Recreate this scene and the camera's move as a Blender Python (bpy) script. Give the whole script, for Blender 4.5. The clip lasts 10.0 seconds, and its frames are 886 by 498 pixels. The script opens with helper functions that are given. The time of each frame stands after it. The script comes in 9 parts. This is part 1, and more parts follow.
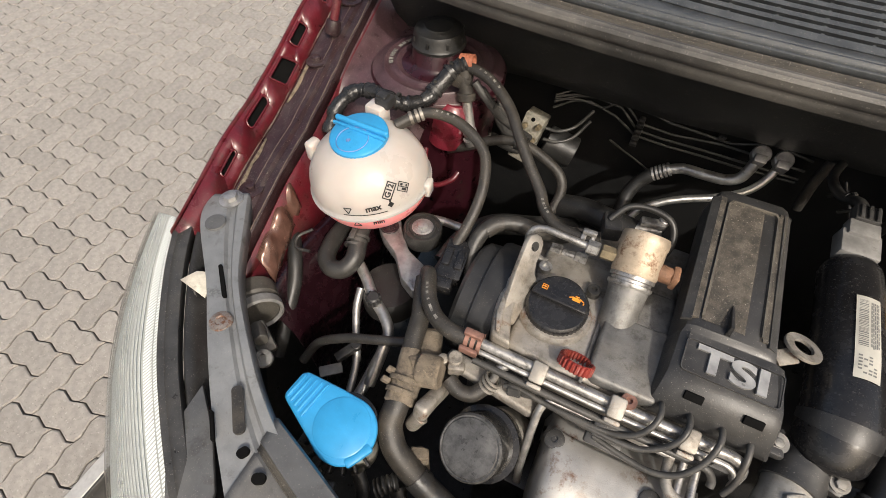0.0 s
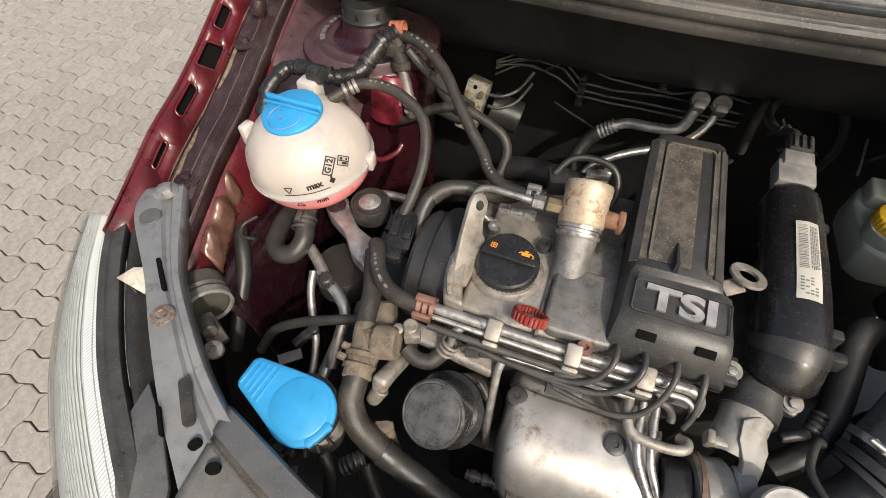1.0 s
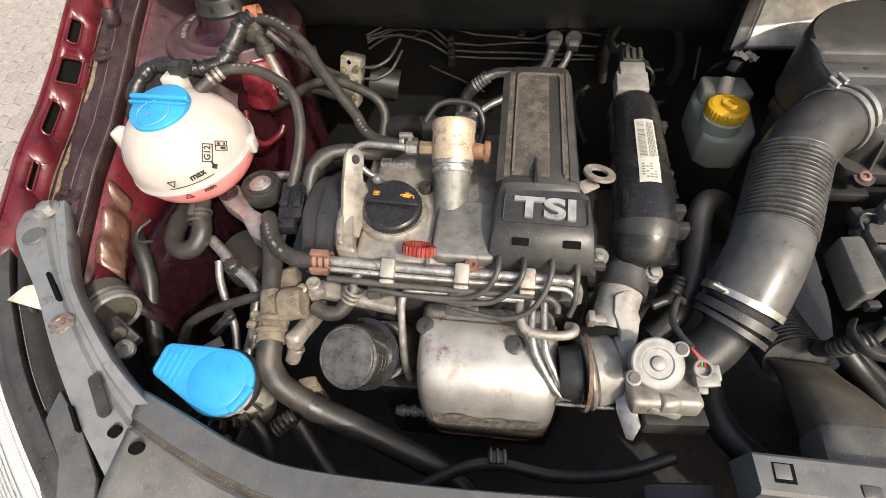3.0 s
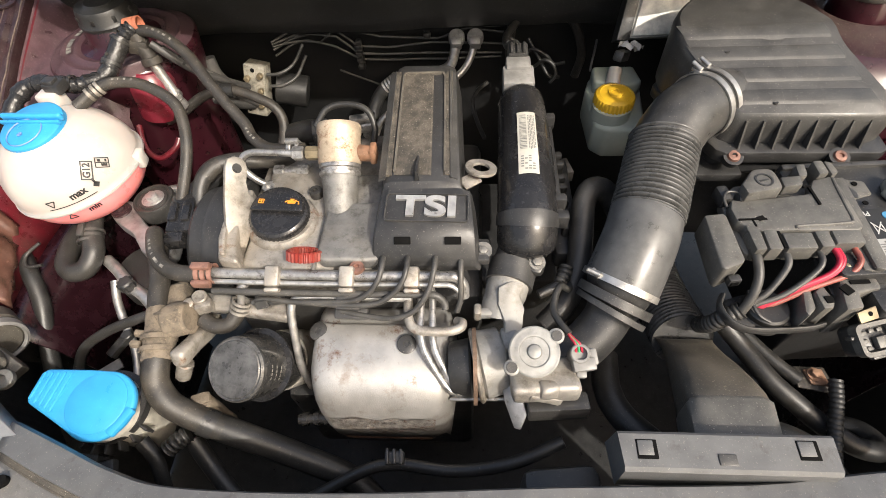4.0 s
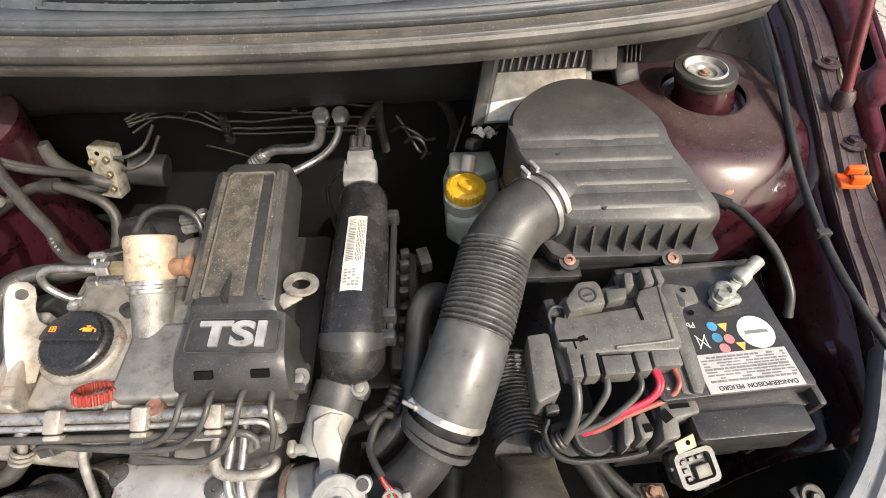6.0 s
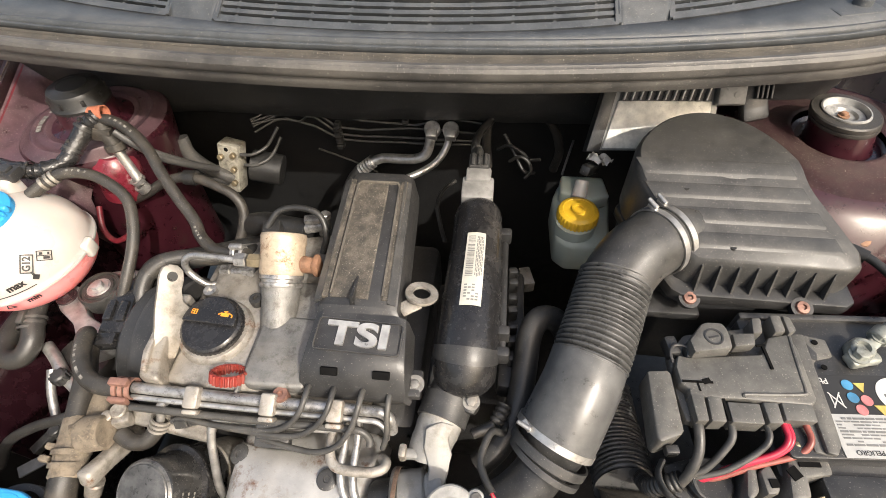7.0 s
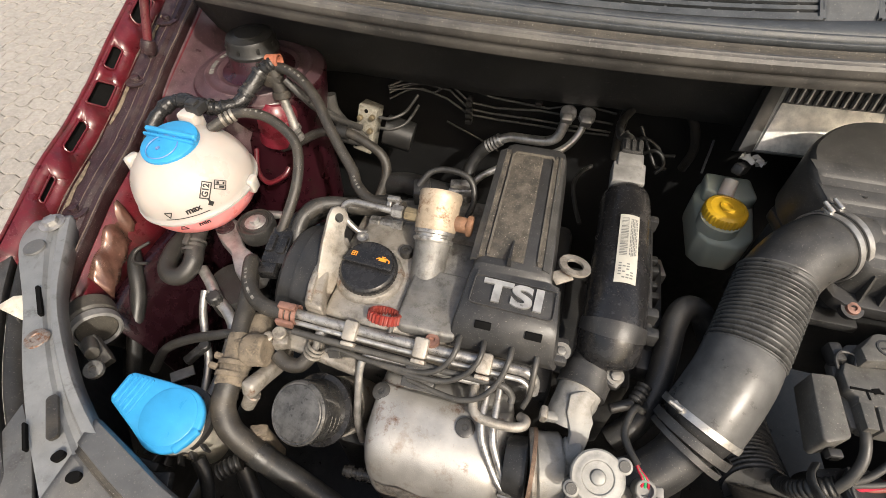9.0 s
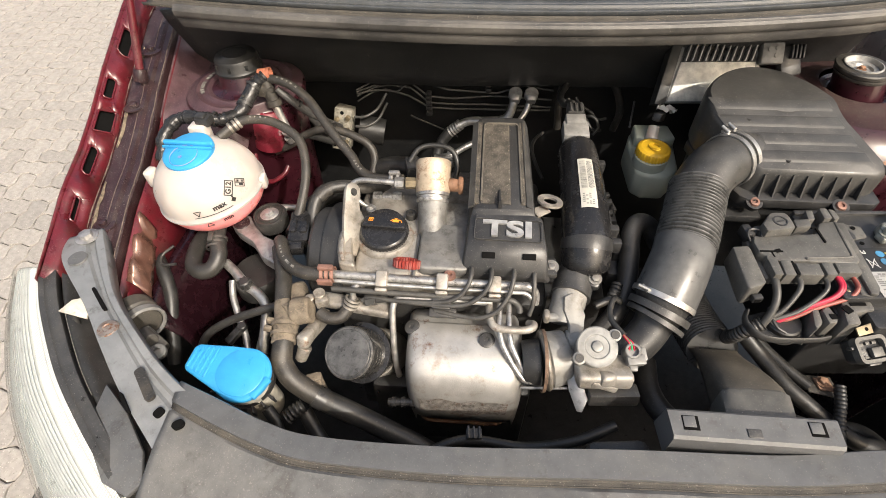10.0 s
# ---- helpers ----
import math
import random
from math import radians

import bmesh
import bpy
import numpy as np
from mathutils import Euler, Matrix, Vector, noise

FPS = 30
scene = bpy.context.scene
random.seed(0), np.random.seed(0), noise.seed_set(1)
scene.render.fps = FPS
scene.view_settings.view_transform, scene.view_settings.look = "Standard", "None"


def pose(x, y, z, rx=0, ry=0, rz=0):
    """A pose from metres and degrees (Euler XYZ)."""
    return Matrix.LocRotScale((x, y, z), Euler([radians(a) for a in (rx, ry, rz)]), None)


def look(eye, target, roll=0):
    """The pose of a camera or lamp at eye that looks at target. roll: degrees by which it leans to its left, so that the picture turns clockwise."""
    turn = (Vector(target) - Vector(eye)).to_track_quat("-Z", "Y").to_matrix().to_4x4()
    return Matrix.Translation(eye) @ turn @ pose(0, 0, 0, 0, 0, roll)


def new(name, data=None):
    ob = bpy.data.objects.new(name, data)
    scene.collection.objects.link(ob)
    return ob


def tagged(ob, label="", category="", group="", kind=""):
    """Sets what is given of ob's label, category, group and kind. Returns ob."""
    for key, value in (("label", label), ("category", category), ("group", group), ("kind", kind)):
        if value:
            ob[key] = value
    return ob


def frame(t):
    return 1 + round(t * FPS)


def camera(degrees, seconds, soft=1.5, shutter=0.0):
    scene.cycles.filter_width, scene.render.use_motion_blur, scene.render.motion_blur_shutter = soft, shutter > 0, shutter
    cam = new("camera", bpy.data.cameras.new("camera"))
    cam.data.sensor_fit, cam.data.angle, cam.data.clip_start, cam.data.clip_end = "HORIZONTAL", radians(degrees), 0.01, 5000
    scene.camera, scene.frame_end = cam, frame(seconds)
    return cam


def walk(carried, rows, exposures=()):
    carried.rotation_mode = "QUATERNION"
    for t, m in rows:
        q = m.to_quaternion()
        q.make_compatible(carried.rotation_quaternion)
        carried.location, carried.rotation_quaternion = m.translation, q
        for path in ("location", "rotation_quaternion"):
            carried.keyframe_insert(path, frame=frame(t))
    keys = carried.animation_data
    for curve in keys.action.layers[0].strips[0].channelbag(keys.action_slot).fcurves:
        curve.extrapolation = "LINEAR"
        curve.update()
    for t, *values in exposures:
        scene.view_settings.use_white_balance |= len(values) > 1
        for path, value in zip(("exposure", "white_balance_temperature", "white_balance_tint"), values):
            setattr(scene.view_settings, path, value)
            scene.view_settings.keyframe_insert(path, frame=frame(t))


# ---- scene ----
cam = camera(84.11, 10.0, soft=0.35)
PATH = [
    (0, pose(-0.1413, -0.3052, 1.2945, 37.924, -0.745, 26.358)),
    (0.5, pose(-0.1233, -0.3024, 1.2875, 37.391, 0.013, 23.395)),
    (1, pose(-0.1056, -0.3083, 1.2684, 37.164, 0.556, 20.023)),
    (1.5, pose(-0.0850, -0.3188, 1.2584, 36.931, 1.127, 16.446)),
    (2, pose(-0.0620, -0.3382, 1.2561, 36.570, 1.746, 12.881)),
    (3.5, pose(0.0101, -0.3616, 1.2611, 36.646, 3.072, 4.629)),
    (4, pose(0.0696, -0.3535, 1.2538, 36.600, 2.784, 2.202)),
    (4.5, pose(0.1393, -0.3362, 1.2449, 36.110, 1.814, -0.477)),
    (5, pose(0.2087, -0.3068, 1.2322, 36.161, 0.902, -2.720)),
    (5.2, pose(0.2241, -0.2938, 1.2290, 36.498, 0.528, -3.435)),
    (6.3, pose(0.2035, -0.2451, 1.2939, 39.728, 0.627, -0.401)),
    (6.5, pose(0.1852, -0.2469, 1.2926, 40.072, 0.891, 1.220)),
    (7, pose(0.1437, -0.2524, 1.2976, 40.219, 1.580, 6.096)),
    (7.5, pose(0.0859, -0.2672, 1.2964, 40.580, 2.178, 11.969)),
    (8, pose(0.0435, -0.2839, 1.2996, 40.992, 1.756, 16.754)),
    (8.5, pose(0.0339, -0.2936, 1.2948, 40.425, 0.959, 18.475)),
    (9, pose(0.0325, -0.3091, 1.2927, 39.768, 0.706, 15.555)),
    (9.5, pose(0.0058, -0.3818, 1.3260, 40.271, 0.674, 9.572)),
    (10, pose(-0.0172, -0.4606, 1.3366, 41.253, 1.339, 4.738)),
]
walk(cam, PATH, [(0.0, 0.10, 6650, 9), (1.0, 0.15, 6650, 9), (2.0, 0.32, 6650, 9), (3.5, 0.63, 6720, 9), (5.0, 0.80, 6650, 9), (6.5, 0.86, 6620, 9), (7.5, 0.60, 6820, 9), (8.5, 0.33, 6850, 9), (9.5, 0.56, 6800, 9), (10.0, 0.64, 6800, 9)])

# ---- light ----
SUN = Vector((0.50, -0.52, 0.69)).normalized()
world = bpy.data.worlds.new("sky")
scene.world = world
world.use_nodes = True
wn = world.node_tree
sky = wn.nodes.new("ShaderNodeTexSky")
sky.sky_type, sky.sun_disc = "NISHITA", False
sky.sun_elevation = math.asin(SUN.z)
sky.sun_rotation = math.atan2(SUN.x, SUN.y)
sky.dust_density, sky.air_density, sky.ozone_density = 7.0, 1.2, 0.5
wn.links.new(sky.outputs[0], wn.nodes["Background"].inputs[0])
wn.nodes["Background"].inputs[1].default_value = 0.15
sun = new("sun", bpy.data.lights.new("sun", "SUN"))
sun.data.energy, sun.data.angle, sun.data.color = 2.5, radians(0.7), (1.0, 0.962, 0.91)
sun.matrix_world = look(SUN * 20, (0, 0, 0))


# ---- materials ----
def mat(name, base, rough=0.5, metal=0.0, var=0.25, size=60.0, bump=0.15, dust=0.0, dust_col=(0.30, 0.26, 0.21), spec=0.5,
        rust=0.0, coat=0.0, dirt=14.0, sub=0.0, fine=900.0, grime=0.0, grime_col=(0.035, 0.028, 0.020), specks=0.0):
    """A surface with broad and fine variation, dust and rust patches, and relief. size: patches per metre."""
    m = bpy.data.materials.new(name)
    m.use_nodes = True
    nt = m.node_tree
    b = nt.nodes["Principled BSDF"]
    co = nt.nodes.new("ShaderNodeTexCoord")

    def noise_node(scale, detail=5.0, rough_=0.6):
        n = nt.nodes.new("ShaderNodeTexNoise")
        n.inputs["Scale"].default_value, n.inputs["Detail"].default_value, n.inputs["Roughness"].default_value = scale, detail, rough_
        nt.links.new(co.outputs["Object"], n.inputs["Vector"])
        return n.outputs["Fac"]

    def ramp(src, lo, hi, a, z):
        r = nt.nodes.new("ShaderNodeMapRange")
        r.inputs["From Min"].default_value, r.inputs["From Max"].default_value = lo, hi
        r.inputs["To Min"].default_value, r.inputs["To Max"].default_value = a, z
        nt.links.new(src, r.inputs["Value"])
        return r.outputs["Result"]

    def mixed(fac, a, z):
        x = nt.nodes.new("ShaderNodeMix")
        x.data_type = "RGBA"
        nt.links.new(fac, x.inputs["Factor"])
        for sock, val in ((x.inputs["A"], a), (x.inputs["B"], z)):
            if isinstance(val, tuple):
                sock.default_value = (*val, 1)
            else:
                nt.links.new(val, sock)
        return x.outputs["Result"]

    broad, grain = noise_node(size, 6.0), noise_node(fine, 3.0)
    lo = tuple(c * (1 - var) for c in base)
    hi = tuple(min(1.0, c * (1 + var)) for c in base)
    col = mixed(ramp(broad, 0.35, 0.65, 0.0, 1.0), lo, hi)
    rg = ramp(broad, 0.3, 0.7, max(0.03, rough - 0.1), min(1.0, rough + 0.1))
    if rust:
        rs = ramp(noise_node(dirt * 2.3, 8.0, 0.7), 0.62 - 0.25 * rust, 0.70 - 0.2 * rust, 0.0, 0.9)
        col = mixed(rs, col, (0.16, 0.062, 0.024))
    if dust:
        mul = nt.nodes.new("ShaderNodeMath")
        mul.operation = "MULTIPLY"
        nt.links.new(ramp(noise_node(dirt, 8.0, 0.65), 0.62 - 0.3 * dust, 0.75 - 0.15 * dust, 0.12 * dust, min(1.0, 0.9 * dust + 0.1)), mul.inputs[0])
        nt.links.new(ramp(grain, 0.35, 0.65, 0.5, 1.0), mul.inputs[1])
        col = mixed(mul.outputs[0], col, dust_col)
        col = mixed(ramp(noise_node(420.0, 2.0), 0.64, 0.70, 0.0, min(0.8, 0.75 * dust)), col, tuple(min(1.0, 1.5 * c) for c in dust_col))
        mx = nt.nodes.new("ShaderNodeMath")
        mx.operation = "MAXIMUM"
        nt.links.new(rg, mx.inputs[0])
        nt.links.new(ramp(mul.outputs[0], 0.0, 0.7, 0.0, 0.85), mx.inputs[1])
        rg = mx.outputs[0]
    if grime:
        gr = ramp(noise_node(dirt * 3.1, 9.0, 0.72), 0.64 - 0.26 * grime, 0.80 - 0.16 * grime, 0.0, 0.8)
        col = mixed(gr, col, grime_col)
        gs = ramp(noise_node(190.0, 6.0, 0.75), 0.60, 0.68, 0.0, 0.75 * grime)
        col = mixed(gs, col, grime_col)
    if specks:
        col = mixed(ramp(noise_node(650.0, 2.0), 0.665, 0.71, 0.0, specks), col, (0.38, 0.35, 0.30))
    nt.links.new(col, b.inputs["Base Color"])
    nt.links.new(rg, b.inputs["Roughness"])
    b.inputs["Metallic"].default_value = metal
    b.inputs["Specular IOR Level"].default_value = spec
    b.inputs["Coat Weight"].default_value = coat
    b.inputs["Coat Roughness"].default_value = 0.08
    if sub:
        b.inputs["Subsurface Weight"].default_value = sub
        b.inputs["Subsurface Radius"].default_value = (0.03, 0.02, 0.015)
        b.inputs["Subsurface Scale"].default_value = 1.0
    if bump:
        bp = nt.nodes.new("ShaderNodeBump")
        bp.inputs["Strength"].default_value, bp.inputs["Distance"].default_value = bump, 0.001
        nt.links.new(grain, bp.inputs["Height"])
        nt.links.new(bp.outputs[0], b.inputs["Normal"])
    return m


PLASTIC = mat("black_plastic", (0.027, 0.027, 0.0275), 0.38, bump=0.2, dust=0.26, dust_col=(0.115, 0.105, 0.09), specks=0.35)
PLASTIC_DUSTY = mat("dusty_black_plastic", (0.026, 0.024, 0.021), 0.6, bump=0.6, dust=0.72, dust_col=(0.195, 0.168, 0.132), dirt=46, grime=0.5, specks=0.9)
PLASTIC_GREY = mat("grey_black_plastic", (0.042, 0.0415, 0.041), 0.36, bump=0.18, dust=0.32, dust_col=(0.125, 0.115, 0.097), dirt=18, specks=0.45)
PLASTIC_SATIN = mat("satin_black_plastic", (0.014, 0.014, 0.015), 0.24, bump=0.06, dust=0.25, dust_col=(0.11, 0.10, 0.088), dirt=12, specks=0.25)
DEEP = mat("deep_black", (0.030, 0.0295, 0.029), 0.36, bump=0.25, dust=0.35, dust_col=(0.09, 0.084, 0.075), specks=0.35)
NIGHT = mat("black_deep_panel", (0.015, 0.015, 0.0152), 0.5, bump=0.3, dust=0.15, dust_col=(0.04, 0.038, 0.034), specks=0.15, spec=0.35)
BELLOWS = mat("shiny_black_bellows", (0.072, 0.072, 0.071), 0.30, bump=0.1, dust=0.15, dust_col=(0.12, 0.11, 0.095), specks=0.15)
SLEEVE = mat("glossy_grey_rubber", (0.085, 0.085, 0.084), 0.34, bump=0.06, dust=0.2, dust_col=(0.14, 0.13, 0.115), specks=0.15, dirt=9)
SHINY_TAPE = mat("shiny_black_tape", (0.016, 0.016, 0.0165), 0.24, bump=0.9, fine=260, dust=0.25, dust_col=(0.13, 0.12, 0.105), specks=0.2)
FELT = mat("black_insulation", (0.027, 0.027, 0.0272), 0.42, bump=0.6, dust=0.22, dust_col=(0.085, 0.08, 0.073), size=25, dirt=16, specks=0.9)
RUBBER = mat("black_rubber", (0.030, 0.0295, 0.0285), 0.38, bump=0.3, dust=0.32, dust_col=(0.095, 0.083, 0.066), specks=0.3, grime=0.3)
RUBBER_DUSTY = mat("dusty_rubber", (0.031, 0.029, 0.0265), 0.43, bump=0.4, dust=0.42, dust_col=(0.105, 0.088, 0.065), dirt=30, grime=0.5, specks=0.4)
RUBBER_DARK = mat("dark_rubber", (0.020, 0.020, 0.0197), 0.40, bump=0.2, dust=0.28, dust_col=(0.095, 0.086, 0.073), dirt=24, grime=0.3, specks=0.25)
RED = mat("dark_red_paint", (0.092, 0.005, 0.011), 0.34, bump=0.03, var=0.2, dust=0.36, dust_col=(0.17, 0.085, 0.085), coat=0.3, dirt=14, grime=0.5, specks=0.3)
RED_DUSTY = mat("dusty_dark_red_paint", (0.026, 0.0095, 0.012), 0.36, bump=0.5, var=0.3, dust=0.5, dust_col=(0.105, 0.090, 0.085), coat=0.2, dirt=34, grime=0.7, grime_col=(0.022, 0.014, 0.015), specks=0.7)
# darker copy of the red paint, with shade put into the colour
MAROON_SHADED = mat("shaded_maroon_paint", (0.030, 0.0055, 0.0095), 0.32, bump=0.04, var=0.2, dust=0.15, dust_col=(0.060, 0.036, 0.036), coat=0.35, dirt=10, grime=0.25)
ALU = mat("cast_aluminium", (0.44, 0.435, 0.43), 0.42, metal=0.75, bump=0.4, dust=0.35, dust_col=(0.25, 0.225, 0.185), dirt=26, grime=0.35, grime_col=(0.10, 0.085, 0.07))
ALU_DIRTY = mat("stained_cast_aluminium", (0.33, 0.31, 0.28), 0.5, metal=0.45, bump=0.35, dust=0.5, dust_col=(0.31, 0.255, 0.185), dirt=15, rust=0.08, var=0.28, size=34, grime=0.62, grime_col=(0.080, 0.064, 0.046))
CAST_PALE = mat("pale_sandy_casting", (0.27, 0.265, 0.25), 0.52, metal=0.25, bump=0.3, dust=0.4, dust_col=(0.27, 0.245, 0.205), dirt=14, var=0.2, size=34, grime=0.45, grime_col=(0.12, 0.10, 0.08))
LID_PLASTIC = mat("dusty_lid_plastic", (0.040, 0.0395, 0.0385), 0.40, bump=0.2, dust=0.45, dust_col=(0.115, 0.108, 0.097), dirt=16, specks=0.5, spec=0.5)
BOSS = mat("dusty_pink_red_paint", (0.15, 0.012, 0.024), 0.3, bump=0.1, var=0.3, size=40, dust=0.3, dust_col=(0.17, 0.10, 0.105), coat=0.4, dirt=22, grime=0.45, specks=0.4)
ALU_GREY = mat("grey_cast_cover", (0.19, 0.188, 0.18), 0.45, metal=0.4, bump=0.5, dust=0.45, dust_col=(0.20, 0.17, 0.13), dirt=18, grime=0.45)
STEEL = mat("bright_steel", (0.44, 0.43, 0.415), 0.36, metal=0.75, bump=0.15, dust=0.4, dust_col=(0.27, 0.235, 0.19), dirt=36, grime=0.62)
PIPE = mat("dull_metal_pipe", (0.50, 0.49, 0.47), 0.38, metal=0.8, bump=0.2, dust=0.35, dust_col=(0.28, 0.24, 0.19), dirt=36, grime=0.3)
SHIELD = mat("heat_shield_steel", (0.47, 0.46, 0.44), 0.46, metal=0.62, bump=0.2, dust=0.45, dust_col=(0.42, 0.36, 0.29), dirt=11, rust=0.2, var=0.14, size=30, grime=0.35, grime_col=(0.24, 0.175, 0.125))
BRASS = mat("yellowed_nut", (0.27, 0.22, 0.14), 0.5, metal=0.5, bump=0.2, dust=0.4, dust_col=(0.25, 0.2, 0.13), grime=0.35)
PUMP = mat("rust_stained_tan_steel", (0.50, 0.405, 0.30), 0.45, metal=0.35, bump=0.3, dust=0.4, dust_col=(0.46, 0.385, 0.29), rust=0.36, dirt=26, grime=0.25, grime_col=(0.10, 0.05, 0.025))
RUSTY = mat("rusty_steel", (0.25, 0.13, 0.075), 0.7, metal=0.3, bump=0.6, dust=0.5, dust_col=(0.32, 0.24, 0.18), var=0.4)
RUST_LIGHT = mat("reddish_brown_screw", (0.24, 0.13, 0.10), 0.5, metal=0.4, bump=0.3, var=0.35, grime=0.25)
BLUE = mat("bright_blue_plastic", (0.030, 0.295, 0.60), 0.36, bump=0.05, var=0.07, dust=0.15, dust_col=(0.14, 0.36, 0.52))
TANK = mat("milky_white_plastic", (0.50, 0.455, 0.420), 0.34, bump=0.05, var=0.05, sub=0.5, size=20)
TANK_PINK = mat("pink_coolant_plastic", (0.97, 0.30, 0.30), 0.34, bump=0.05, var=0.06, sub=0.9, size=20)
TANK_DIM = mat("greenish_fluid_plastic", (0.33, 0.36, 0.31), 0.4, bump=0.05, var=0.1, size=20, sub=0.2)
YELLOW = mat("yellow_plastic", (0.60, 0.36, 0.020), 0.42, bump=0.1, var=0.12, dust=0.2, dust_col=(0.45, 0.3, 0.08))
ORANGE = mat("orange_plastic", (0.85, 0.12, 0.015), 0.4, bump=0.05, var=0.1)
ORANGE_TAPE = mat("orange_tape", (0.40, 0.135, 0.075), 0.6, bump=0.3, var=0.25, dust=0.2)
RED_RING = mat("red_plastic_ring", (0.22, 0.016, 0.011), 0.45, bump=0.1, var=0.2, dust=0.4, dust_col=(0.18, 0.07, 0.05))
WIRE_RED = mat("red_wire", (0.40, 0.012, 0.040), 0.45, bump=0.05, var=0.15, dust=0.2, dust_col=(0.25, 0.08, 0.08))
WIRE_BROWN = mat("brown_red_wire", (0.24, 0.065, 0.05), 0.45, bump=0.05, var=0.2, dust=0.2)
WIRE_BLACK = mat("black_wire", (0.02, 0.02, 0.02), 0.4, bump=0.1, dust=0.4, dust_col=(0.15, 0.14, 0.12))
WIRE_GREY = mat("grey_lead", (0.048, 0.047, 0.045), 0.45, bump=0.15, dust=0.35, dust_col=(0.15, 0.135, 0.11))
WIRE_GREEN = mat("green_wire", (0.03, 0.30, 0.12), 0.4, bump=0.0)
WHITE = mat("white_label", (0.56, 0.555, 0.54), 0.5, bump=0.03, var=0.08, dust=0.2)
INK = mat("black_ink", (0.018, 0.018, 0.018), 0.5, bump=0.0, var=0.1)
INK_GREY = mat("grey_ink", (0.15, 0.15, 0.145), 0.5, bump=0.0, var=0.2)
LETTER = mat("silver_letters", (0.36, 0.36, 0.355), 0.35, metal=0.35, bump=0.1, dust=0.25)
CREAM = mat("cream_plastic", (0.48, 0.455, 0.39), 0.45, bump=0.05, dust=0.3, dust_col=(0.30, 0.26, 0.2), grime=0.2)
GREY_CONN = mat("light_grey_connector", (0.19, 0.187, 0.18), 0.45, bump=0.05, dust=0.3, dust_col=(0.17, 0.155, 0.13), grime=0.25)
BLUE_INK = mat("blue_sign", (0.045, 0.20, 0.36), 0.4, bump=0.0, dust=0.25)
RED_INK = mat("red_sign", (0.48, 0.17, 0.17), 0.4, bump=0.0, dust=0.25)
YELLOW_INK = mat("yellow_sign", (0.48, 0.38, 0.10), 0.4, bump=0.0, dust=0.25)
ORANGE_INK = mat("orange_ink", (0.80, 0.30, 0.03), 0.4, bump=0.0)
CARRIER = mat("dusty_grey_carrier", (0.105, 0.107, 0.110), 0.45, metal=0.15, bump=0.12, dust=0.42, dust_col=(0.16, 0.15, 0.13), dirt=11, grime=0.25, specks=0.35, spec=0.5, var=0.12)
COWL = mat("grey_cowl_plastic", (0.048, 0.053, 0.058), 0.5, bump=0.25, dust=0.35, dust_col=(0.145, 0.142, 0.135), dirt=12, specks=0.4)
SEAL = mat("dusty_rubber_seal", (0.045, 0.043, 0.041), 0.5, bump=0.3, dust=0.65, dust_col=(0.185, 0.172, 0.152), dirt=12, specks=0.25, grime=0.15)
ECU = mat("dull_die_cast_metal", (0.30, 0.30, 0.285), 0.52, metal=0.4, bump=0.2, dust=0.35, dust_col=(0.38, 0.34, 0.27))
FUSE = mat("dusty_grey_lid_plastic", (0.088, 0.085, 0.078), 0.45, bump=0.25, dust=0.4, dust_col=(0.185, 0.172, 0.148), dirt=20, specks=0.6, grime=0.3)
# body paint taken almost to black: the shade low in the bay is painted in
MAROON_DEEP_SHADE = mat("deep_shaded_maroon_paint", (0.014, 0.0038, 0.006), 0.26, bump=0.05, var=0.25, dust=0.2, dust_col=(0.016, 0.011, 0.011), coat=0.3, dirt=12)
YELLOWED = mat("yellowed_label", (0.48, 0.465, 0.41), 0.5, bump=0.05, var=0.1, dust=0.25)
# near-black colour that stands in for the shade inside openings
VOID = mat("painted_dark_opening", (0.006, 0.006, 0.006), 0.85, bump=0.0, spec=0.05)
DIRT_TAN = mat("dried_brown_dirt", (0.15, 0.125, 0.095), 0.85, bump=0.8, var=0.35, size=70, dust=0.6, dust_col=(0.25, 0.195, 0.135), dirt=30, grime=0.5)
PRINT = mat("worn_white_print", (0.20, 0.19, 0.17), 0.6, bump=0.0, var=0.5, size=300)
CARRIER_STEEL = mat("grey_painted_steel", (0.215, 0.222, 0.228), 0.46, metal=0.25, bump=0.25, dust=0.3, dust_col=(0.165, 0.165, 0.16), dirt=16, grime=0.3, specks=0.4, var=0.10)
GROOVE = mat("dirty_groove", (0.040, 0.037, 0.033), 0.8, bump=0.5, dust=0.7, dust_col=(0.11, 0.097, 0.078), dirt=24, specks=0.8)
TOWER_DIRT = mat("dirty_maroon_top", (0.030, 0.011, 0.014), 0.6, bump=0.4, var=0.3, dust=0.7, dust_col=(0.075, 0.056, 0.046), dirt=18, grime=0.35, specks=0.45, coat=0.0, spec=0.25)
STRUT_DISC = mat("zinc_disc", (0.42, 0.42, 0.41), 0.5, metal=0.55, bump=0.25, dust=0.6, dust_col=(0.21, 0.185, 0.15), grime=0.4)
CHAMPAGNE = mat("primer_brown_panel", (0.14, 0.070, 0.052), 0.2, metal=0.35, bump=0.08, dust=0.4, dust_col=(0.17, 0.115, 0.09), coat=0.4, grime=0.4)
PAVER = mat("grey_beige_concrete_paver", (0.320, 0.297, 0.270), 0.9, bump=1.0, var=0.16, size=34, dust=0.2, dust_col=(0.38, 0.35, 0.31), fine=420, dirt=20, grime=0.3, grime_col=(0.16, 0.146, 0.128), specks=0.5)
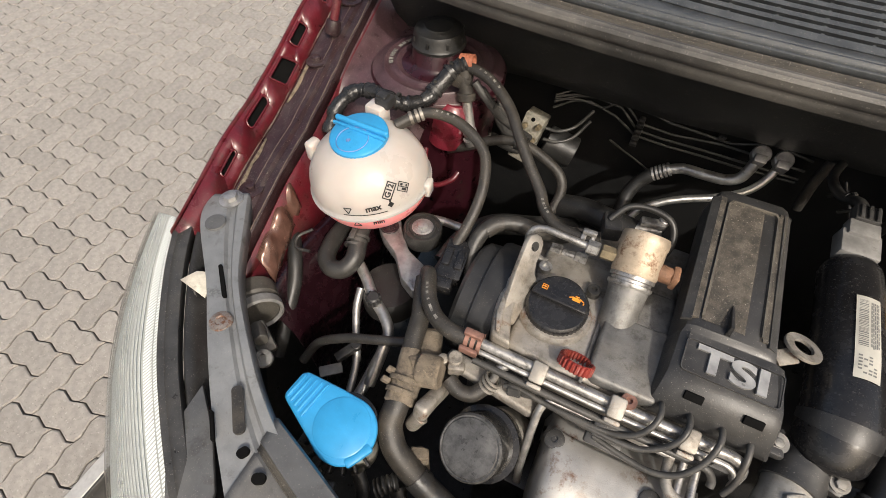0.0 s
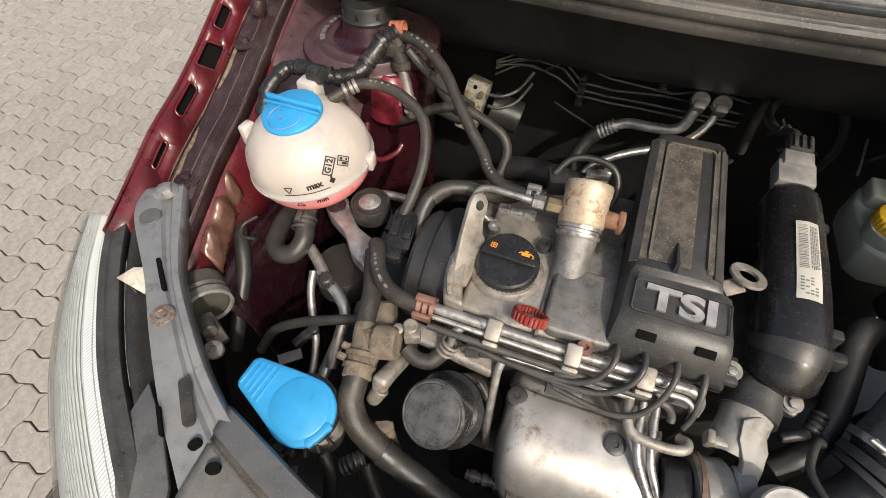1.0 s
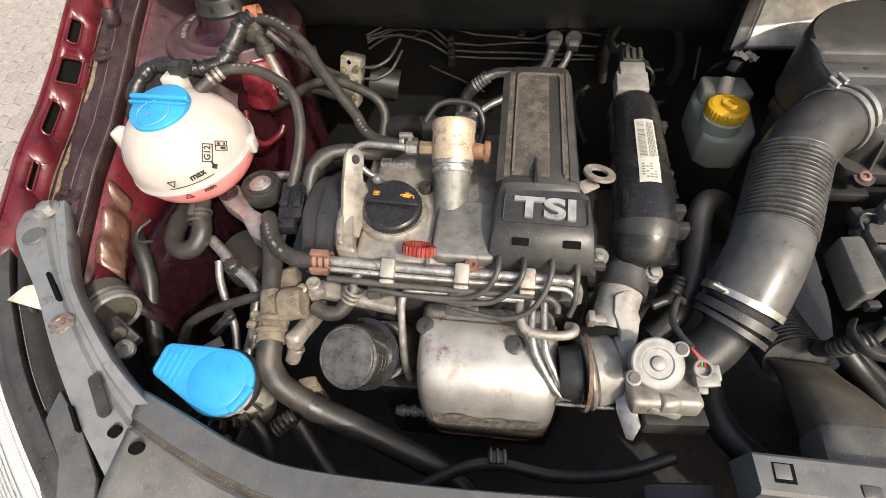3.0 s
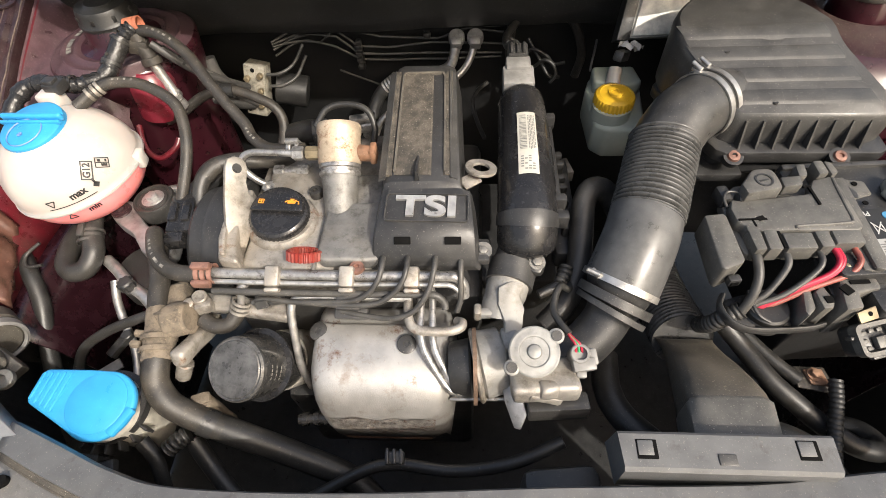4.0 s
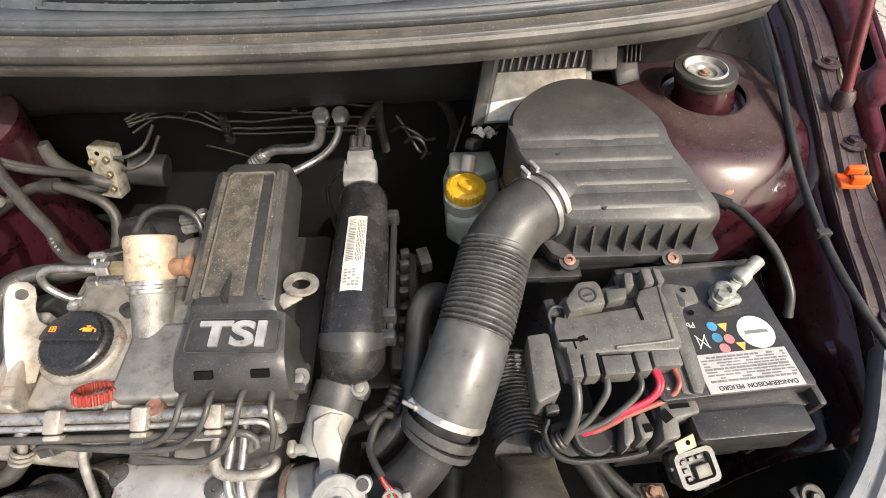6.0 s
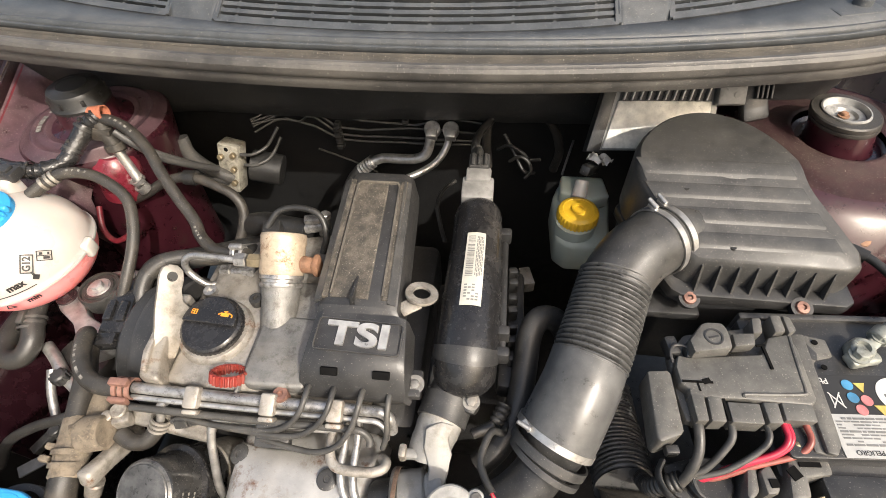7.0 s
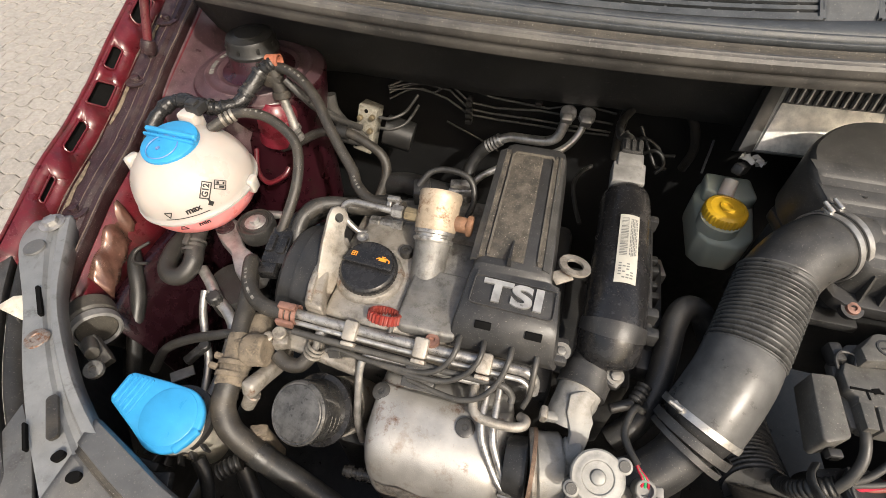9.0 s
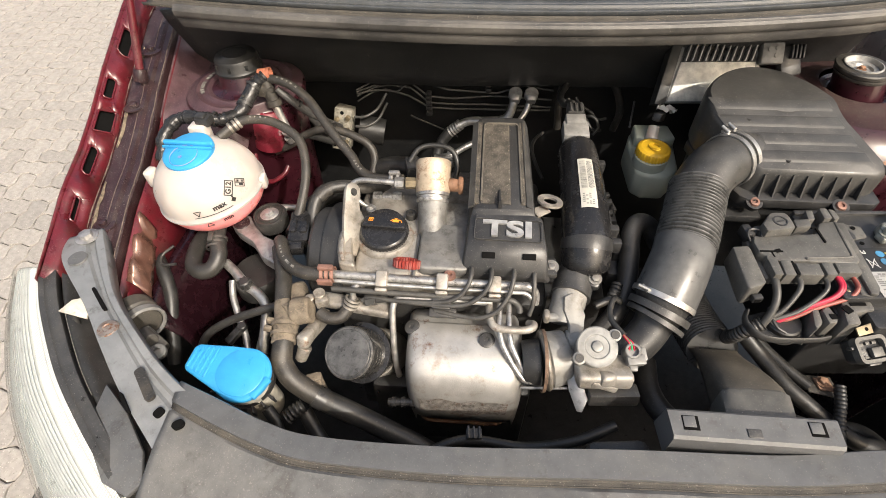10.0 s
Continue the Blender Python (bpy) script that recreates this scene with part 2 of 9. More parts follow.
DRAIN = mat("light_grey_metal", (0.46, 0.455, 0.44), 0.5, metal=0.2, bump=0.1, var=0.1, dust=0.2, dust_col=(0.40, 0.375, 0.33), grime=0.2, grime_col=(0.2, 0.19, 0.17))
JOINT = mat("dark_joint_sand", (0.055, 0.049, 0.042), 0.95, bump=0.6, var=0.3, size=20, fine=400)
TAPE_GREY = mat("weathered_cloth_tape", (0.045, 0.044, 0.043), 0.42, bump=0.4, dust=0.4, dust_col=(0.17, 0.155, 0.13))

# each paver takes a tone of its own
nt = PAVER.node_tree
info, hsv = nt.nodes.new("ShaderNodeObjectInfo"), nt.nodes.new("ShaderNodeHueSaturation")
old = nt.nodes["Principled BSDF"].inputs["Base Color"].links[0].from_socket
mr = nt.nodes.new("ShaderNodeMapRange")
mr.inputs["To Min"].default_value, mr.inputs["To Max"].default_value = 0.9, 1.08
nt.links.new(info.outputs["Random"], mr.inputs["Value"])
nt.links.new(mr.outputs["Result"], hsv.inputs["Value"])
for scale, lo, hi, tone in ((120.0, 0.655, 0.68, (0.52, 0.49, 0.44)), (170.0, 0.66, 0.69, (0.13, 0.115, 0.10))):
    pebble, cut, tint = nt.nodes.new("ShaderNodeTexNoise"), nt.nodes.new("ShaderNodeMapRange"), nt.nodes.new("ShaderNodeMix")
    pebble.inputs["Scale"].default_value, pebble.inputs["Detail"].default_value = scale, 2.0
    cut.inputs["From Min"].default_value, cut.inputs["From Max"].default_value, cut.inputs["To Max"].default_value = lo, hi, 0.8
    tint.data_type = "RGBA"
    tint.inputs["B"].default_value = (*tone, 1)
    nt.links.new(nt.nodes.new("ShaderNodeTexCoord").outputs["Object"], pebble.inputs["Vector"])
    nt.links.new(pebble.outputs["Fac"], cut.inputs["Value"])
    nt.links.new(cut.outputs["Result"], tint.inputs["Factor"])
    nt.links.new(old, tint.inputs["A"])
    old = tint.outputs["Result"]
nt.links.new(old, hsv.inputs["Color"])
nt.links.new(hsv.outputs[0], nt.nodes["Principled BSDF"].inputs["Base Color"])

GLASS = bpy.data.materials.new("clear_lamp_glass")
GLASS.use_nodes = True
gn = GLASS.node_tree
gn.nodes.remove(gn.nodes["Principled BSDF"])
clear, gloss, mixer, facing, power = (gn.nodes.new("ShaderNode" + k) for k in ("BsdfTransparent", "BsdfGlossy", "MixShader", "LayerWeight", "Math"))
clear.inputs["Color"].default_value, gloss.inputs["Roughness"].default_value = (0.97, 0.98, 0.97, 1), 0.05
power.operation, power.inputs[1].default_value = "POWER", 6.0
gn.links.new(facing.outputs["Facing"], power.inputs[0])
gn.links.new(power.outputs[0], mixer.inputs[0])
gn.links.new(clear.outputs[0], mixer.inputs[1])
gn.links.new(gloss.outputs[0], mixer.inputs[2])
gn.links.new(mixer.outputs[0], gn.nodes["Material Output"].inputs["Surface"])


# ---- shapes ----
def thing(name, label, category, base=(0, 0, 0), group="", kind=""):
    e = new(name)
    e.empty_display_size = 0.02
    e.location = base
    return tagged(e, label, category, group, kind)


def part(name, bm, material, parent=None, label="", angle=38, solid=0.0):
    me = bpy.data.meshes.new(name)
    bmesh.ops.recalc_face_normals(bm, faces=bm.faces)
    bm.to_mesh(me)
    bm.free()
    me.materials.append(material)
    me.shade_smooth()
    me.set_sharp_from_angle(angle=radians(angle))
    ob = new(name, me)
    if solid:
        md = ob.modifiers.new("thickness", "SOLIDIFY")
        md.thickness, md.offset = solid, -1
    if parent is not None:
        ob.parent = parent
        if parent.type == "EMPTY":
            ob.matrix_parent_inverse = Matrix.Translation(parent.location).inverted()
    if label:
        tagged(ob, label)
    return ob


def single(name, bm, material, label, category, group="", angle=38, solid=0.0, kind=""):
    return tagged(part(name, bm, material, None, "", angle, solid), label, category, group, kind)


def B():
    return bmesh.new()


def put(bm, tmp, m=None):
    me = bpy.data.meshes.new("tmp")
    tmp.to_mesh(me)
    tmp.free()
    if m is not None:
        me.transform(m)
    bm.from_mesh(me)
    bpy.data.meshes.remove(me)
    return bm


def along(p, d, up=(0, 0, 1)):
    """A pose at p whose z axis points along d and whose x axis is level where it can be."""
    z = Vector(d).normalized()
    u = Vector(up)
    if abs(z.dot(u)) > 0.98:
        u = Vector((0, 1, 0))
    x = u.cross(z).normalized()
    return Matrix.Translation(p) @ Matrix((x, z.cross(x), z)).transposed().to_4x4()


def box(bm, c, s, rot=(0, 0, 0), bev=0.002, seg=2, m=None):
    t = bmesh.new()
    bmesh.ops.create_cube(t, size=1.0)
    for v in t.verts:
        v.co = Vector((v.co.x * s[0], v.co.y * s[1], v.co.z * s[2]))
    if bev:
        bmesh.ops.bevel(t, geom=t.edges[:], offset=min(bev, 0.45 * min(s)), segments=seg, profile=0.5, affect="EDGES")
    mm = pose(*c, *rot)
    return put(bm, t, m @ mm if m is not None else mm)


def spin(bm, prof, m=None, seg=28):
    """A body turned round z from (radius, height) pairs."""
    t = bmesh.new()
    rings = []
    for r, h in prof:
        if r < 1e-6:
            rings.append([t.verts.new((0, 0, h))])
        else:
            rings.append([t.verts.new((r * math.cos(2 * math.pi * i / seg), r * math.sin(2 * math.pi * i / seg), h)) for i in range(seg)])
    for a, b in zip(rings, rings[1:]):
        for i in range(seg):
            j = (i + 1) % seg
            if len(a) == 1 and len(b) == 1:
                continue
            if len(a) == 1:
                t.faces.new((a[0], b[i], b[j]))
            elif len(b) == 1:
                t.faces.new((a[i], a[j], b[0]))
            else:
                t.faces.new((a[i], a[j], b[j], b[i]))
    return put(bm, t, m)


def knurl(bm, prof, m, count, depth, lo, hi):
    """A turned body whose side is ribbed between the heights lo and hi."""
    seg = count * 4
    t = bmesh.new()
    rings = []
    for r, h in prof:
        if r < 1e-6:
            rings.append([t.verts.new((0, 0, h))])
            continue
        d = depth if lo <= h <= hi else 0.0
        rings.append([t.verts.new(((r + d * (0.5 if i % 4 < 2 else -0.5)) * math.cos(2 * math.pi * i / seg), (r + d * (0.5 if i % 4 < 2 else -0.5)) * math.sin(2 * math.pi * i / seg), h)) for i in range(seg)])
    for a, b in zip(rings, rings[1:]):
        for i in range(seg):
            j = (i + 1) % seg
            if len(b) == 1:
                t.faces.new((a[i], a[j], b[0]))
            else:
                t.faces.new((a[i], a[j], b[j], b[i]))
    return put(bm, t, m)


def cyl(bm, p0, p1, r0, r1=None, seg=20, bev=0.0012):
    p0, p1 = Vector(p0), Vector(p1)
    r1 = r0 if r1 is None else r1
    L = (p1 - p0).length
    b = min(bev, 0.4 * L, 0.4 * min(r0, r1))
    return spin(bm, [(0, 0), (r0 - b, 0), (r0, b), (r1, L - b), (r1 - b, L), (0, L)], along(p0, p1 - p0), seg)


def curve(pts, n=6):
    """Catmull-Rom through the points."""
    p = [Vector(q) for q in pts]
    p = [2 * p[0] - p[1]] + p + [2 * p[-1] - p[-2]]
    out = []
    for a, b, c, d in zip(p, p[1:], p[2:], p[3:]):
        for i in range(n):
            t = i / n
            out.append(0.5 * ((2 * b) + (c - a) * t + (2 * a - 5 * b + 4 * c - d) * t * t + (3 * b - a - 3 * c + d) * t ** 3))
    return out + [p[-2]]


def tube(bm, pts, r, seg=12, n=6, rad=None, straight=False, flat=None):
    """A round tube along a smooth line. rad(s, length): the radius at s metres along it. flat: (wide, high) section."""
    c = [Vector(q) for q in pts] if straight else curve(pts, n)
    t = bmesh.new()
    s, length = [0.0], 0.0
    for a, b in zip(c, c[1:]):
        length += (b - a).length
        s.append(length)
    tan = [(c[min(i + 1, len(c) - 1)] - c[max(i - 1, 0)]).normalized() for i in range(len(c))]
    nrm = tan[0].orthogonal().normalized()
    if abs(tan[0].z) < 0.95:
        nrm = Vector((0, 0, 1))
        nrm = (nrm - tan[0] * nrm.dot(tan[0])).normalized()
    rings = []
    for i, (q, d) in enumerate(zip(c, tan)):
        nrm = (nrm - d * nrm.dot(d)).normalized()
        bi = d.cross(nrm)
        rr = rad(s[i], length) if rad else r
        fw, fh = flat or (1, 1)
        rings.append([t.verts.new(q + rr * (fh * math.cos(2 * math.pi * k / seg) * nrm + fw * math.sin(2 * math.pi * k / seg) * bi)) for k in range(seg)])
    for a, b in zip(rings, rings[1:]):
        for k in range(seg):
            t.faces.new((a[k], a[(k + 1) % seg], b[(k + 1) % seg], b[k]))
    t.faces.new(rings[0])
    t.faces.new(rings[-1])
    return put(bm, t)


def ribbed(bm, pts, r, pitch, depth, seg=24, n=60):
    """A corrugated hose."""
    return tube(bm, pts, r, seg, n, rad=lambda s, L: r - depth * (1 - abs(math.cos(math.pi * s / pitch)) ** 0.7))


def ring(bm, c, d, r, w, h, seg=32):
    """A flat band round an axis: inner radius r, wall w, height h."""
    return spin(bm, [(r, 0), (r + w, 0), (r + w, h), (r, h), (r, 0)], along(c, d), seg)


def prism(bm, poly, z0, z1, bev=0.0015, m=None, top=1.0, seg=2):
    """A polygon drawn out from z0 to z1, its upper rim bevelled; top scales the upper face."""
    t = bmesh.new()
    n = len(poly)
    cx, cy = sum(p[0] for p in poly) / n, sum(p[1] for p in poly) / n
    a = [t.verts.new((x, y, z0)) for x, y in poly]
    b = [t.verts.new((cx + (x - cx) * top, cy + (y - cy) * top, z1)) for x, y in poly]
    t.faces.new(a[::-1])
    t.faces.new(b)
    for i in range(n):
        t.faces.new((a[i], a[(i + 1) % n], b[(i + 1) % n], b[i]))
    if bev:
        bmesh.ops.recalc_face_normals(t, faces=t.faces)
        bmesh.ops.bevel(t, geom=t.edges[:], offset=bev, segments=seg, profile=0.5, affect="EDGES", clamp_overlap=True)
    return put(bm, t, m)


def sheet(bm, rows):
    """A surface through rows of points."""
    t = bmesh.new()
    g = [[t.verts.new(p) for p in r] for r in rows]
    for a, b in zip(g, g[1:]):
        for i in range(len(a) - 1):
            t.faces.new((a[i], a[i + 1], b[i + 1], b[i]))
    return put(bm, t)


def loft(bm, rings, caps=True):
    t = bmesh.new()
    g = [[t.verts.new(p) for p in r] for r in rings]
    n = len(g[0])
    for a, b in zip(g, g[1:]):
        for i in range(n):
            t.faces.new((a[i], a[(i + 1) % n], b[(i + 1) % n], b[i]))
    if caps:
        t.faces.new(g[0])
        t.faces.new(g[-1])
    return put(bm, t)


def rrect(w, h, r, n=4):
    """The outline of a rectangle with rounded corners, round the origin."""
    out = []
    for sx, sy, a0 in ((1, 1, 0), (-1, 1, 90), (-1, -1, 180), (1, -1, 270)):
        for i in range(n + 1):
            a = radians(a0 + 90 * i / n)
            out.append((sx * (w / 2 - r) + r * math.cos(a), sy * (h / 2 - r) + r * math.sin(a)))
    return out


def hexbolt(bm, p, d=(0, 0, 1), r=0.007, h=0.006, washer=1.5):
    m = along(p, d)
    spin(bm, [(0, 0), (r * washer, 0), (r * washer, 0.0015), (0, 0.0015)], m, 20)
    prism(bm, [(r * math.cos(radians(60 * i)), r * math.sin(radians(60 * i))) for i in range(6)], 0.001, h, 0.0006, m)
    return bm


def letters(name, text, size, m, material, parent, depth=0.0006, label="", bold=0.0):
    cu = bpy.data.curves.new(name, "FONT")
    cu.body, cu.size, cu.extrude, cu.align_x, cu.align_y, cu.offset = text, size, depth, "CENTER", "CENTER", bold
    ob = bpy.data.objects.new(name, cu)
    scene.collection.objects.link(ob)
    dg = bpy.context.evaluated_depsgraph_get()
    me = bpy.data.meshes.new_from_object(ob.evaluated_get(dg))
    bpy.data.objects.remove(ob)
    me.transform(m)
    bm = bmesh.new()
    bm.from_mesh(me)
    return part(name, bm, material, parent, label)


def hose(name, pts, r, material, label, category="hose", group="", seg=14, n=7, parent=None):
    """A hose, pipe or wire whose thickness wavers a little."""
    bm = B()
    w = 0.02 if r > 0.008 else 0.0
    tube(bm, pts, r, seg + 6, n + 4, rad=lambda s, L: r * (1 + w * noise.noise((s * 70, r * 900, pts[0][0] * 40))))
    if parent is not None:
        return part(name, bm, material, parent, label, 75)
    return single(name, bm, material, label, category, group, angle=75)


def rough(bm, amp, scale=90.0, cuts=2):
    """Uneven cast or dirty skin: cut the faces and push the points about."""
    bmesh.ops.subdivide_edges(bm, edges=[e for e in bm.edges if e.calc_length() > 0.006], cuts=cuts, use_grid_fill=True)
    bm.normal_update()
    for v in bm.verts:
        k = amp * (noise.noise(v.co * scale) + 0.5 * noise.noise(v.co * scale * 2.7))
        v.co += v.normal * k
    return bm


def printed(ob, pts, r, marks, up=(0, -0.35, 0.93), h=0.0030):
    """Worn print along a hose, as plain bars: marks are (start, length) in metres along it."""
    c = curve(pts, 24)
    up = Vector(up)
    for s0, length in marks:
        bm = B()
        run = 0.0
        line = []
        for a, b in zip(c, c[1:]):
            if s0 <= run <= s0 + length:
                d = (b - a).normalized()
                n = (up - d * up.dot(d)).normalized()
                line.append((a, d.cross(n), n))
            run += (b - a).length
        if len(line) > 1:
            sheet(bm, [[a + math.sqrt(max(0, r * r - w * w)) * n + (0.0004 * n) + w * e for w in (-h / 2, 0, h / 2)] for a, e, n in line])
            part("print", bm, PRINT, ob, "worn pale print")

# ---- the car's body ----
GROUND = -0.31
TOWER = mat("dusty_purple_paint", (0.066, 0.034, 0.041), 0.36, bump=0.3, var=0.3, dust=0.5, dust_col=(0.20, 0.15, 0.145), dirt=12, grime=0.35, grime_col=(0.03, 0.018, 0.02), specks=0.5)
SEAM = mat("cracked_sealant", (0.105, 0.078, 0.066), 0.8, bump=0.6, var=0.35, size=80, grime=0.4)
SAND = mat("sandy_dirt", (0.20, 0.16, 0.115), 0.95, bump=1.0, var=0.35, size=120, grime=0.7, fine=500)
RIVET = mat("stained_zinc_rivet", (0.23, 0.20, 0.18), 0.5, metal=0.5, bump=0.3, rust=0.5, dirt=60, var=0.3)
MID = 0.066          # the car's middle line in x


def flip(p):
    return (2 * MID - p[0], p[1], p[2])


def lerp(a, b, t):
    return a + (b - a) * t


def table(rows, y):
    """A smooth line of values through rows of (y, value, ...)."""
    for a, b in zip(rows, rows[1:]):
        if y <= b[0] or b is rows[-1]:
            t = max(0.0, min(1.0, (y - a[0]) / (b[0] - a[0])))
            return [lerp(u, v, t) for u, v in zip(a[1:], b[1:])]


EDGE = [(-0.105, -0.606, 0.831), (0.03, -0.624, 0.874), (0.10, -0.634, 0.886), (0.17, -0.643, 0.906), (0.25, -0.652, 0.936), (0.40, -0.668, 0.985), (0.75, -0.70, 1.05)]


def edge(y):
    return table(EDGE, y)


def fender(side, body):
    k = flip if side > 0 else (lambda p: p)
    ys = [-0.105 + i * 0.855 / 40 for i in range(41)]
    bm = B()
    rows = []
    for y in ys:
        x, z = edge(y)
        f = min(1.0, (y + 0.105) / 0.1)
        rows.append([k((x + dx * (0.3 + 0.7 * f), y, z + dz)) for dx, dz in
                     ((0.004, -0.003), (0.0, 0.0), (-0.002, -0.001), (-0.004, -0.006), (-0.007, -0.022), (-0.013, -0.055), (-0.022, -0.11), (-0.036, -0.22), (-0.058, -0.42), (-0.055, -0.62))])
    sheet(bm, rows)
    part("fender", bm, RED, body, "glossy dark red front wing panel", 60, 0.0012)
    # the upright flange with its slots, rims and a near-black sheet behind for shade
    def on_flange(y, f, lift=0.0):
        x, z = edge(y)
        return Vector(k((x + 0.004 + 0.024 * f + 0.82 * lift, y, z - 0.003 - 0.034 * f + 0.57 * lift)))

    FW = 0.0416
    holes = []
    for y0, y1, f0, f1, r, skew in ((-0.008, 0.026, 0.36, 0.52, 0.003, 0.0), (0.070, 0.118, 0.22, 0.50, 0.0055, 0.0), (0.152, 0.188, 0.16, 0.72, 0.003, 0.006), (0.210, 0.244, 0.14, 0.46, 0.004, 0.004), (0.300, 0.350, 0.20, 0.62, 0.007, 0.0)):
        holes.append([((y0 + y1) / 2 + u + skew * v / 0.01, ((f0 + f1) / 2 * FW + v) / FW) for u, v in rrect(y1 - y0, (f1 - f0) * FW, r, 3)])
    t = bmesh.new()
    fy = [lerp(-0.10, 0.70, i / 40) for i in range(41)]
    for loop in [[(y, 0.0) for y in fy] + [(y, 1.0) for y in reversed(fy)]] + holes:
        vs = [t.verts.new((y, f * FW, 0)) for y, f in loop]
        for i in range(len(vs)):
            t.edges.new((vs[i - 1], vs[i]))
    bmesh.ops.triangle_fill(t, use_beauty=True, edges=t.edges[:])
    for v in t.verts:
        v.co = on_flange(v.co.x, v.co.y / FW)
    bm = B()
    put(bm, t)
    part("flange", bm, RED, body, "red flange with dark slots", 60, 0.0015)
    for h in holes:
        bm = B()
        cy, cf = sum(p[0] for p in h) / len(h), sum(p[1] for p in h) / len(h)
        big = [(cy + (y - cy) * 1.07, cf + (f - cf) * 1.12) for y, f in h]
        tube(bm, [on_flange(y, f, 0.0004) for y, f in big + big[:2]], 0.0013, 6, 2)
        part("slot_rim", bm, RED, body)
    # no real hollow: a black sheet close behind paints the slots' shade
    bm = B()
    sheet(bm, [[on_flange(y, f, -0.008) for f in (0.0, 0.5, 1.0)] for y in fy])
    part("cavity", bm, VOID, body, "near-black sheet standing in for shade behind the slots")
    # the dusty rail inside it
    bm = B()
    rows = []
    for y in ys:
        x, z = edge(y)
        rows.append([k((x + dx, y, z - 0.037 + dz)) for dx, dz in ((0.026, 0.0), (0.030, -0.002), (0.044, -0.003), (0.047, 0.002), (0.062, 0.002), (0.066, -0.003), (0.078, -0.003), (0.081, 0.004), (0.084, 0.003), (0.087, -0.02))])
    sheet(bm, rows)
    part("rail", bm, RED_DUSTY, body, "dusty dark red inner rail", 30, 0.0015)
    for dx, dz, r in ((0.0265, -0.0362, 0.0016), (0.0815, -0.0325, 0.0014), (0.0545, -0.0348, 0.0008)):
        bm = B()
        tube(bm, [k((edge(y)[0] + dx + 0.0015 * noise.noise((y * 40, dx * 90, 0)), y, edge(y)[1] + dz)) for y in ys[2:]], r, 6, 2, rad=lambda s, L: r * (0.75 + 0.5 * noise.noise((s * 60, dx * 50, 3))))
        part("sealant_seam", bm, SEAM, body, "cracked pale sealant seam")
    for y0, y1, dx in ((-0.07, 0.075, 0.040), (0.14, 0.22, 0.039), (0.27, 0.34, 0.042)):
        bm = B()
        rows = []
        for i in range(15):
            y = lerp(y0, y1, i / 14)
            w = 0.007 * math.sin(math.pi * (0.04 + 0.92 * i / 14)) ** 0.6 * (0.8 + 0.5 * noise.noise((y * 50, dx, side)))
            x, z = edge(y)
            rows.append([k((x + dx - 0.009 + g * w, y, z - 0.0385 + h)) for g, h in ((0, 0.0), (0.2, 0.0025), (0.6, 0.003), (1.0, 0.0))])
        sheet(bm, rows)
        part("sand_deposit", bm, SAND, body, "sandy dirt in the rail")
    # the wall down into the bay
    bm = B()
    rows = []
    for y in ys:
        x, z = edge(y)
        lump = 0.012 * math.sin(18 * y) * math.sin(9 * y + 1)
        rows.append([k((x + dx + lump * w, y, zz)) for dx, zz, w in ((0.086, z - 0.05, 0), (0.092, z - 0.08, 0.2), (0.100, 0.78, 0.6), (0.108, 0.745, 1))])
    sheet(bm, rows)
    # the far side's wing gets the copy darkened for shade
    part("inner_wing", bm, RED if side < 0 else MAROON_SHADED, body, "shiny dark red inner wing", 60, 0.002)
    # lower wing, its colour carrying the shade that the engine throws there
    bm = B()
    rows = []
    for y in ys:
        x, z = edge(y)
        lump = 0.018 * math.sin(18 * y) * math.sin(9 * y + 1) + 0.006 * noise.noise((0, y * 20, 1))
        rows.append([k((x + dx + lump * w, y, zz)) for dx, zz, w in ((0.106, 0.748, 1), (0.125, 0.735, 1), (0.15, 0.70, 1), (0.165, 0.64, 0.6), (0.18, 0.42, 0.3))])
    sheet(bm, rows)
    part("lower_wing", bm, MAROON_DEEP_SHADE, body, "maroon lower wing with dents, shade put into its colour", 60, 0.002)
    for y, dx, r in ((0.215, 0.045, 0.007), (-0.001, 0.052, 0.0065), (0.33, 0.05, 0.006)):
        x, z = edge(y)
        bm = B()
        spin(bm, [(0.016, 0), (0.016, 0.002), (0.011, 0.0035), (0, 0.0035)], along(k((x + dx, y, z - 0.037)), (0, 0, 1)), 24)
        hexbolt(bm, k((x + dx, y, z - 0.034)), (0, 0, 1), r, 0.006)
        part("bolt", bm, RED_DUSTY, body)


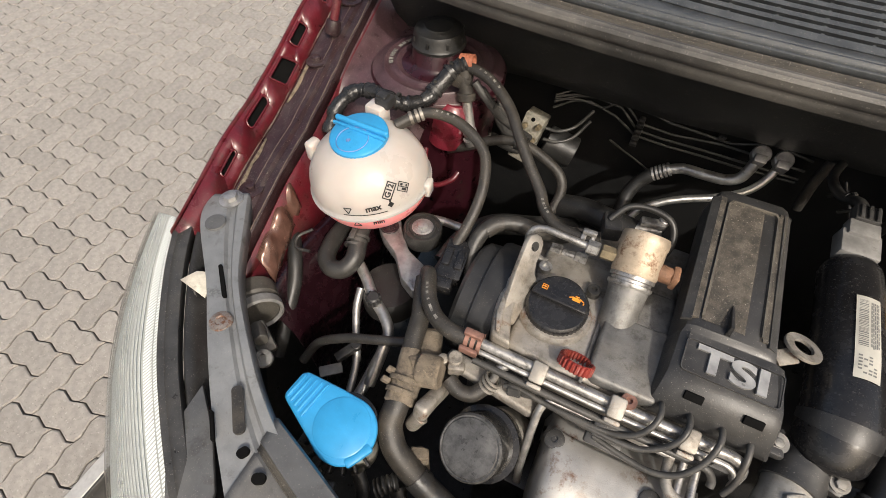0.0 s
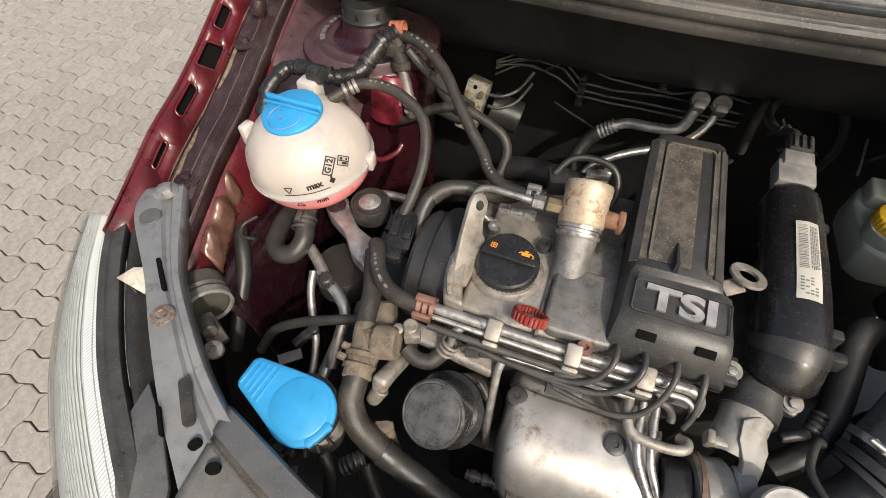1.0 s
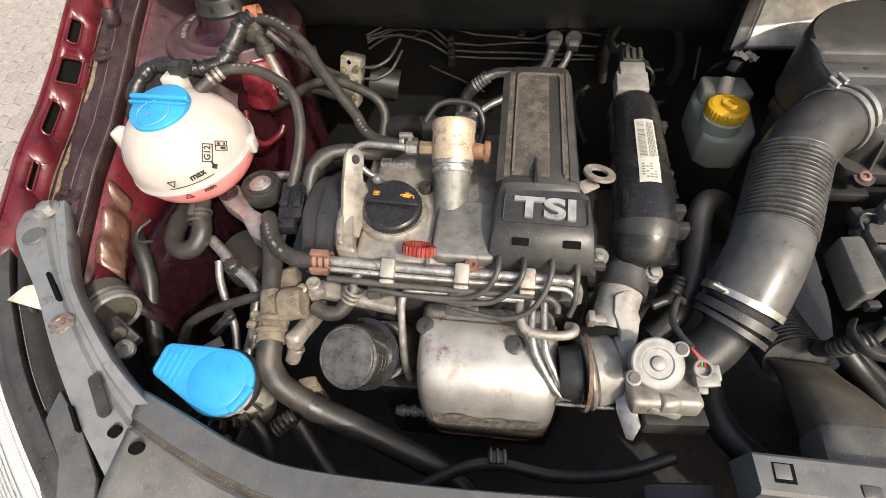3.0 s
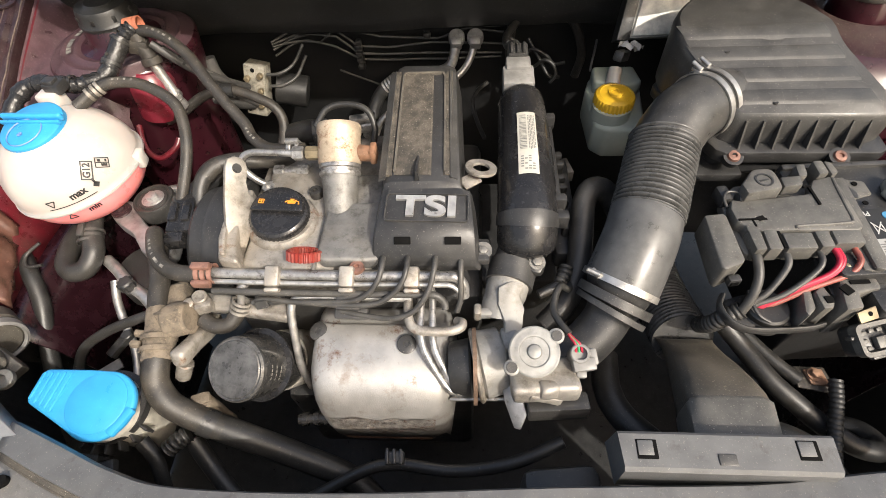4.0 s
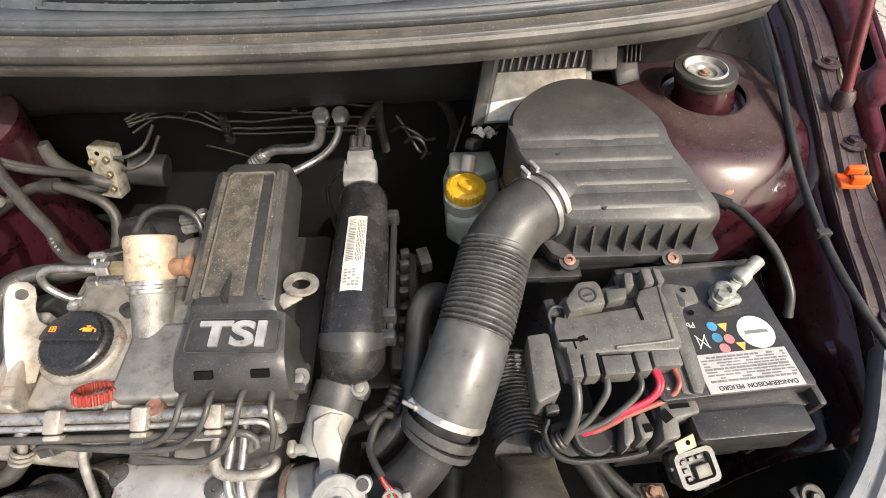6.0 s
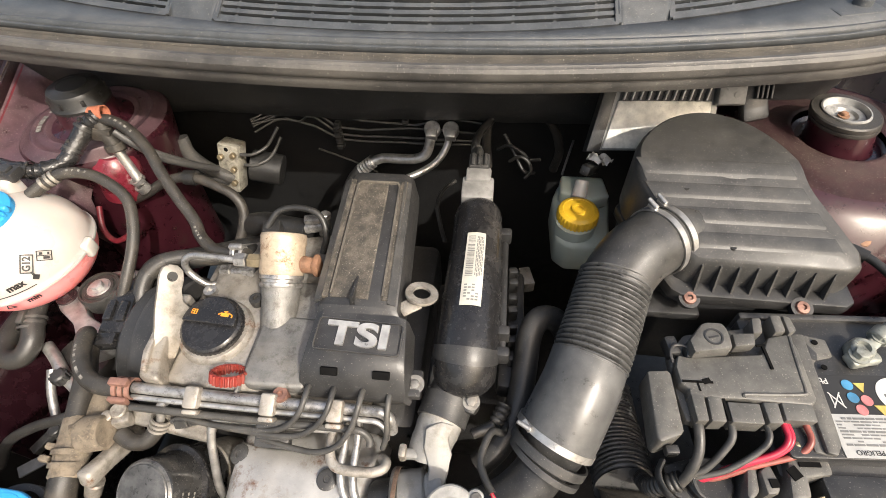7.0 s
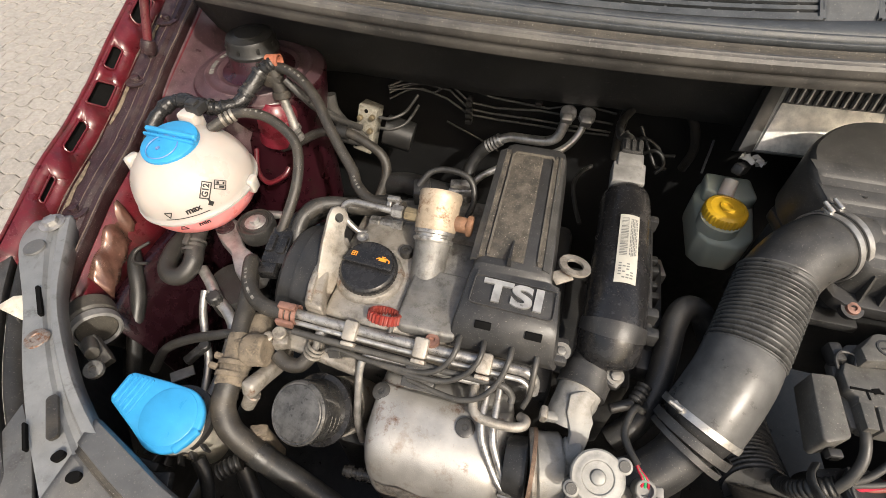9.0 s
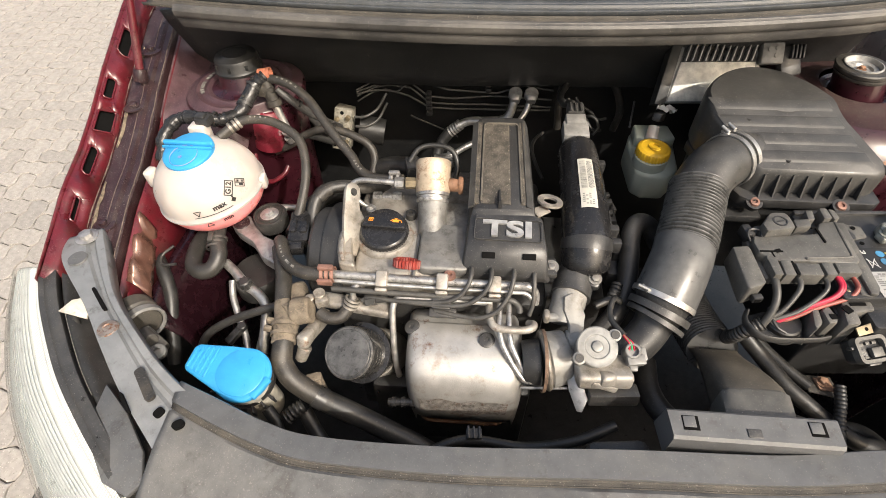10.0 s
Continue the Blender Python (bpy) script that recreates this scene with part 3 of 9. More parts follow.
def strut_tower(side, body):
    c = (-0.442, 0.300) if side < 0 else (0.574, 0.318)
    M = pose(c[0], c[1], 0)
    if side < 0:
        top = [(0.0, 0.886), (0.058, 0.886), (0.061, 0.8885), (0.064, 0.8885), (0.066, 0.886), (0.078, 0.8855), (0.080, 0.8875), (0.083, 0.8875), (0.085, 0.885), (0.094, 0.883), (0.100, 0.880)]
        flank = [(0.100, 0.880), (0.103, 0.876), (0.102, 0.867), (0.098, 0.84), (0.092, 0.80), (0.088, 0.72), (0.085, 0.6)]
    else:
        top = [(0.055, 0.886), (0.058, 0.8875), (0.061, 0.887), (0.064, 0.885), (0.100, 0.884), (0.122, 0.881)]
        flank = [(0.122, 0.881), (0.134, 0.877), (0.146, 0.868), (0.158, 0.853), (0.168, 0.838), (0.172, 0.832), (0.174, 0.80), (0.172, 0.72), (0.165, 0.6)]
    lean = M @ Matrix(((1, 0, -0.30, 0.30 * 0.93), (0, 1, 0.0, 0), (0, 0, 1, 0), (0, 0, 0, 1))) if side > 0 else M
    if side > 0:
        M = pose(c[0] + 0.011, c[1] + 0.003, 0.010)
    bm = B()
    spin(bm, top, M, 64)
    if side < 0:
        for i in range(15):
            if i in (4, 9):
                continue
            a0 = radians(118 + 6.4 * i)
            mark = B()
            sheet(mark, [[(c[0] + r * math.cos(a), c[1] + r * math.sin(a), 0.8880) for a in (a0, a0 + radians(3.6 + 1.2 * (i % 3)))] for r in (0.0685, 0.0750)])
            part("mark", mark, PRINT, body, "worn pale print")
    part("tower_top", bm, TOWER if side < 0 else TOWER_DIRT, body, "dusty purple-red tower top" if side < 0 else "dirty brown-maroon tower top", 50)
    bm = B()
    spin(bm, flank, M, 64)
    # the flank's shade is in its paint colour
    part("strut_tower", bm, MAROON_SHADED, body, "shiny maroon strut tower, darkened for shade", 60)
    bm = B()
    spin(bm, [(0.056, 0.886), (0.045, 0.889), (0.040, 0.895), (0.0375, 0.918), (0.036, 0.920), (0, 0.920)] if side < 0 else [(0.057, 0.8865), (0.0545, 0.8885), (0.052, 0.8868), (0.050, 0.8845), (0.0410, 0.8845), (0.0390, 0.889), (0.0378, 0.918), (0.036, 0.920), (0, 0.920)], lean if side > 0 else M, 40)
    part("neck", bm, MAROON_SHADED, body)
    if side < 0:
        bm = B()
        spin(bm, [(0.035, 0.913), (0.0395, 0.915), (0.0400, 0.919), (0.0375, 0.922), (0.0365, 0.934), (0.034, 0.9385), (0.022, 0.940), (0.020, 0.942), (0, 0.9425)], M, 40)
        for i in range(8):
            a = 2 * math.pi * i / 8
            box(bm, (c[0] + 0.0370 * math.cos(a), c[1] + 0.0370 * math.sin(a), 0.928), (0.003, 0.005, 0.008), (0, 0, math.degrees(a)), 0.001)
        part("strut_cap", bm, RUBBER_DARK, body, "round black rubber cap")
    else:
        t = thing("strut_mount", "round zinc strut mount disc with rubber rim", "strut mount", (c[0], c[1], 0.92))
        bm = B()
        spin(bm, [(0.031, 0.917), (0.0395, 0.9175), (0.0402, 0.920), (0.0395, 0.9225), (0.0385, 0.923), (0.0385, 0.9245), (0.0402, 0.925), (0.0402, 0.9295), (0.0385, 0.9315), (0.0285, 0.9318), (0.0275, 0.929)], lean, 48)
        part("rim", bm, RUBBER_DUSTY, t, "grey rubber rim")
        bm = B()
        spin(bm, [(0.0285, 0.930), (0.0280, 0.9335), (0.0262, 0.9340), (0.0250, 0.930), (0.0230, 0.926), (0.0215, 0.9275), (0.0150, 0.9265), (0.0120, 0.923), (0.0065, 0.9225), (0, 0.9225)], lean, 48)
        part("disc", bm, STRUT_DISC, t, "pale zinc disc")
        bm = B()
        hexbolt(bm, (c[0], c[1], 0.924), (0, 0, 1), 0.0045, 0.005)
        part("nut", bm, RUSTY, t, "rusty nut")


car = thing("car_body", "dark red car body round the engine bay", "car body", (MID, 0.2, GROUND))
for side in (-1, 1):
    fender(side, car)
    strut_tower(side, car)
# pinkish bare bracket on the inner wing
bm = B()
rows = []
for i in range(17):
    f = i / 16
    row = []
    for g in (0, 0.1, 0.3, 0.5, 0.7, 0.9, 1.0):
        dent = 0.007 * math.sin(17 * f + 2 * g) * math.sin(math.pi * g) + 0.005 * (g > 0.8) * math.sin(23 * f)
        row.append((-0.549 + 0.027 * f + 0.027 * g + 0.3 * dent, 0.038 - 0.106 * f - 0.006 * g, 0.814 - 0.030 * f - 0.030 * g * g + 0.010 * math.sin(math.pi * g) + dent))
    rows.append(row)
sheet(bm, rows)
part("wing_bracket", bm, CHAMPAGNE, car, "crinkled brown pressed metal bracket", 60, 0.002)

# dusty shelf between the rail and the tower
bm = B()
rows = []
for i in range(17):
    y = 0.175 + 0.33 * i / 16
    x, z = edge(y)
    d = 0.09 * max(0.0, 1 - (y - 0.175) / 0.035) ** 2
    rows.append([(x + 0.080, y, z - 0.040 - 0.2 * d), (x + 0.086, y, z - 0.052 - 0.5 * d), (-0.545, y, 0.872 - d), (-0.520, y, 0.874 - d), (-0.48, y, 0.872 - d), (-0.44, y, 0.868 - d), (-0.42, y, 0.84 - d)])
sheet(bm, rows)
part("tower_shelf", bm, TOWER, car, "dusty purple shelf beside the tower", 60, 0.002)

# broad shelf of the wing beside the air box
bm = B()
rows = []
for i in range(25):
    y = 0.155 + 0.37 * i / 24
    x, z = edge(y)
    x = 2 * MID - x
    d = 0.10 * max(0.0, 1 - (y - 0.155) / 0.03) ** 2
    rows.append([(x - 0.084, y, z - 0.045 - 0.3 * d), (x - 0.094, y, z - 0.060 - 0.6 * d), (lerp(x - 0.09, 0.60, 0.25), y, 0.842 - d), (lerp(x - 0.09, 0.56, 0.5), y, 0.834 - d), (0.60, y, 0.828 - d), (0.56, y, 0.822 - d), (0.52, y + 0.02, 0.80 - d)])
sheet(bm, rows)
part("wing_shelf", bm, MAROON_SHADED, car, "glossy maroon shelf of the wing", 60, 0.002)

# floor of the bay and far walls, closing it below
bm = B()
box(bm, (MID, 0.07, 0.18), (1.47, 1.04, 0.012), bev=0.003)
part("undertray", bm, DEEP, car, "black undertray")
bm = B()
box(bm, (MID, -0.36, 0.40), (0.98, 0.04, 0.62), bev=0.01)
part("radiator_panel", bm, DEEP, car, "dark radiator behind the front panel")

for k in ((lambda p: p), flip):
    bm = B()
    sheet(bm, [[k((lerp(-0.515, -0.560, f), y, z)) for f, z in ((0, 0.735), (0.3, 0.68), (0.7, 0.5), (1.0, 0.19))] for y in (-0.40, -0.25, -0.12, -0.02, 0.06, 0.14)])
    part("arch_liner", bm, DEEP, car, "black wheel arch liner", 60, 0.003)

bm = B()
sheet(bm, [[(x, -0.43 + 0.35 * (x - MID) ** 2 - (0.02 if z < 0.5 else 0.0), z) for z in (0.79, 0.70, 0.55, 0.40, 0.25, 0.05)] for x in [MID - 0.47 + 0.94 * i / 24 for i in range(25)]])
part("front_bumper", bm, RED, car, "dark red front bumper panel", 60, 0.003)

# bulkhead with its padded lining
bm = B()
rows = []
for i in range(61):
    x = -0.56 + 1.15 * i / 60
    row = []
    for j, (y, z) in enumerate(((0.50, 0.17), (0.485, 0.55), (0.478, 0.70), (0.470, 0.79), (0.445, 0.815), (0.415, 0.83), (0.40, 0.86), (0.385, 0.90), (0.365, 0.94), (0.345, 0.975), (0.33, 1.0))):
        w = 0.010 * noise.noise((x * 7, y * 9, z * 9)) + 0.004 * noise.noise((x * 22, 1, z * 22))
        row.append((x, y + (w if j > 2 else 0.2 * w) + 0.05 * max(0, x - 0.3), z))
    rows.append(row)
sheet(bm, [r[4:] for r in rows])
part("bulkhead_lining", bm, FELT, car, "black padded bulkhead lining", 60, 0.004)
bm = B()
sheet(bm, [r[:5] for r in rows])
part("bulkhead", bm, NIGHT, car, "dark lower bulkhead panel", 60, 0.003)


# ---- cowl with its grilles and seal ----
def bow(x):
    d = x - 0.04
    return (0.34 if d < 0 else 0.52) * d * d


cowl = thing("windscreen_cowl", "grey plastic windscreen cowl with slotted grilles", "windscreen cowl", (0.04, 0.3, 1.0))
X0, X1 = -0.53, 0.61
xs = [X0 + (X1 - X0) * i / 80 for i in range(81)]


def strip(profile, name, material, label, solid=0.002, a=X0, b=X1, parent=None, angle=50):
    bm = B()
    sheet(bm, [[(x, y + bow(x), z) for y, z in profile] for x in xs if a - 1e-6 <= x <= b + 1e-6])
    return part(name, bm, material, parent or cowl, label, angle, solid)


def bow_seal(x):
    d = x - 0.04
    return (0.16 if d < 0 else 0.25) * d * d + 0.9 * max(0.0, x - 0.47) ** 2


def band(profile, name, material, label="", solid=0.0, a=X0, b=X1, angle=35, mix=None):
    """A strip along the cowl that follows the seal's bow; mix 1 puts a point on the grille's bow instead."""
    bm = B()
    rows = []
    for x in xs:
        if a - 1e-6 <= x <= b + 1e-6:
            rows.append([(x, y + lerp(bow_seal(x), bow(x), (mix or [0] * len(profile))[q]), z + 0.0006 * noise.noise((x * 9, y * 50, z * 30))) for q, (y, z) in enumerate(profile)])
    sheet(bm, rows)
    return part(name, bm, material, cowl, label, angle, solid)


band([(0.2172, 1.044), (0.2180, 1.0495), (0.2195, 1.0508)], "riser", COWL, "", 0.0015)
band([(0.2195, 1.0508), (0.2225, 1.0535), (0.2235, 1.0555), (0.2252, 1.0562)], "front_ledge", COWL, "grey front ledge", 0.0015)
band([(0.2252, 1.0560), (0.2290, 1.0565), (0.2335, 1.0585)], "ledge", COWL, "", 0.0015, mix=[0, 0.5, 1])
band([(0.2005, 1.0425), (0.2020, 1.0385), (0.2090, 1.0378), (0.2165, 1.0400), (0.2175, 1.0450)], "groove", GROOVE, "dirty dark groove behind the seal", 0.0015)
strip([(0.340, 1.098), (0.41, 1.128), (0.50, 1.17)], "rear_panel", COWL, "", angle=60)
bm = B()
prof = [(0.2010, 1.0425), (0.1985, 1.0450), (0.1955, 1.0455), (0.1950, 1.0462), (0.1925, 1.0462), (0.1915, 1.0450), (0.1888, 1.0440), (0.1865, 1.0405), (0.1868, 1.0350), (0.1885, 1.0310), (0.1915, 1.0285), (0.1935, 1.0270), (0.1930, 1.0250), (0.1945, 1.0190), (0.1985, 1.0120), (0.215, 1.006), (0.30, 0.996), (0.30, 1.002), (0.22, 1.012), (0.205, 1.02), (0.203, 1.034)]
loft(bm, [[(x, y + bow_seal(x), z) for y, z in prof] for x in xs if -0.48 < x < 0.596])
part("seal", bm, SEAL, cowl, "dusty black rubber bonnet seal", 32)
# grille field: base, frame and slats
G0, G1 = (0.236, 1.0585), (0.335, 1.098)


def gpt(x, f, lift=0.0):
    return (x, lerp(G0[0], G1[0], f) + bow(x) - 0.37 * lift, lerp(G0[1], G1[1], f) + 0.93 * lift)


bm = B()
sheet(bm, [[gpt(x, f, -0.012) for f in (-0.02, 1.02)] for x in xs])
part("grille_base", bm, DEEP, cowl, "dark space under the grille")
fields = [(X0 + 0.09, -0.225), (-0.165, 0.262), (0.318, 0.50)]
lands = [(X0, X0 + 0.09), (-0.225, -0.165), (0.262, 0.318), (0.50, X1)]
for a, b in lands:
    bm = B()
    n = 8
    sheet(bm, [[gpt(lerp(a, b, i / n), f, 0.002 - 0.004 * (abs(f - 0.5) > 0.45)) for f in (-0.04, 0.0, 0.1, 0.5, 0.9, 1.0)] for i in range(n + 1)])
    part("land", bm, COWL, cowl, "", 50, 0.004)
for a, b in ((-0.225, -0.165), (0.262, 0.318)):
    bm = B()
    c = gpt((a + b) / 2, 0.42, 0.001)
    spin(bm, [(0.014, 0), (0.012, 0.006), (0.008, 0.009), (0.0075, 0.004), (0, 0.004)], along(c, (0, -0.37, 0.93)), 24)
    part("cap_boss", bm, COWL, cowl)
for a, b in fields:
    n = max(4, int((b - a) / 0.02))
    fxs = [lerp(a, b, i / n) for i in range(n + 1)]
    for k in range(11):
        f0 = 0.03 + k * 0.088
        bm = B()
        loft(bm, [[gpt(x, f0, 0.0), gpt(x, f0 + 0.05, 0.0), gpt(x, f0 + 0.045, -0.006), gpt(x, f0 + 0.005, -0.006)] for x in fxs])
        part("slat", bm, COWL, cowl)
    for k in range(n // 2):
        x = lerp(a, b, (k + 0.5) / (n // 2))
        bm = B()
        loft(bm, [[gpt(x + s, f, -0.003) for s in (-0.0015, 0.0015)] + [gpt(x + s, f, -0.008) for s in (0.0015, -0.0015)] for f in (0.02, 0.5, 0.98)])
        part("bar", bm, COWL, cowl)
    bm = B()
    for u in (a, b):
        loft(bm, [[gpt(u - 0.003, f, 0.002), gpt(u + 0.003, f, 0.002), gpt(u + 0.003, f, -0.006), gpt(u - 0.003, f, -0.006)] for f in (0.0, 0.25, 0.5, 0.75, 1.0)])
    loft(bm, [[gpt(x, f, l) for f, l in ((-0.02, 0.002), (0.02, 0.002), (0.02, -0.006), (-0.02, -0.006))] for x in fxs])
    part("grille_frame", bm, COWL, cowl)

# ---- front carrier ----
bm = B()
outer = [(-0.603, -0.035), (-0.585, -0.075), (-0.514, -0.142), (-0.464, -0.195), (-0.413, -0.249), (-0.348, -0.308)]
inner = [(-0.560, -0.012), (-0.536, -0.047), (-0.483, -0.122), (-0.418, -0.182), (-0.370, -0.220), (-0.300, -0.262)]
zs = [0.833, 0.833, 0.832, 0.831, 0.822, 0.812]
carrier = thing("front_carrier", "grey sheet metal front carrier with bolts and slots", "front carrier", (MID, -0.25, 0.75))


def wide(rows, n=8):
    return [curve(r, n) for r in rows]


def bracket(k, material, label):
    bm = B()
    lines = []
    for f, dz in ((-0.03, -0.018), (0.0, -0.001), (0.05, 0.0), (0.55, 0.0), (0.62, -0.004), (0.72, -0.004), (0.79, 0.001), (0.97, 0.001), (1.0, -0.002), (1.02, -0.02)):
        lines.append([k((lerp(o[0], i[0], f), lerp(o[1], i[1], f), z + dz)) for o, i, z in zip(outer, inner, zs)])
    c = wide(lines)
    sheet(bm, c)
    return part("bracket", bm, material, carrier, label, 35, 0.002)


bracket(lambda p: p, CARRIER_STEEL, "grey pressed bracket reaching to the wing")
bracket(lambda p: (flip(p)[0] - 0.017, p[1], p[2]), CARRIER_STEEL, "grey pressed bracket reaching to the wing")
for p, r in (((-0.573, -0.031, 0.834), 0.009), ((-0.563, -0.071, 0.834), 0.0)):
    bm = B()
    if r:
        hexbolt(bm, p, (0, 0, 1), r, 0.008, 1.7)
        part("bolt", bm, ALU, carrier, "dull zinc bolt")
    else:
        spin(bm, [(0.013, 0), (0.012, 0.002), (0, 0.0025)], along(p, (0, 0, 1)), 24)
        part("plug", bm, CARRIER, carrier)
bm = B()
spin(bm, [(0.013, 0), (0.0115, 0.0025), (0.006, 0.003), (0.005, 0.0015), (0, 0.0015)], along((-0.464, -0.174, 0.8305), (0, 0, 1)), 24)
part("rivet", bm, RIVET, carrier, "rust stained rivet")
for p, ang, L, W in (((-0.496, -0.134, 0.8345), -43, 0.046, 0.0042), ((-0.398, -0.262, 0.8265), -45, 0.030, 0.003), ((-0.3585, -0.2676, 0.8208), 60, 0.0115, 0.0085), ((-0.3311, -0.2791, 0.8208), 30, 0.0125, 0.0095)):
    bm = B()
    prism(bm, rrect(L, W, W * 0.48), -0.0035, 0.0016, 0.0, pose(*p, 0, 0, ang))
    part("slot", bm, VOID, carrier, "dark slot")
bm = B()
prism(bm, rrect(0.048, 0.0105, 0.004), -0.003, 0.0012, 0.0, pose(-0.3859, -0.2393, 0.8275, 0, 0, -47))
part("recess", bm, RUBBER_DUSTY, carrier, "dirty recessed slot")
# the far side: a bolt and a dark slot
for p, ang, L, W in (((0.513, -0.228, 0.8290), 47, 0.034, 0.006),):
    bm = B()
    prism(bm, rrect(L, W, W * 0.48), -0.0035, 0.004, 0.0, pose(*p, 0, 0, ang))
    part("slot", bm, VOID, carrier, "dark slot")
bm = B()
hexbolt(bm, (0.478, -0.2464, 0.8285), (0, 0, 1), 0.005, 0.006, 1.3)
part("bolt", bm, RUBBER_DARK, carrier, "small dark bolt")

# plastic cover over the front panel
bm = B()
line = [(-0.3526, -0.2282), (-0.30, -0.247), (-0.24, -0.268), (-0.179, -0.279), (-0.035, -0.279), (0.14, -0.270), (0.30, -0.262), (0.407, -0.250), (0.425, -0.258)]
front = [(-0.345, -0.385), (-0.295, -0.415), (-0.225, -0.432), (-0.165, -0.445), (-0.035, -0.455), (0.14, -0.455), (0.30, -0.45), (0.43, -0.44), (0.50, -0.40)]
front_cover = thing("front_cover", "dusty grey plastic cover along the front panel", "front cover", (0.0, -0.35, 0.78))


def cover_lines(prof):
    return [[(lerp(a[0], b[0], f), lerp(a[1], b[1], f), 0.8165 + dz + 0.006 * noise.noise((a[0] * 5, f * 3, 0))) for a, b in zip(line, front)] for f, dz in prof]


sheet(bm, wide(cover_lines(((-0.015, -0.010), (-0.01, -0.004), (0.0, 0.0), (0.10, 0.001), (0.155, 0.001), (0.165, -0.004))), 6))
part("inner_rim", bm, CARRIER, front_cover, "raised inner rim", 35, 0.003)
bm = B()
sheet(bm, wide(cover_lines(((0.165, -0.0035), (0.19, -0.0045), (0.22, -0.0005), (0.5, 0.0005), (0.85, -0.006), (1.0, -0.02), (1.06, -0.07))), 6))
part("panel", bm, mat("tan_dusted_panel", (0.120, 0.119, 0.116), 0.48, bump=0.15, var=0.15, dust=0.5, dust_col=(0.23, 0.216, 0.192), dirt=9, grime=0.4, specks=0.5), front_cover, "wide flat panel with tan dust", 35, 0.003)
bm = B()
sheet(bm, wide(cover_lines(((0.158, -0.0012), (0.170, -0.0030), (0.188, -0.0032), (0.196, -0.0022))), 6))
part("groove", bm, GROOVE, front_cover, "dirty rust-brown groove", 35, 0.001)
for x, y in ((0.065, -0.345), (-0.18, -0.36), (0.26, -0.34)):
    bm = B()
    spin(bm, [(0.010, 0.0), (0.0095, 0.002), (0.004, 0.003), (0, 0.003)], pose(x, y, 0.8165), 20)
    part("clip", bm, PLASTIC, front_cover, "black plastic clip")

# ---- engine ----
engine = thing("engine_block", "dirty cast engine block and valve cover", "engine", (-0.08, 0.05, 0.30))
for c, s in (((-0.07, 0.06, 0.60), (0.30, 0.26, 0.36)), ((-0.05, -0.09, 0.55), (0.24, 0.10, 0.20)), ((0.10, 0.08, 0.62), (0.16, 0.18, 0.20))):
    bm = B()
    box(bm, c, s, bev=0.012)
    part("block", bm, DEEP, engine, "dark engine block")
bm = B()
prism(bm, [(-0.205, -0.062), (-0.02, -0.066), (0.03, -0.05), (0.03, 0.17), (-0.06, 0.17), (-0.20, 0.14)], 0.74, 0.812, 0.006)
part("cylinder_head", bm, ALU_DIRTY, engine, "stained cast cylinder head")
# valve cover: stepped casting
bm = B()
prism(bm, [(-0.185, -0.060), (-0.125, -0.064), (-0.085, -0.062), (-0.03, -0.060), (-0.03, 0.10), (-0.115, 0.10), (-0.185, 0.09)], 0.80, 0.826, 0.007, seg=3)
spin(bm, [(0.041, 0), (0.040, 0.010), (0.037, 0.014), (0, 0.014)], pose(-0.149, 0.001, 0.82), 36)
part("valve_cover", rough(bm, 0.0008), ALU_DIRTY, engine, "stained cast aluminium valve cover", 40)
bm = B()
prism(bm, [(-0.098, -0.054), (-0.092, -0.060), (-0.03, -0.060), (-0.03, 0.022), (-0.092, 0.022), (-0.098, 0.016)], 0.82, 0.838, 0.007, seg=3)
prism(bm, [(-0.104, 0.02), (-0.03, 0.02), (-0.03, 0.075), (-0.104, 0.075)], 0.82, 0.832, 0.006, seg=3)
for y in (-0.045, 0.0):
    box(bm, (-0.101, y, 0.826), (0.004, 0.05, 0.008), bev=0.002)
part("pump_housing", bm, ALU_GREY, engine, "grey cast housing beside the oil cap", 40)
for p in ((-0.178, 0.052, 0.832), (-0.118, 0.044, 0.834), (-0.19, -0.052, 0.822), (-0.053, -0.066, 0.834)):
    bm = B()
    spin(bm, [(0.008, -0.012), (0.008, 0.0), (0.0075, 0.001), (0.0035, 0.001), (0.003, -0.002), (0, -0.002)], pose(*p), 18)
    part("screw", bm, STEEL if p[1] > 0.05 else RUST_LIGHT if p[0] > -0.06 else RUBBER, engine)
# timing cover at the belt end
bm = B()
loft(bm, [[(-0.229 + dx, 0.012 + r * 0.082 * math.cos(a), 0.776 + r * 0.072 * math.sin(a)) for a in [2 * math.pi * i / 36 for i in range(36)]] for dx, r in ((0.026, 0.96), (0.024, 1.0), (0.002, 1.0), (-0.004, 0.97), (-0.006, 0.90), (-0.022, 0.88), (-0.027, 0.82), (-0.027, 0.3))])
part("timing_cover", bm, PLASTIC, engine, "black rounded timing belt cover", 30)

# lifting bracket beside the oil cap
LZ = Vector((0.78, -0.34, 0.52)).normalized()
LY = Vector((0.0, 0.80, 0.60))
LY = (LY - LZ * LY.dot(LZ)).normalized()
LM = Matrix.Translation((-0.195, 0.032, 0.878)) @ Matrix((LY.cross(LZ), LY, LZ)).transposed().to_4x4()
eye = [(-0.0125, 0.004), (-0.010, 0.013), (-0.003, 0.0165), (0.005, 0.0155), (0.011, 0.010), (0.0125, 0.0), (0.011, -0.012), (0.014, -0.024), (0.021, -0.030), (0.022, -0.044), (0.010, -0.085), (-0.012, -0.085), (-0.014, -0.03)]
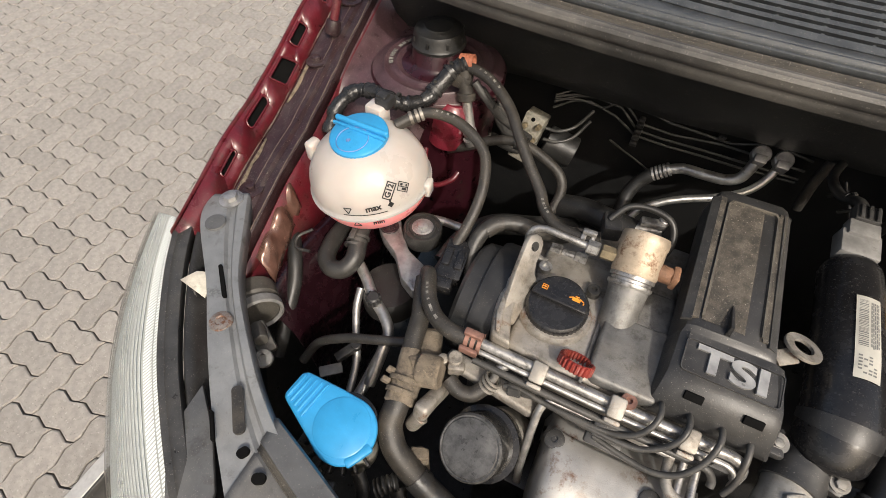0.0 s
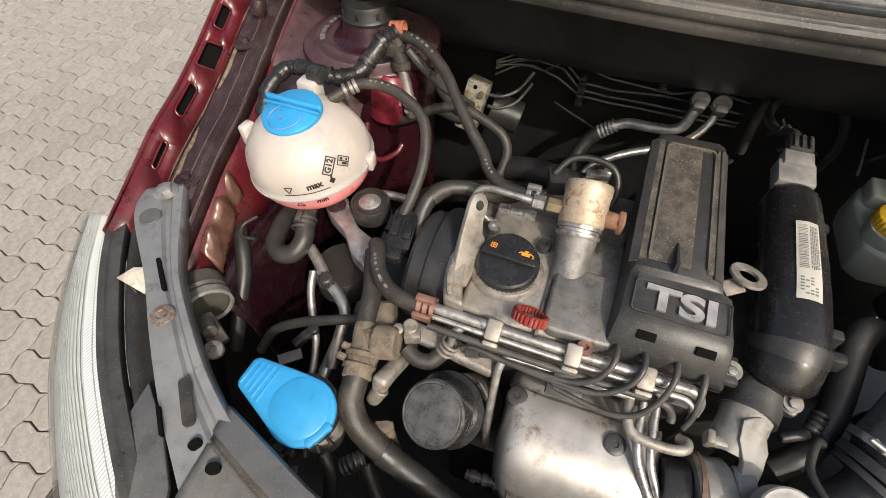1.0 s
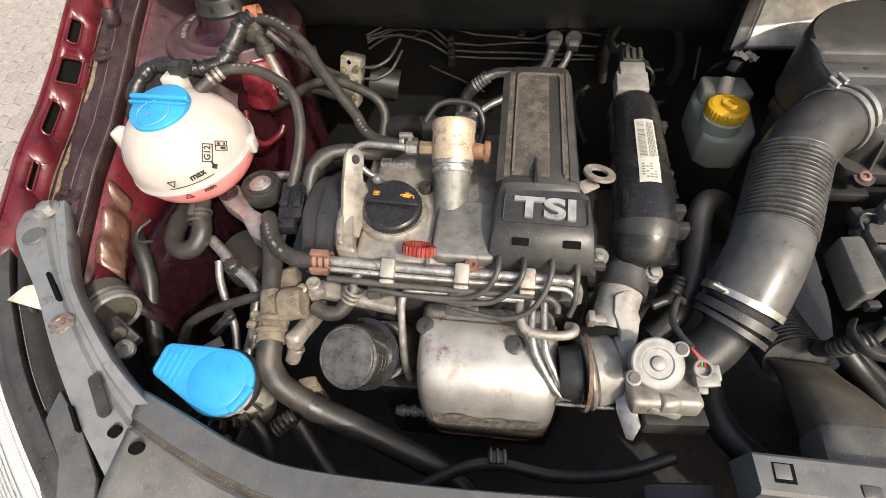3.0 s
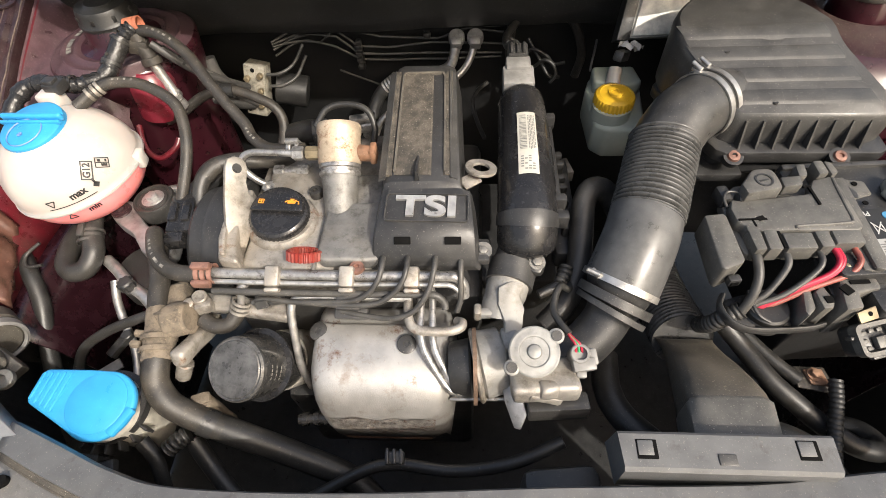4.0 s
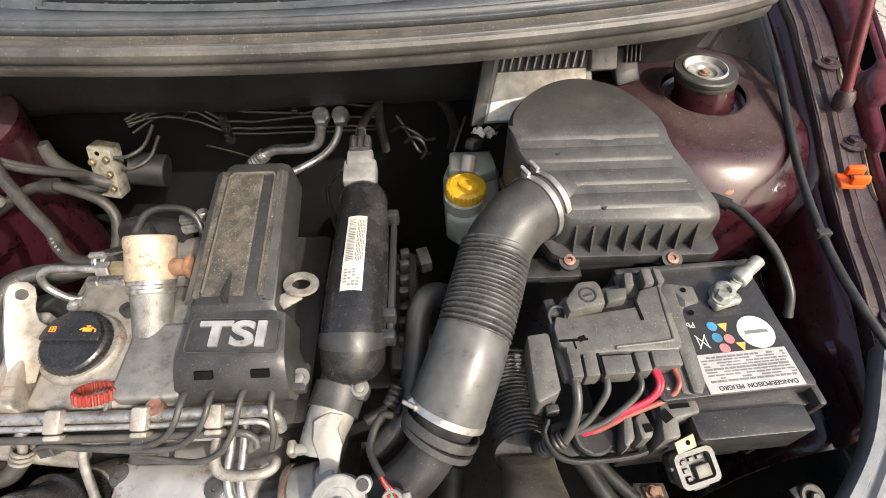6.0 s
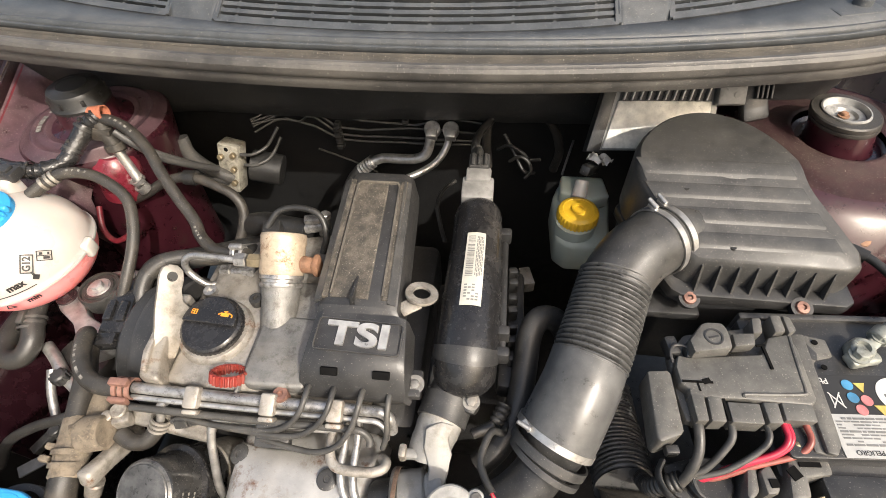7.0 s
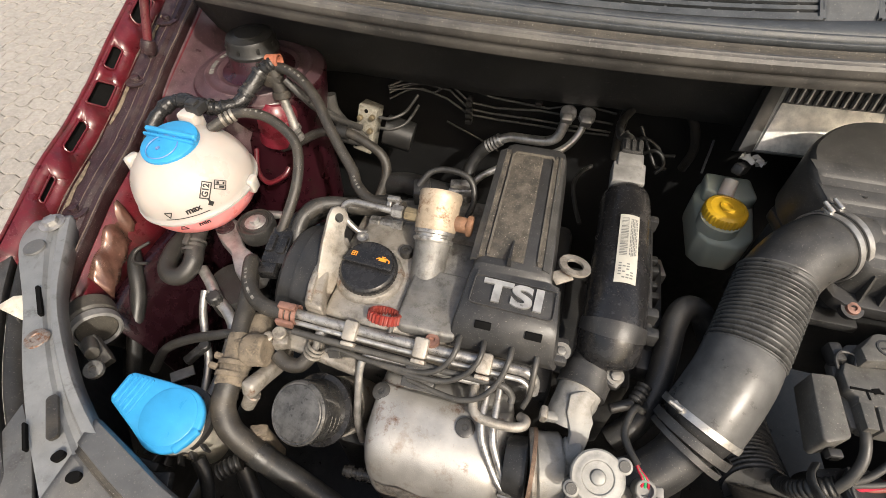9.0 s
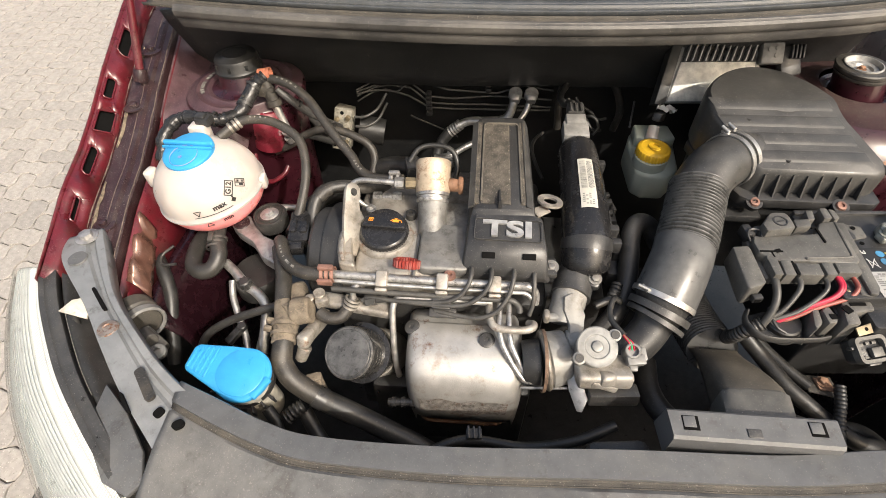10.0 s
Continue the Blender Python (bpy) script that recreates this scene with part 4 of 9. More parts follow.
hole = [(0.0055 * math.cos(a), 0.0055 * math.sin(a) + 0.003) for a in [2 * math.pi * i / 20 for i in range(20)]]
bm = B()
prism(bm, eye, -0.0032, 0.0032, 0.0014, LM)
part("lifting_eye", bm, ALU_DIRTY, engine, "stained aluminium lifting bracket with an eye", 40)
bm = B()
prism(bm, hole, -0.0036, 0.0036, 0.0, LM)
part("eye_hole", bm, DEEP, engine, "dark eye hole")
bm = B()
prism(bm, [(1.7 * x, 1.7 * (y - 0.003) + 0.003) for x, y in hole], -0.0038, 0.0034, 0.0012, LM)
part("eye_rim", bm, ALU_DIRTY, engine)
bm = B()
prism(bm, [(-0.205, 0.036), (-0.211, 0.004), (-0.207, -0.040), (-0.199, -0.066), (-0.176, -0.068), (-0.187, -0.040), (-0.1925, 0.004), (-0.186, 0.036)], 0.80, 0.846, 0.004, seg=3)
prism(bm, [(-0.2045, 0.034), (-0.2075, 0.004), (-0.2035, -0.040), (-0.196, -0.062), (-0.1905, -0.062), (-0.1965, -0.040), (-0.2005, 0.004), (-0.197, 0.034)], 0.842, 0.851, 0.002, seg=2)
part("end_casting", rough(bm, 0.0010), ALU_DIRTY, engine, "stained cast end piece", 40)

# oil filler cap
cap = thing("oil_filler", "round black oil filler cap with orange symbols", "oil filler", (-0.147, -0.003, 0.832))
CM = pose(-0.149, 0.001, 0.836, 7, 0, -3) @ Matrix.Scale(0.90, 4)
bm = B()
knurl(bm, [(0.036, 0), (0.0375, 0.001), (0.0375, 0.009), (0.0365, 0.0105), (0.034, 0.0125), (0, 0.0125)], CM, 44, 0.0006, 0.0005, 0.0095)
part("cap", bm, PLASTIC_SATIN, cap)
bm = B()
half = [(0.0335 * math.cos(a), 0.0335 * math.sin(a)) for a in [radians(-4 + 188 * i / 22) for i in range(23)]]
prism(bm, half, 0.010, 0.0195, 0.002, CM, seg=3)
part("grip", bm, PLASTIC_SATIN, cap, "raised grip")
for sx, w, h in ((-0.021, 0.0055, 0.006), (0.018, 0.011, 0.004)):
    bm = B()
    if sx < 0:
        for dx, dy, sw, sh in ((0, 0.0028, 0.0072, 0.0008), (0, -0.0028, 0.0072, 0.0008), (0.0032, 0, 0.0008, 0.006), (-0.0032, 0, 0.0008, 0.006), (0, 0, 0.0009, 0.006), (0, 0.0002, 0.0066, 0.0007)):
            box(bm, (sx + dx, 0.010 + dy, 0.0198), (sw, sh, 0.0006), bev=0, m=CM)
    else:
        for dx, dy, sw, sh, a in ((0, 0, 0.010, 0.0044, 0), (-0.0065, 0.001, 0.005, 0.0012, 30), (0.0065, 0.0015, 0.006, 0.0012, -25), (0.0, 0.0032, 0.002, 0.0022, 0), (0.0, 0.0042, 0.005, 0.001, 0), (0.0092, -0.0018, 0.0016, 0.0022, 0)):
            box(bm, (sx + dx, 0.010 + dy, 0.0198), (sw, sh, 0.0006), (0, 0, a), 0, m=CM)
    part("symbol", bm, ORANGE_INK, cap, "orange printed symbol")

# red dipstick ring
bm = B()
RM = pose(-0.111, -0.0565, 0.833, -41, 5, 0)
knurl(bm, [(0.0150, 0.0), (0.0178, 0.0006), (0.0178, 0.0100), (0.0160, 0.0112), (0.0142, 0.0102), (0.0142, 0.0008), (0.0150, 0.0)], RM, 24, 0.0018, 0.0005, 0.0108)
single("dipstick_ring", bm, RED_RING, "dark red ribbed plastic ring on the valve cover", "ring")

# high-pressure pump
pump = thing("fuel_pump", "rust-stained tan cylindrical fuel pump", "fuel pump", (-0.086, 0.045, 0.84))
PD = Vector((-0.03, 0.80, 0.60)).normalized()
P0 = Vector((-0.086, 0.047, 0.845))
PM = along(P0, PD, (1, 0, 0))
bm = B()
spin(bm, [(0.0, 0.020), (0.0235, 0.020), (0.0248, 0.022), (0.0248, 0.054), (0.0258, 0.056), (0.0258, 0.064), (0.0245, 0.067), (0.019, 0.068), (0, 0.068)], PM, 40)
part("body", bm, PUMP, pump, "tan pump body with rust spots")
bm = B()
spin(bm, [(0.0, 0.006), (0.0225, 0.006), (0.024, 0.008), (0.024, 0.011), (0.0215, 0.012), (0.0215, 0.015), (0.024, 0.016), (0.024, 0.020), (0, 0.021)], PM, 40)
part("clamp_ring", bm, STEEL, pump, "bright clamp ring")
bm = B()
spin(bm, [(0.0, -0.045), (0.020, -0.045), (0.0205, -0.005), (0.022, 0.008), (0, 0.008)], PM, 32)
part("neck", bm, ALU_GREY, pump, "grey cast neck")
bm = B()
c = P0 + PD * 0.034
cyl(bm, c + Vector((0.02, 0, 0)), c + Vector((0.043, 0, -0.002)), 0.010, 0.009)
box(bm, c + Vector((0.040, 0, -0.001)), (0.008, 0.020, 0.020), bev=0.003)
part("outlet", bm, RUSTY, pump, "rust-brown outlet")
bm = B()
c = P0 + PD * 0.034
cyl(bm, c + Vector((-0.040, 0, 0)), c + Vector((-0.022, 0, 0)), 0.0085, 0.0085, 6)
part("union", bm, BRASS, pump, "yellowed union nut")
bm = B()
cyl(bm, c + Vector((-0.056, 0, 0)), c + Vector((-0.042, 0, 0)), 0.0085, 0.0085, 6)
part("nut", bm, STEEL, pump, "bright nut")
c2 = c + Vector((-0.056, 0, 0))
hose("metal_pipe", [c2, c2 + Vector((-0.03, 0.001, 0.001)), c2 + Vector((-0.052, 0.002, 0.0)), c2 + Vector((-0.063, -0.002, -0.006)), c2 + Vector((-0.064, -0.006, -0.022)), c2 + Vector((-0.045, -0.01, -0.040)), c2 + Vector((-0.03, 0.0, -0.046))], 0.0042, STEEL, "bright bent fuel pipe beside the pump", "pipe", n=5)
bm = B()
cyl(bm, (-0.182, 0.088, 0.822), (-0.168, 0.088, 0.823), 0.0085, seg=6)
cyl(bm, (-0.168, 0.088, 0.823), (-0.150, 0.088, 0.824), 0.006)
cyl(bm, (-0.152, 0.088, 0.824), (-0.137, 0.088, 0.825), 0.0085, seg=6)
single("pipe_union", bm, STEEL, "steel union nuts on a thin fuel line", "union")

# ---- engine cover ----
cover = thing("engine_cover", "dusty black plastic engine cover with silver letters", "engine cover", (0.01, 0.08, 0.82))
secs = [(-0.060, -0.036, 0.072, 0.829, 0.820), (-0.056, -0.038, 0.074, 0.838, 0.820), (-0.048, -0.037, 0.0735, 0.850, 0.822), (-0.040, -0.036, 0.073, 0.8585, 0.825), (-0.030, -0.0345, 0.072, 0.8635, 0.828), (0.012, -0.032, 0.068, 0.8690, 0.832),
        (0.0135, -0.031, 0.060, 0.8700, 0.833), (0.018, -0.030, 0.0575, 0.8745, 0.836), (0.10, -0.030, 0.054, 0.8850, 0.845), (0.188, -0.030, 0.050, 0.8955, 0.855), (0.202, -0.028, 0.048, 0.8940, 0.856), (0.210, -0.024, 0.044, 0.8870, 0.856), (0.213, -0.02, 0.04, 0.874, 0.856)]
bm = B()
rings = []
for y, xl, xr, zt, zb in secs:
    s = min(0.010, 0.45 * (zt - zb))
    rings.append([(xl - 0.004, y, zb), (xl, y, zt - s), (xl + 0.25 * s, y, zt - 0.4 * s), (xl + s, y, zt), (xr - s, y, zt), (xr - 0.25 * s, y, zt - 0.4 * s), (xr, y, zt - s), (xr + 0.004, y, zb)])
loft(bm, rings)
part("shell", bm, PLASTIC, cover, "black plastic shell", 28)


def cz(y):
    """The cover's upper face at y."""
    return table([(s[0], s[3]) for s in secs], y)[0]


def cover_strip(pts, w, h, name, material, label=""):
    bm = B()
    for a, b in zip(pts, pts[1:]):
        d = Vector((b[0] - a[0], b[1] - a[1], 0)).normalized()
        nn = Vector((-d.y, d.x, 0)) * w / 2
        q = []
        for p in (a, b):
            for s in (-1, 1):
                q.append(Vector((p[0], p[1], 0)) + s * nn)
        loft(bm, [[(v.x, v.y, cz(v.y) + z) for v, z in ((q[0 + i], -0.002), (q[0 + i], h), (q[1 + i], h), (q[1 + i], -0.002))] for i in (0, 2)])
    return part(name, bm, material, cover, label)


DUSTY_RIM = mat("dust_grey_rim", (0.052, 0.048, 0.042), 0.65, bump=0.4, dust=0.7, dust_col=(0.185, 0.162, 0.128), dirt=26, grime=0.25)
panel = [(-0.0165, 0.030), (-0.0165, 0.178), (-0.013, 0.183), (0.031, 0.183), (0.0345, 0.178), (0.0385, 0.030)]
bm = B()
sheet(bm, [[(lerp(-0.017, 0.0385 - 0.004 * f, g), 0.026 + 0.156 * f, cz(0.026 + 0.156 * f) + 0.0012 - 0.0015 * (g > 0.72) * (g < 0.98)) for g in (0, 0.02, 0.35, 0.70, 0.74, 0.96, 1.0)] for f in [i / 12 for i in range(13)]])
part("top_panel", bm, PLASTIC_DUSTY, cover, "dust-covered recessed top panel", 30)
cover_strip(panel, 0.0024, 0.0028, "panel_rim", DUSTY_RIM)
for xa, xb in ((-0.0235, -0.0240), (0.0430, 0.0395)):
    cover_strip([(xa, 0.026), (xb, 0.186)], 0.008, 0.0014, "shoulder", PLASTIC_DUSTY, "dusty shoulder")
bm = B()
loft(bm, [[(0.0085 - w, 0.019, cz(0.02)), (0.0085 + w, 0.019, cz(0.02)), (0.0085 + w * 0.6, y1, cz(y1) + h), (0.0085 - w * 0.6, y1, cz(y1) + h)] for w, y1, h in ((0.0025, 0.021, 0.012), (0.0015, 0.052, 0.002))])
part("fin", bm, PLASTIC, cover)
for x in (-0.028, 0.047):
    bm = B()
    loft(bm, [[(x + dx * (1 if x > 0 else -1) - 0.0008 * (y - 0.02) * 40 * (x > 0), y, cz(y) + dz) for dx, dz in ((-0.003, 0.0), (-0.002, 0.0028), (0.006, -0.002), (0.006, -0.006))] for y in (0.022, 0.06, 0.12, 0.186)])
    part("side_rib", bm, PLASTIC_GREY, cover)
# letter field
TM = pose(0.0205, -0.0125, 0.8668, 7, 0, -1.5)
bm = B()
o = rrect(0.0885, 0.035, 0.004)
i_ = rrect(0.0865, 0.033, 0.0035)
t = bmesh.new()
vo = [[t.verts.new((x, y, z)) for x, y in q] for q, z in ((o, -0.001), (o, 0.0012), (i_, 0.0012), (i_, -0.001))]
for a, b in zip(vo, vo[1:]):
    for k in range(len(a)):
        t.faces.new((a[k], a[(k + 1) % len(a)], b[(k + 1) % len(a)], b[k]))
put(bm, t, TM)
part("letter_frame", bm, PLASTIC_GREY, cover)
letters("lettering", "TSI", 0.036, TM @ pose(0, 0, 0.0008) @ Matrix.Diagonal((1.38, 0.95, 1, 1)), LETTER, cover, 0.0015, "raised silver letters", 0.0013)
for x in (-0.004, 0.0485):
    bm = B()
    box(bm, (x, -0.0455, 0.8530), (0.017, 0.0080, 0.006), (46, 0, 0), 0.0006)
    part("slot", bm, VOID, cover, "dark slot")
bm = B()
hexbolt(bm, (0.080, -0.042, 0.831), (0, -0.3, 1), 0.005, 0.004, 1.9)
part("bolt", bm, ALU_GREY, cover, "dull cover bolt")
bm = B()
box(bm, (0.075, -0.04, 0.826), (0.024, 0.03, 0.010), bev=0.003)
part("lug", bm, PLASTIC, cover)
# lifting eye on a stalk
bm = B()
EM = pose(0.0775, 0.042, 0.868, -14, 8, 0)
spin(bm, [(0.0095, 0.0), (0.0175, 0.0), (0.018, 0.0015), (0.0175, 0.0035), (0.0095, 0.0035), (0.0095, 0.0)], EM, 32)
box(bm, (0.066, 0.030, 0.863), (0.022, 0.016, 0.0035), (12, 0, 35), 0.0015)
single("eye_bracket", bm, ALU_DIRTY, "dusty metal lifting eye beside the engine cover", "lifting eye")

# ---- intake pipe ----
intake = thing("intake_pipe", "satin black plastic intake pipe with a barcode label", "intake pipe", (0.13, 0.08, 0.80))
ip = [(0.129, 0.196, 0.852), (0.130, 0.18, 0.851), (0.131, 0.12, 0.847), (0.130, 0.05, 0.842), (0.129, 0.0, 0.836), (0.1285, -0.015, 0.826), (0.128, -0.026, 0.808)]
bm = B()
tube(bm, ip, 0.033, 32, 8, rad=lambda s, L: (0.0330 - 0.004 * max(0, 1 - s / 0.14)) * math.sqrt(1 - 0.72 * max(0, 1 - s / 0.020) ** 2) - 0.009 * max(0, 1 - (L - s) / 0.014) ** 2)
part("pipe", bm, PLASTIC_SATIN, intake, "", 50)
bm = B()
tube(bm, [(0.129, 0.001, 0.8365), (0.1288, -0.005, 0.8335), (0.1286, -0.009, 0.8305)], 0.0345, 32, 4)
part("collar", bm, PLASTIC, intake, "black end collar")
for y in (0.16, 0.02, -0.005):
    bm = B()
    box(bm, (0.166, y, 0.838), (0.014, 0.012, 0.02), bev=0.003)
    part("clip", bm, PLASTIC, intake)
bm = B()
box(bm, (0.166, 0.08, 0.828), (0.008, 0.15, 0.012), bev=0.003)
part("seam", bm, PLASTIC, intake)


def on_pipe(y, a, lift=0.0010):
    c = table([(-p[1], p[0], p[2]) for p in ip], -y)
    r = 0.0335 - 0.004 * max(0, 1 - (0.196 - y) / 0.14) + lift
    return (c[0] + r * math.sin(a), y, c[1] + r * math.cos(a))


bm = B()
sheet(bm, [[on_pipe(lerp(0.030, 0.126, f), lerp(-0.33, 0.33, g)) for g in [i / 8 for i in range(9)]] for f in [i / 10 for i in range(11)]])
label = part("label", bm, YELLOWED, intake, "yellowed paper label", 60)
bm = B()
y = 0.121
rnd = random.Random(2)
while y > 0.066:
    w = rnd.choice((0.0006, 0.0009, 0.0014))
    sheet(bm, [[on_pipe(yy, lerp(-0.26, -0.02, g), 0.0013) for g in (0, 0.5, 1)] for yy in (y, y - w)])
    y -= w + rnd.choice((0.0006, 0.0009, 0.0012))
part("barcode", bm, INK_GREY, label, "printed bars")
bm = B()
for k in range(5):
    a0 = 0.04 + 0.05 * k
    y = 0.120
    while y > 0.066:
        w = rnd.uniform(0.002, 0.006)
        sheet(bm, [[on_pipe(yy, a, 0.0013) for a in (a0, a0 + 0.03)] for yy in (y, y - w)])
        y -= w + 0.0012
for k in range(6):
    for j in range(4):
        if rnd.random() < 0.6:
            a0, y = -0.24 + 0.12 * j, 0.055 - 0.0035 * k
            sheet(bm, [[on_pipe(yy, a, 0.0013) for a in (a0, a0 + 0.09)] for yy in (y, y - 0.0018)])
part("print", bm, INK_GREY, label, "small unreadable print")
# sensor plug on its rear end
plug = thing("sensor_plug", "grey plastic sensor plug with a black wire", "connector", (0.127, 0.21, 0.85))
bm = B()
box(bm, (0.127, 0.205, 0.868), (0.040, 0.034, 0.022), (8, 0, 0), 0.003)
box(bm, (0.127, 0.222, 0.878), (0.032, 0.022, 0.016), (8, 0, 0), 0.003)
part("housing", bm, GREY_CONN, plug, "grey housing")
bm = B()
box(bm, (0.127, 0.240, 0.886), (0.026, 0.022, 0.014), (10, 0, 0), 0.002)
for x in (-0.008, 0, 0.008):
    box(bm, (0.127 + x, 0.238, 0.8945), (0.004, 0.018, 0.004), (10, 0, 0), 0.001)
part("plug", bm, PLASTIC_GREY, plug)
hose("sensor_wire", [(0.127, 0.246, 0.886), (0.125, 0.27, 0.880), (0.118, 0.30, 0.86), (0.12, 0.36, 0.84), (0.14, 0.42, 0.83)], 0.006, WIRE_BLACK, "black taped sensor lead", "wire")

# ---- throttle and actuator ----
throttle = thing("throttle_body", "cast aluminium throttle elbow with a rusty flange", "throttle body", (0.10, -0.11, 0.74))
bm = B()
tube(bm, [(0.1230, -0.014, 0.814), (0.1205, -0.022, 0.809), (0.115, -0.037, 0.804), (0.111, -0.052, 0.800)], 0.0225, 28, 5)
part("neck", bm, PLASTIC_GREY, throttle, "dark grey pipe neck")
bm = B()
tube(bm, [(0.1145, -0.040, 0.803), (0.110, -0.056, 0.799), (0.1075, -0.065, 0.7975)], 0.0262, 28, 4)
box(bm, (0.136, -0.050, 0.812), (0.020, 0.018, 0.018), (20, 0, -20), 0.006)
part("band", bm, PLASTIC_GREY, throttle, "dark plastic band")
bm = B()
hexbolt(bm, (0.1375, -0.0500, 0.8205), (0, -0.3, 1), 0.0055, 0.005, 1.6)
part("band_bolt", bm, ALU_GREY, throttle, "dull bolt")
bm = B()
tube(bm, [(0.1085, -0.060, 0.798), (0.1045, -0.074, 0.796), (0.099, -0.088, 0.792), (0.096, -0.100, 0.786)], 0.021, 24, 5, rad=lambda s, L: 0.0235 - 0.004 * s / L)
prism(bm, [(-0.012, 0.018), (0.004, 0.024), (0.016, 0.020), (0.010, 0.008), (0.014, -0.006), (0.008, -0.030), (-0.006, -0.060), (-0.014, -0.055), (-0.008, -0.020), (-0.014, 0.0)], -0.004, 0.004, 0.0015, pose(0.108, -0.094, 0.808, 24, 8, 8))
box(bm, (0.092, -0.100, 0.800), (0.040, 0.010, 0.010), (0, 0, 4), 0.003)
cyl(bm, (0.075, -0.143, 0.766), (0.103, -0.137, 0.768), 0.036, 0.034, 36, 0.003)
cyl(bm, (0.100, -0.128, 0.785), (0.118, -0.126, 0.788), 0.016, 0.015, 24, 0.002)
part("casting", rough(bm, 0.0010), CAST_PALE, throttle, "stained cast elbow", 40)
bm = B()
cyl(bm, (0.0705, -0.144, 0.7655), (0.0765, -0.143, 0.766), 0.0390, seg=40, bev=0.002)
box(bm, (0.074, -0.100, 0.801), (0.008, 0.014, 0.016), bev=0.003)
part("flange", bm, ALU_DIRTY, throttle, "stained cast flange")
bm = B()
cyl(bm, (0.046, -0.145, 0.760), (0.0692, -0.1442, 0.762), 0.028, 0.031, 36, 0.002)
part("outlet", bm, DEEP, throttle, "dark outlet behind the flange")
bm = B()
ring(bm, (0.0690, -0.1442, 0.7655), (1, 0.03, 0), 0.0380, 0.0020, 0.004, 40)
part("gasket", bm, mat("rust_stained_gasket", (0.15, 0.095, 0.065), 0.7, metal=0.2, bump=0.6, var=0.4, dust=0.4, dust_col=(0.25, 0.19, 0.14), dirt=60, grime=0.5), throttle, "rusty gasket edge")
bm = B()
prism(bm, [(-0.006, 0.042), (0.004, 0.044), (0.007, 0.010), (0.012, -0.018), (0.014, -0.034), (0.004, -0.048), (-0.002, -0.046), (-0.007, -0.020), (-0.006, 0.010)], -0.0016, 0.0016, 0.0007, Matrix.Translation((0.104, -0.164, 0.777)) @ Matrix(((0.88, -0.18, -0.45), (-0.06, 0.88, -0.45), (0.48, 0.44, 0.77))).to_4x4())
part("lever", bm, ALU, throttle, "bare metal lever plate")
bm = B()
cyl(bm, (0.102, -0.176, 0.757), (0.045, -0.172, 0.742), 0.0022)
part("rod", bm, STEEL, throttle, "thin steel rod")

actuator = thing("actuator", "round grey cast actuator with a dusty plastic foot", "actuator", (0.135, -0.16, 0.76))
AD = Vector((0.0, -0.36, 0.93))
AM = along((0.1265, -0.1475, 0.806), AD)
bm = B()
spin(bm, [(0.0, 0.0), (0.021, 0.0), (0.0225, 0.002), (0.0235, 0.016), (0.024, 0.0215), (0.0225, 0.0225), (0.0185, 0.0222), (0.0165, 0.0228), (0.0145, 0.0226), (0.0135, 0.0216), (0.0072, 0.0216), (0.0062, 0.0238), (0.0052, 0.0243), (0, 0.0243)], AM, 40)
for a in (215, 35):
    u = radians(a)
    spin(bm, [(0.0075, 0.012), (0.0075, 0.0215), (0.006, 0.0225), (0, 0.0225)], AM @ pose(0.0255 * math.cos(u), 0.0255 * math.sin(u), 0), 18)
part("lid", bm, mat("dull_grey_pressed_lid", (0.24, 0.24, 0.232), 0.5, metal=0.3, bump=0.2, dust=0.4, dust_col=(0.24, 0.22, 0.18), grime=0.2), actuator, "round dull pressed lid")
for a in (215, 35):
    u = radians(a)
    bm = B()
    spin(bm, [(0.0055, 0.0215), (0.005, 0.0238), (0, 0.0238)], AM @ pose(0.0258 * math.cos(u), 0.0258 * math.sin(u), 0), 14)
    part("screw", bm, DEEP, actuator)
bm = B()
box(bm, (0.138, -0.168, 0.790), (0.066, 0.040, 0.022), (-14, 0, 4), 0.006, 3)
box(bm, (0.138, -0.184, 0.789), (0.034, 0.012, 0.010), (-10, 20, 0), 0.003)
box(bm, (0.141, -0.181, 0.798), (0.020, 0.014, 0.016), (-20, 10, 10), 0.004)
part("base", rough(bm, 0.0012), ALU_DIRTY, actuator, "dusty cast base")
bm = B()
box(bm, (0.152, -0.187, 0.770), (0.060, 0.020, 0.020), (-10, 0, 4), 0.003)
part("foot", bm, DEEP, actuator, "black plastic foot")
conn = thing("wire_connector", "pale grey plug with red and green wires", "connector", (0.172, -0.158, 0.79))
KM = along((0.171, -0.146, 0.798), (0.0, -0.3, 0.95))
bm = B()
spin(bm, [(0.0, 0.0), (0.0095, 0.0), (0.0095, 0.018), (0.0085, 0.019), (0.0065, 0.019), (0.006, 0.014), (0, 0.014)], KM, 24)
box(bm, (0.004, -0.010, 0.010), (0.022, 0.012, 0.014), (0, 0, 8), 0.002, m=KM)
box(bm, (0.013, -0.002, 0.010), (0.008, 0.016, 0.010), (0, 0, 8), 0.002, m=KM)
box(bm, (0.002, -0.018, 0.006), (0.010, 0.008, 0.008), bev=0.002, m=KM)
part("housing", bm, GREY_CONN, conn)
base = Vector((0.171, -0.147, 0.815))
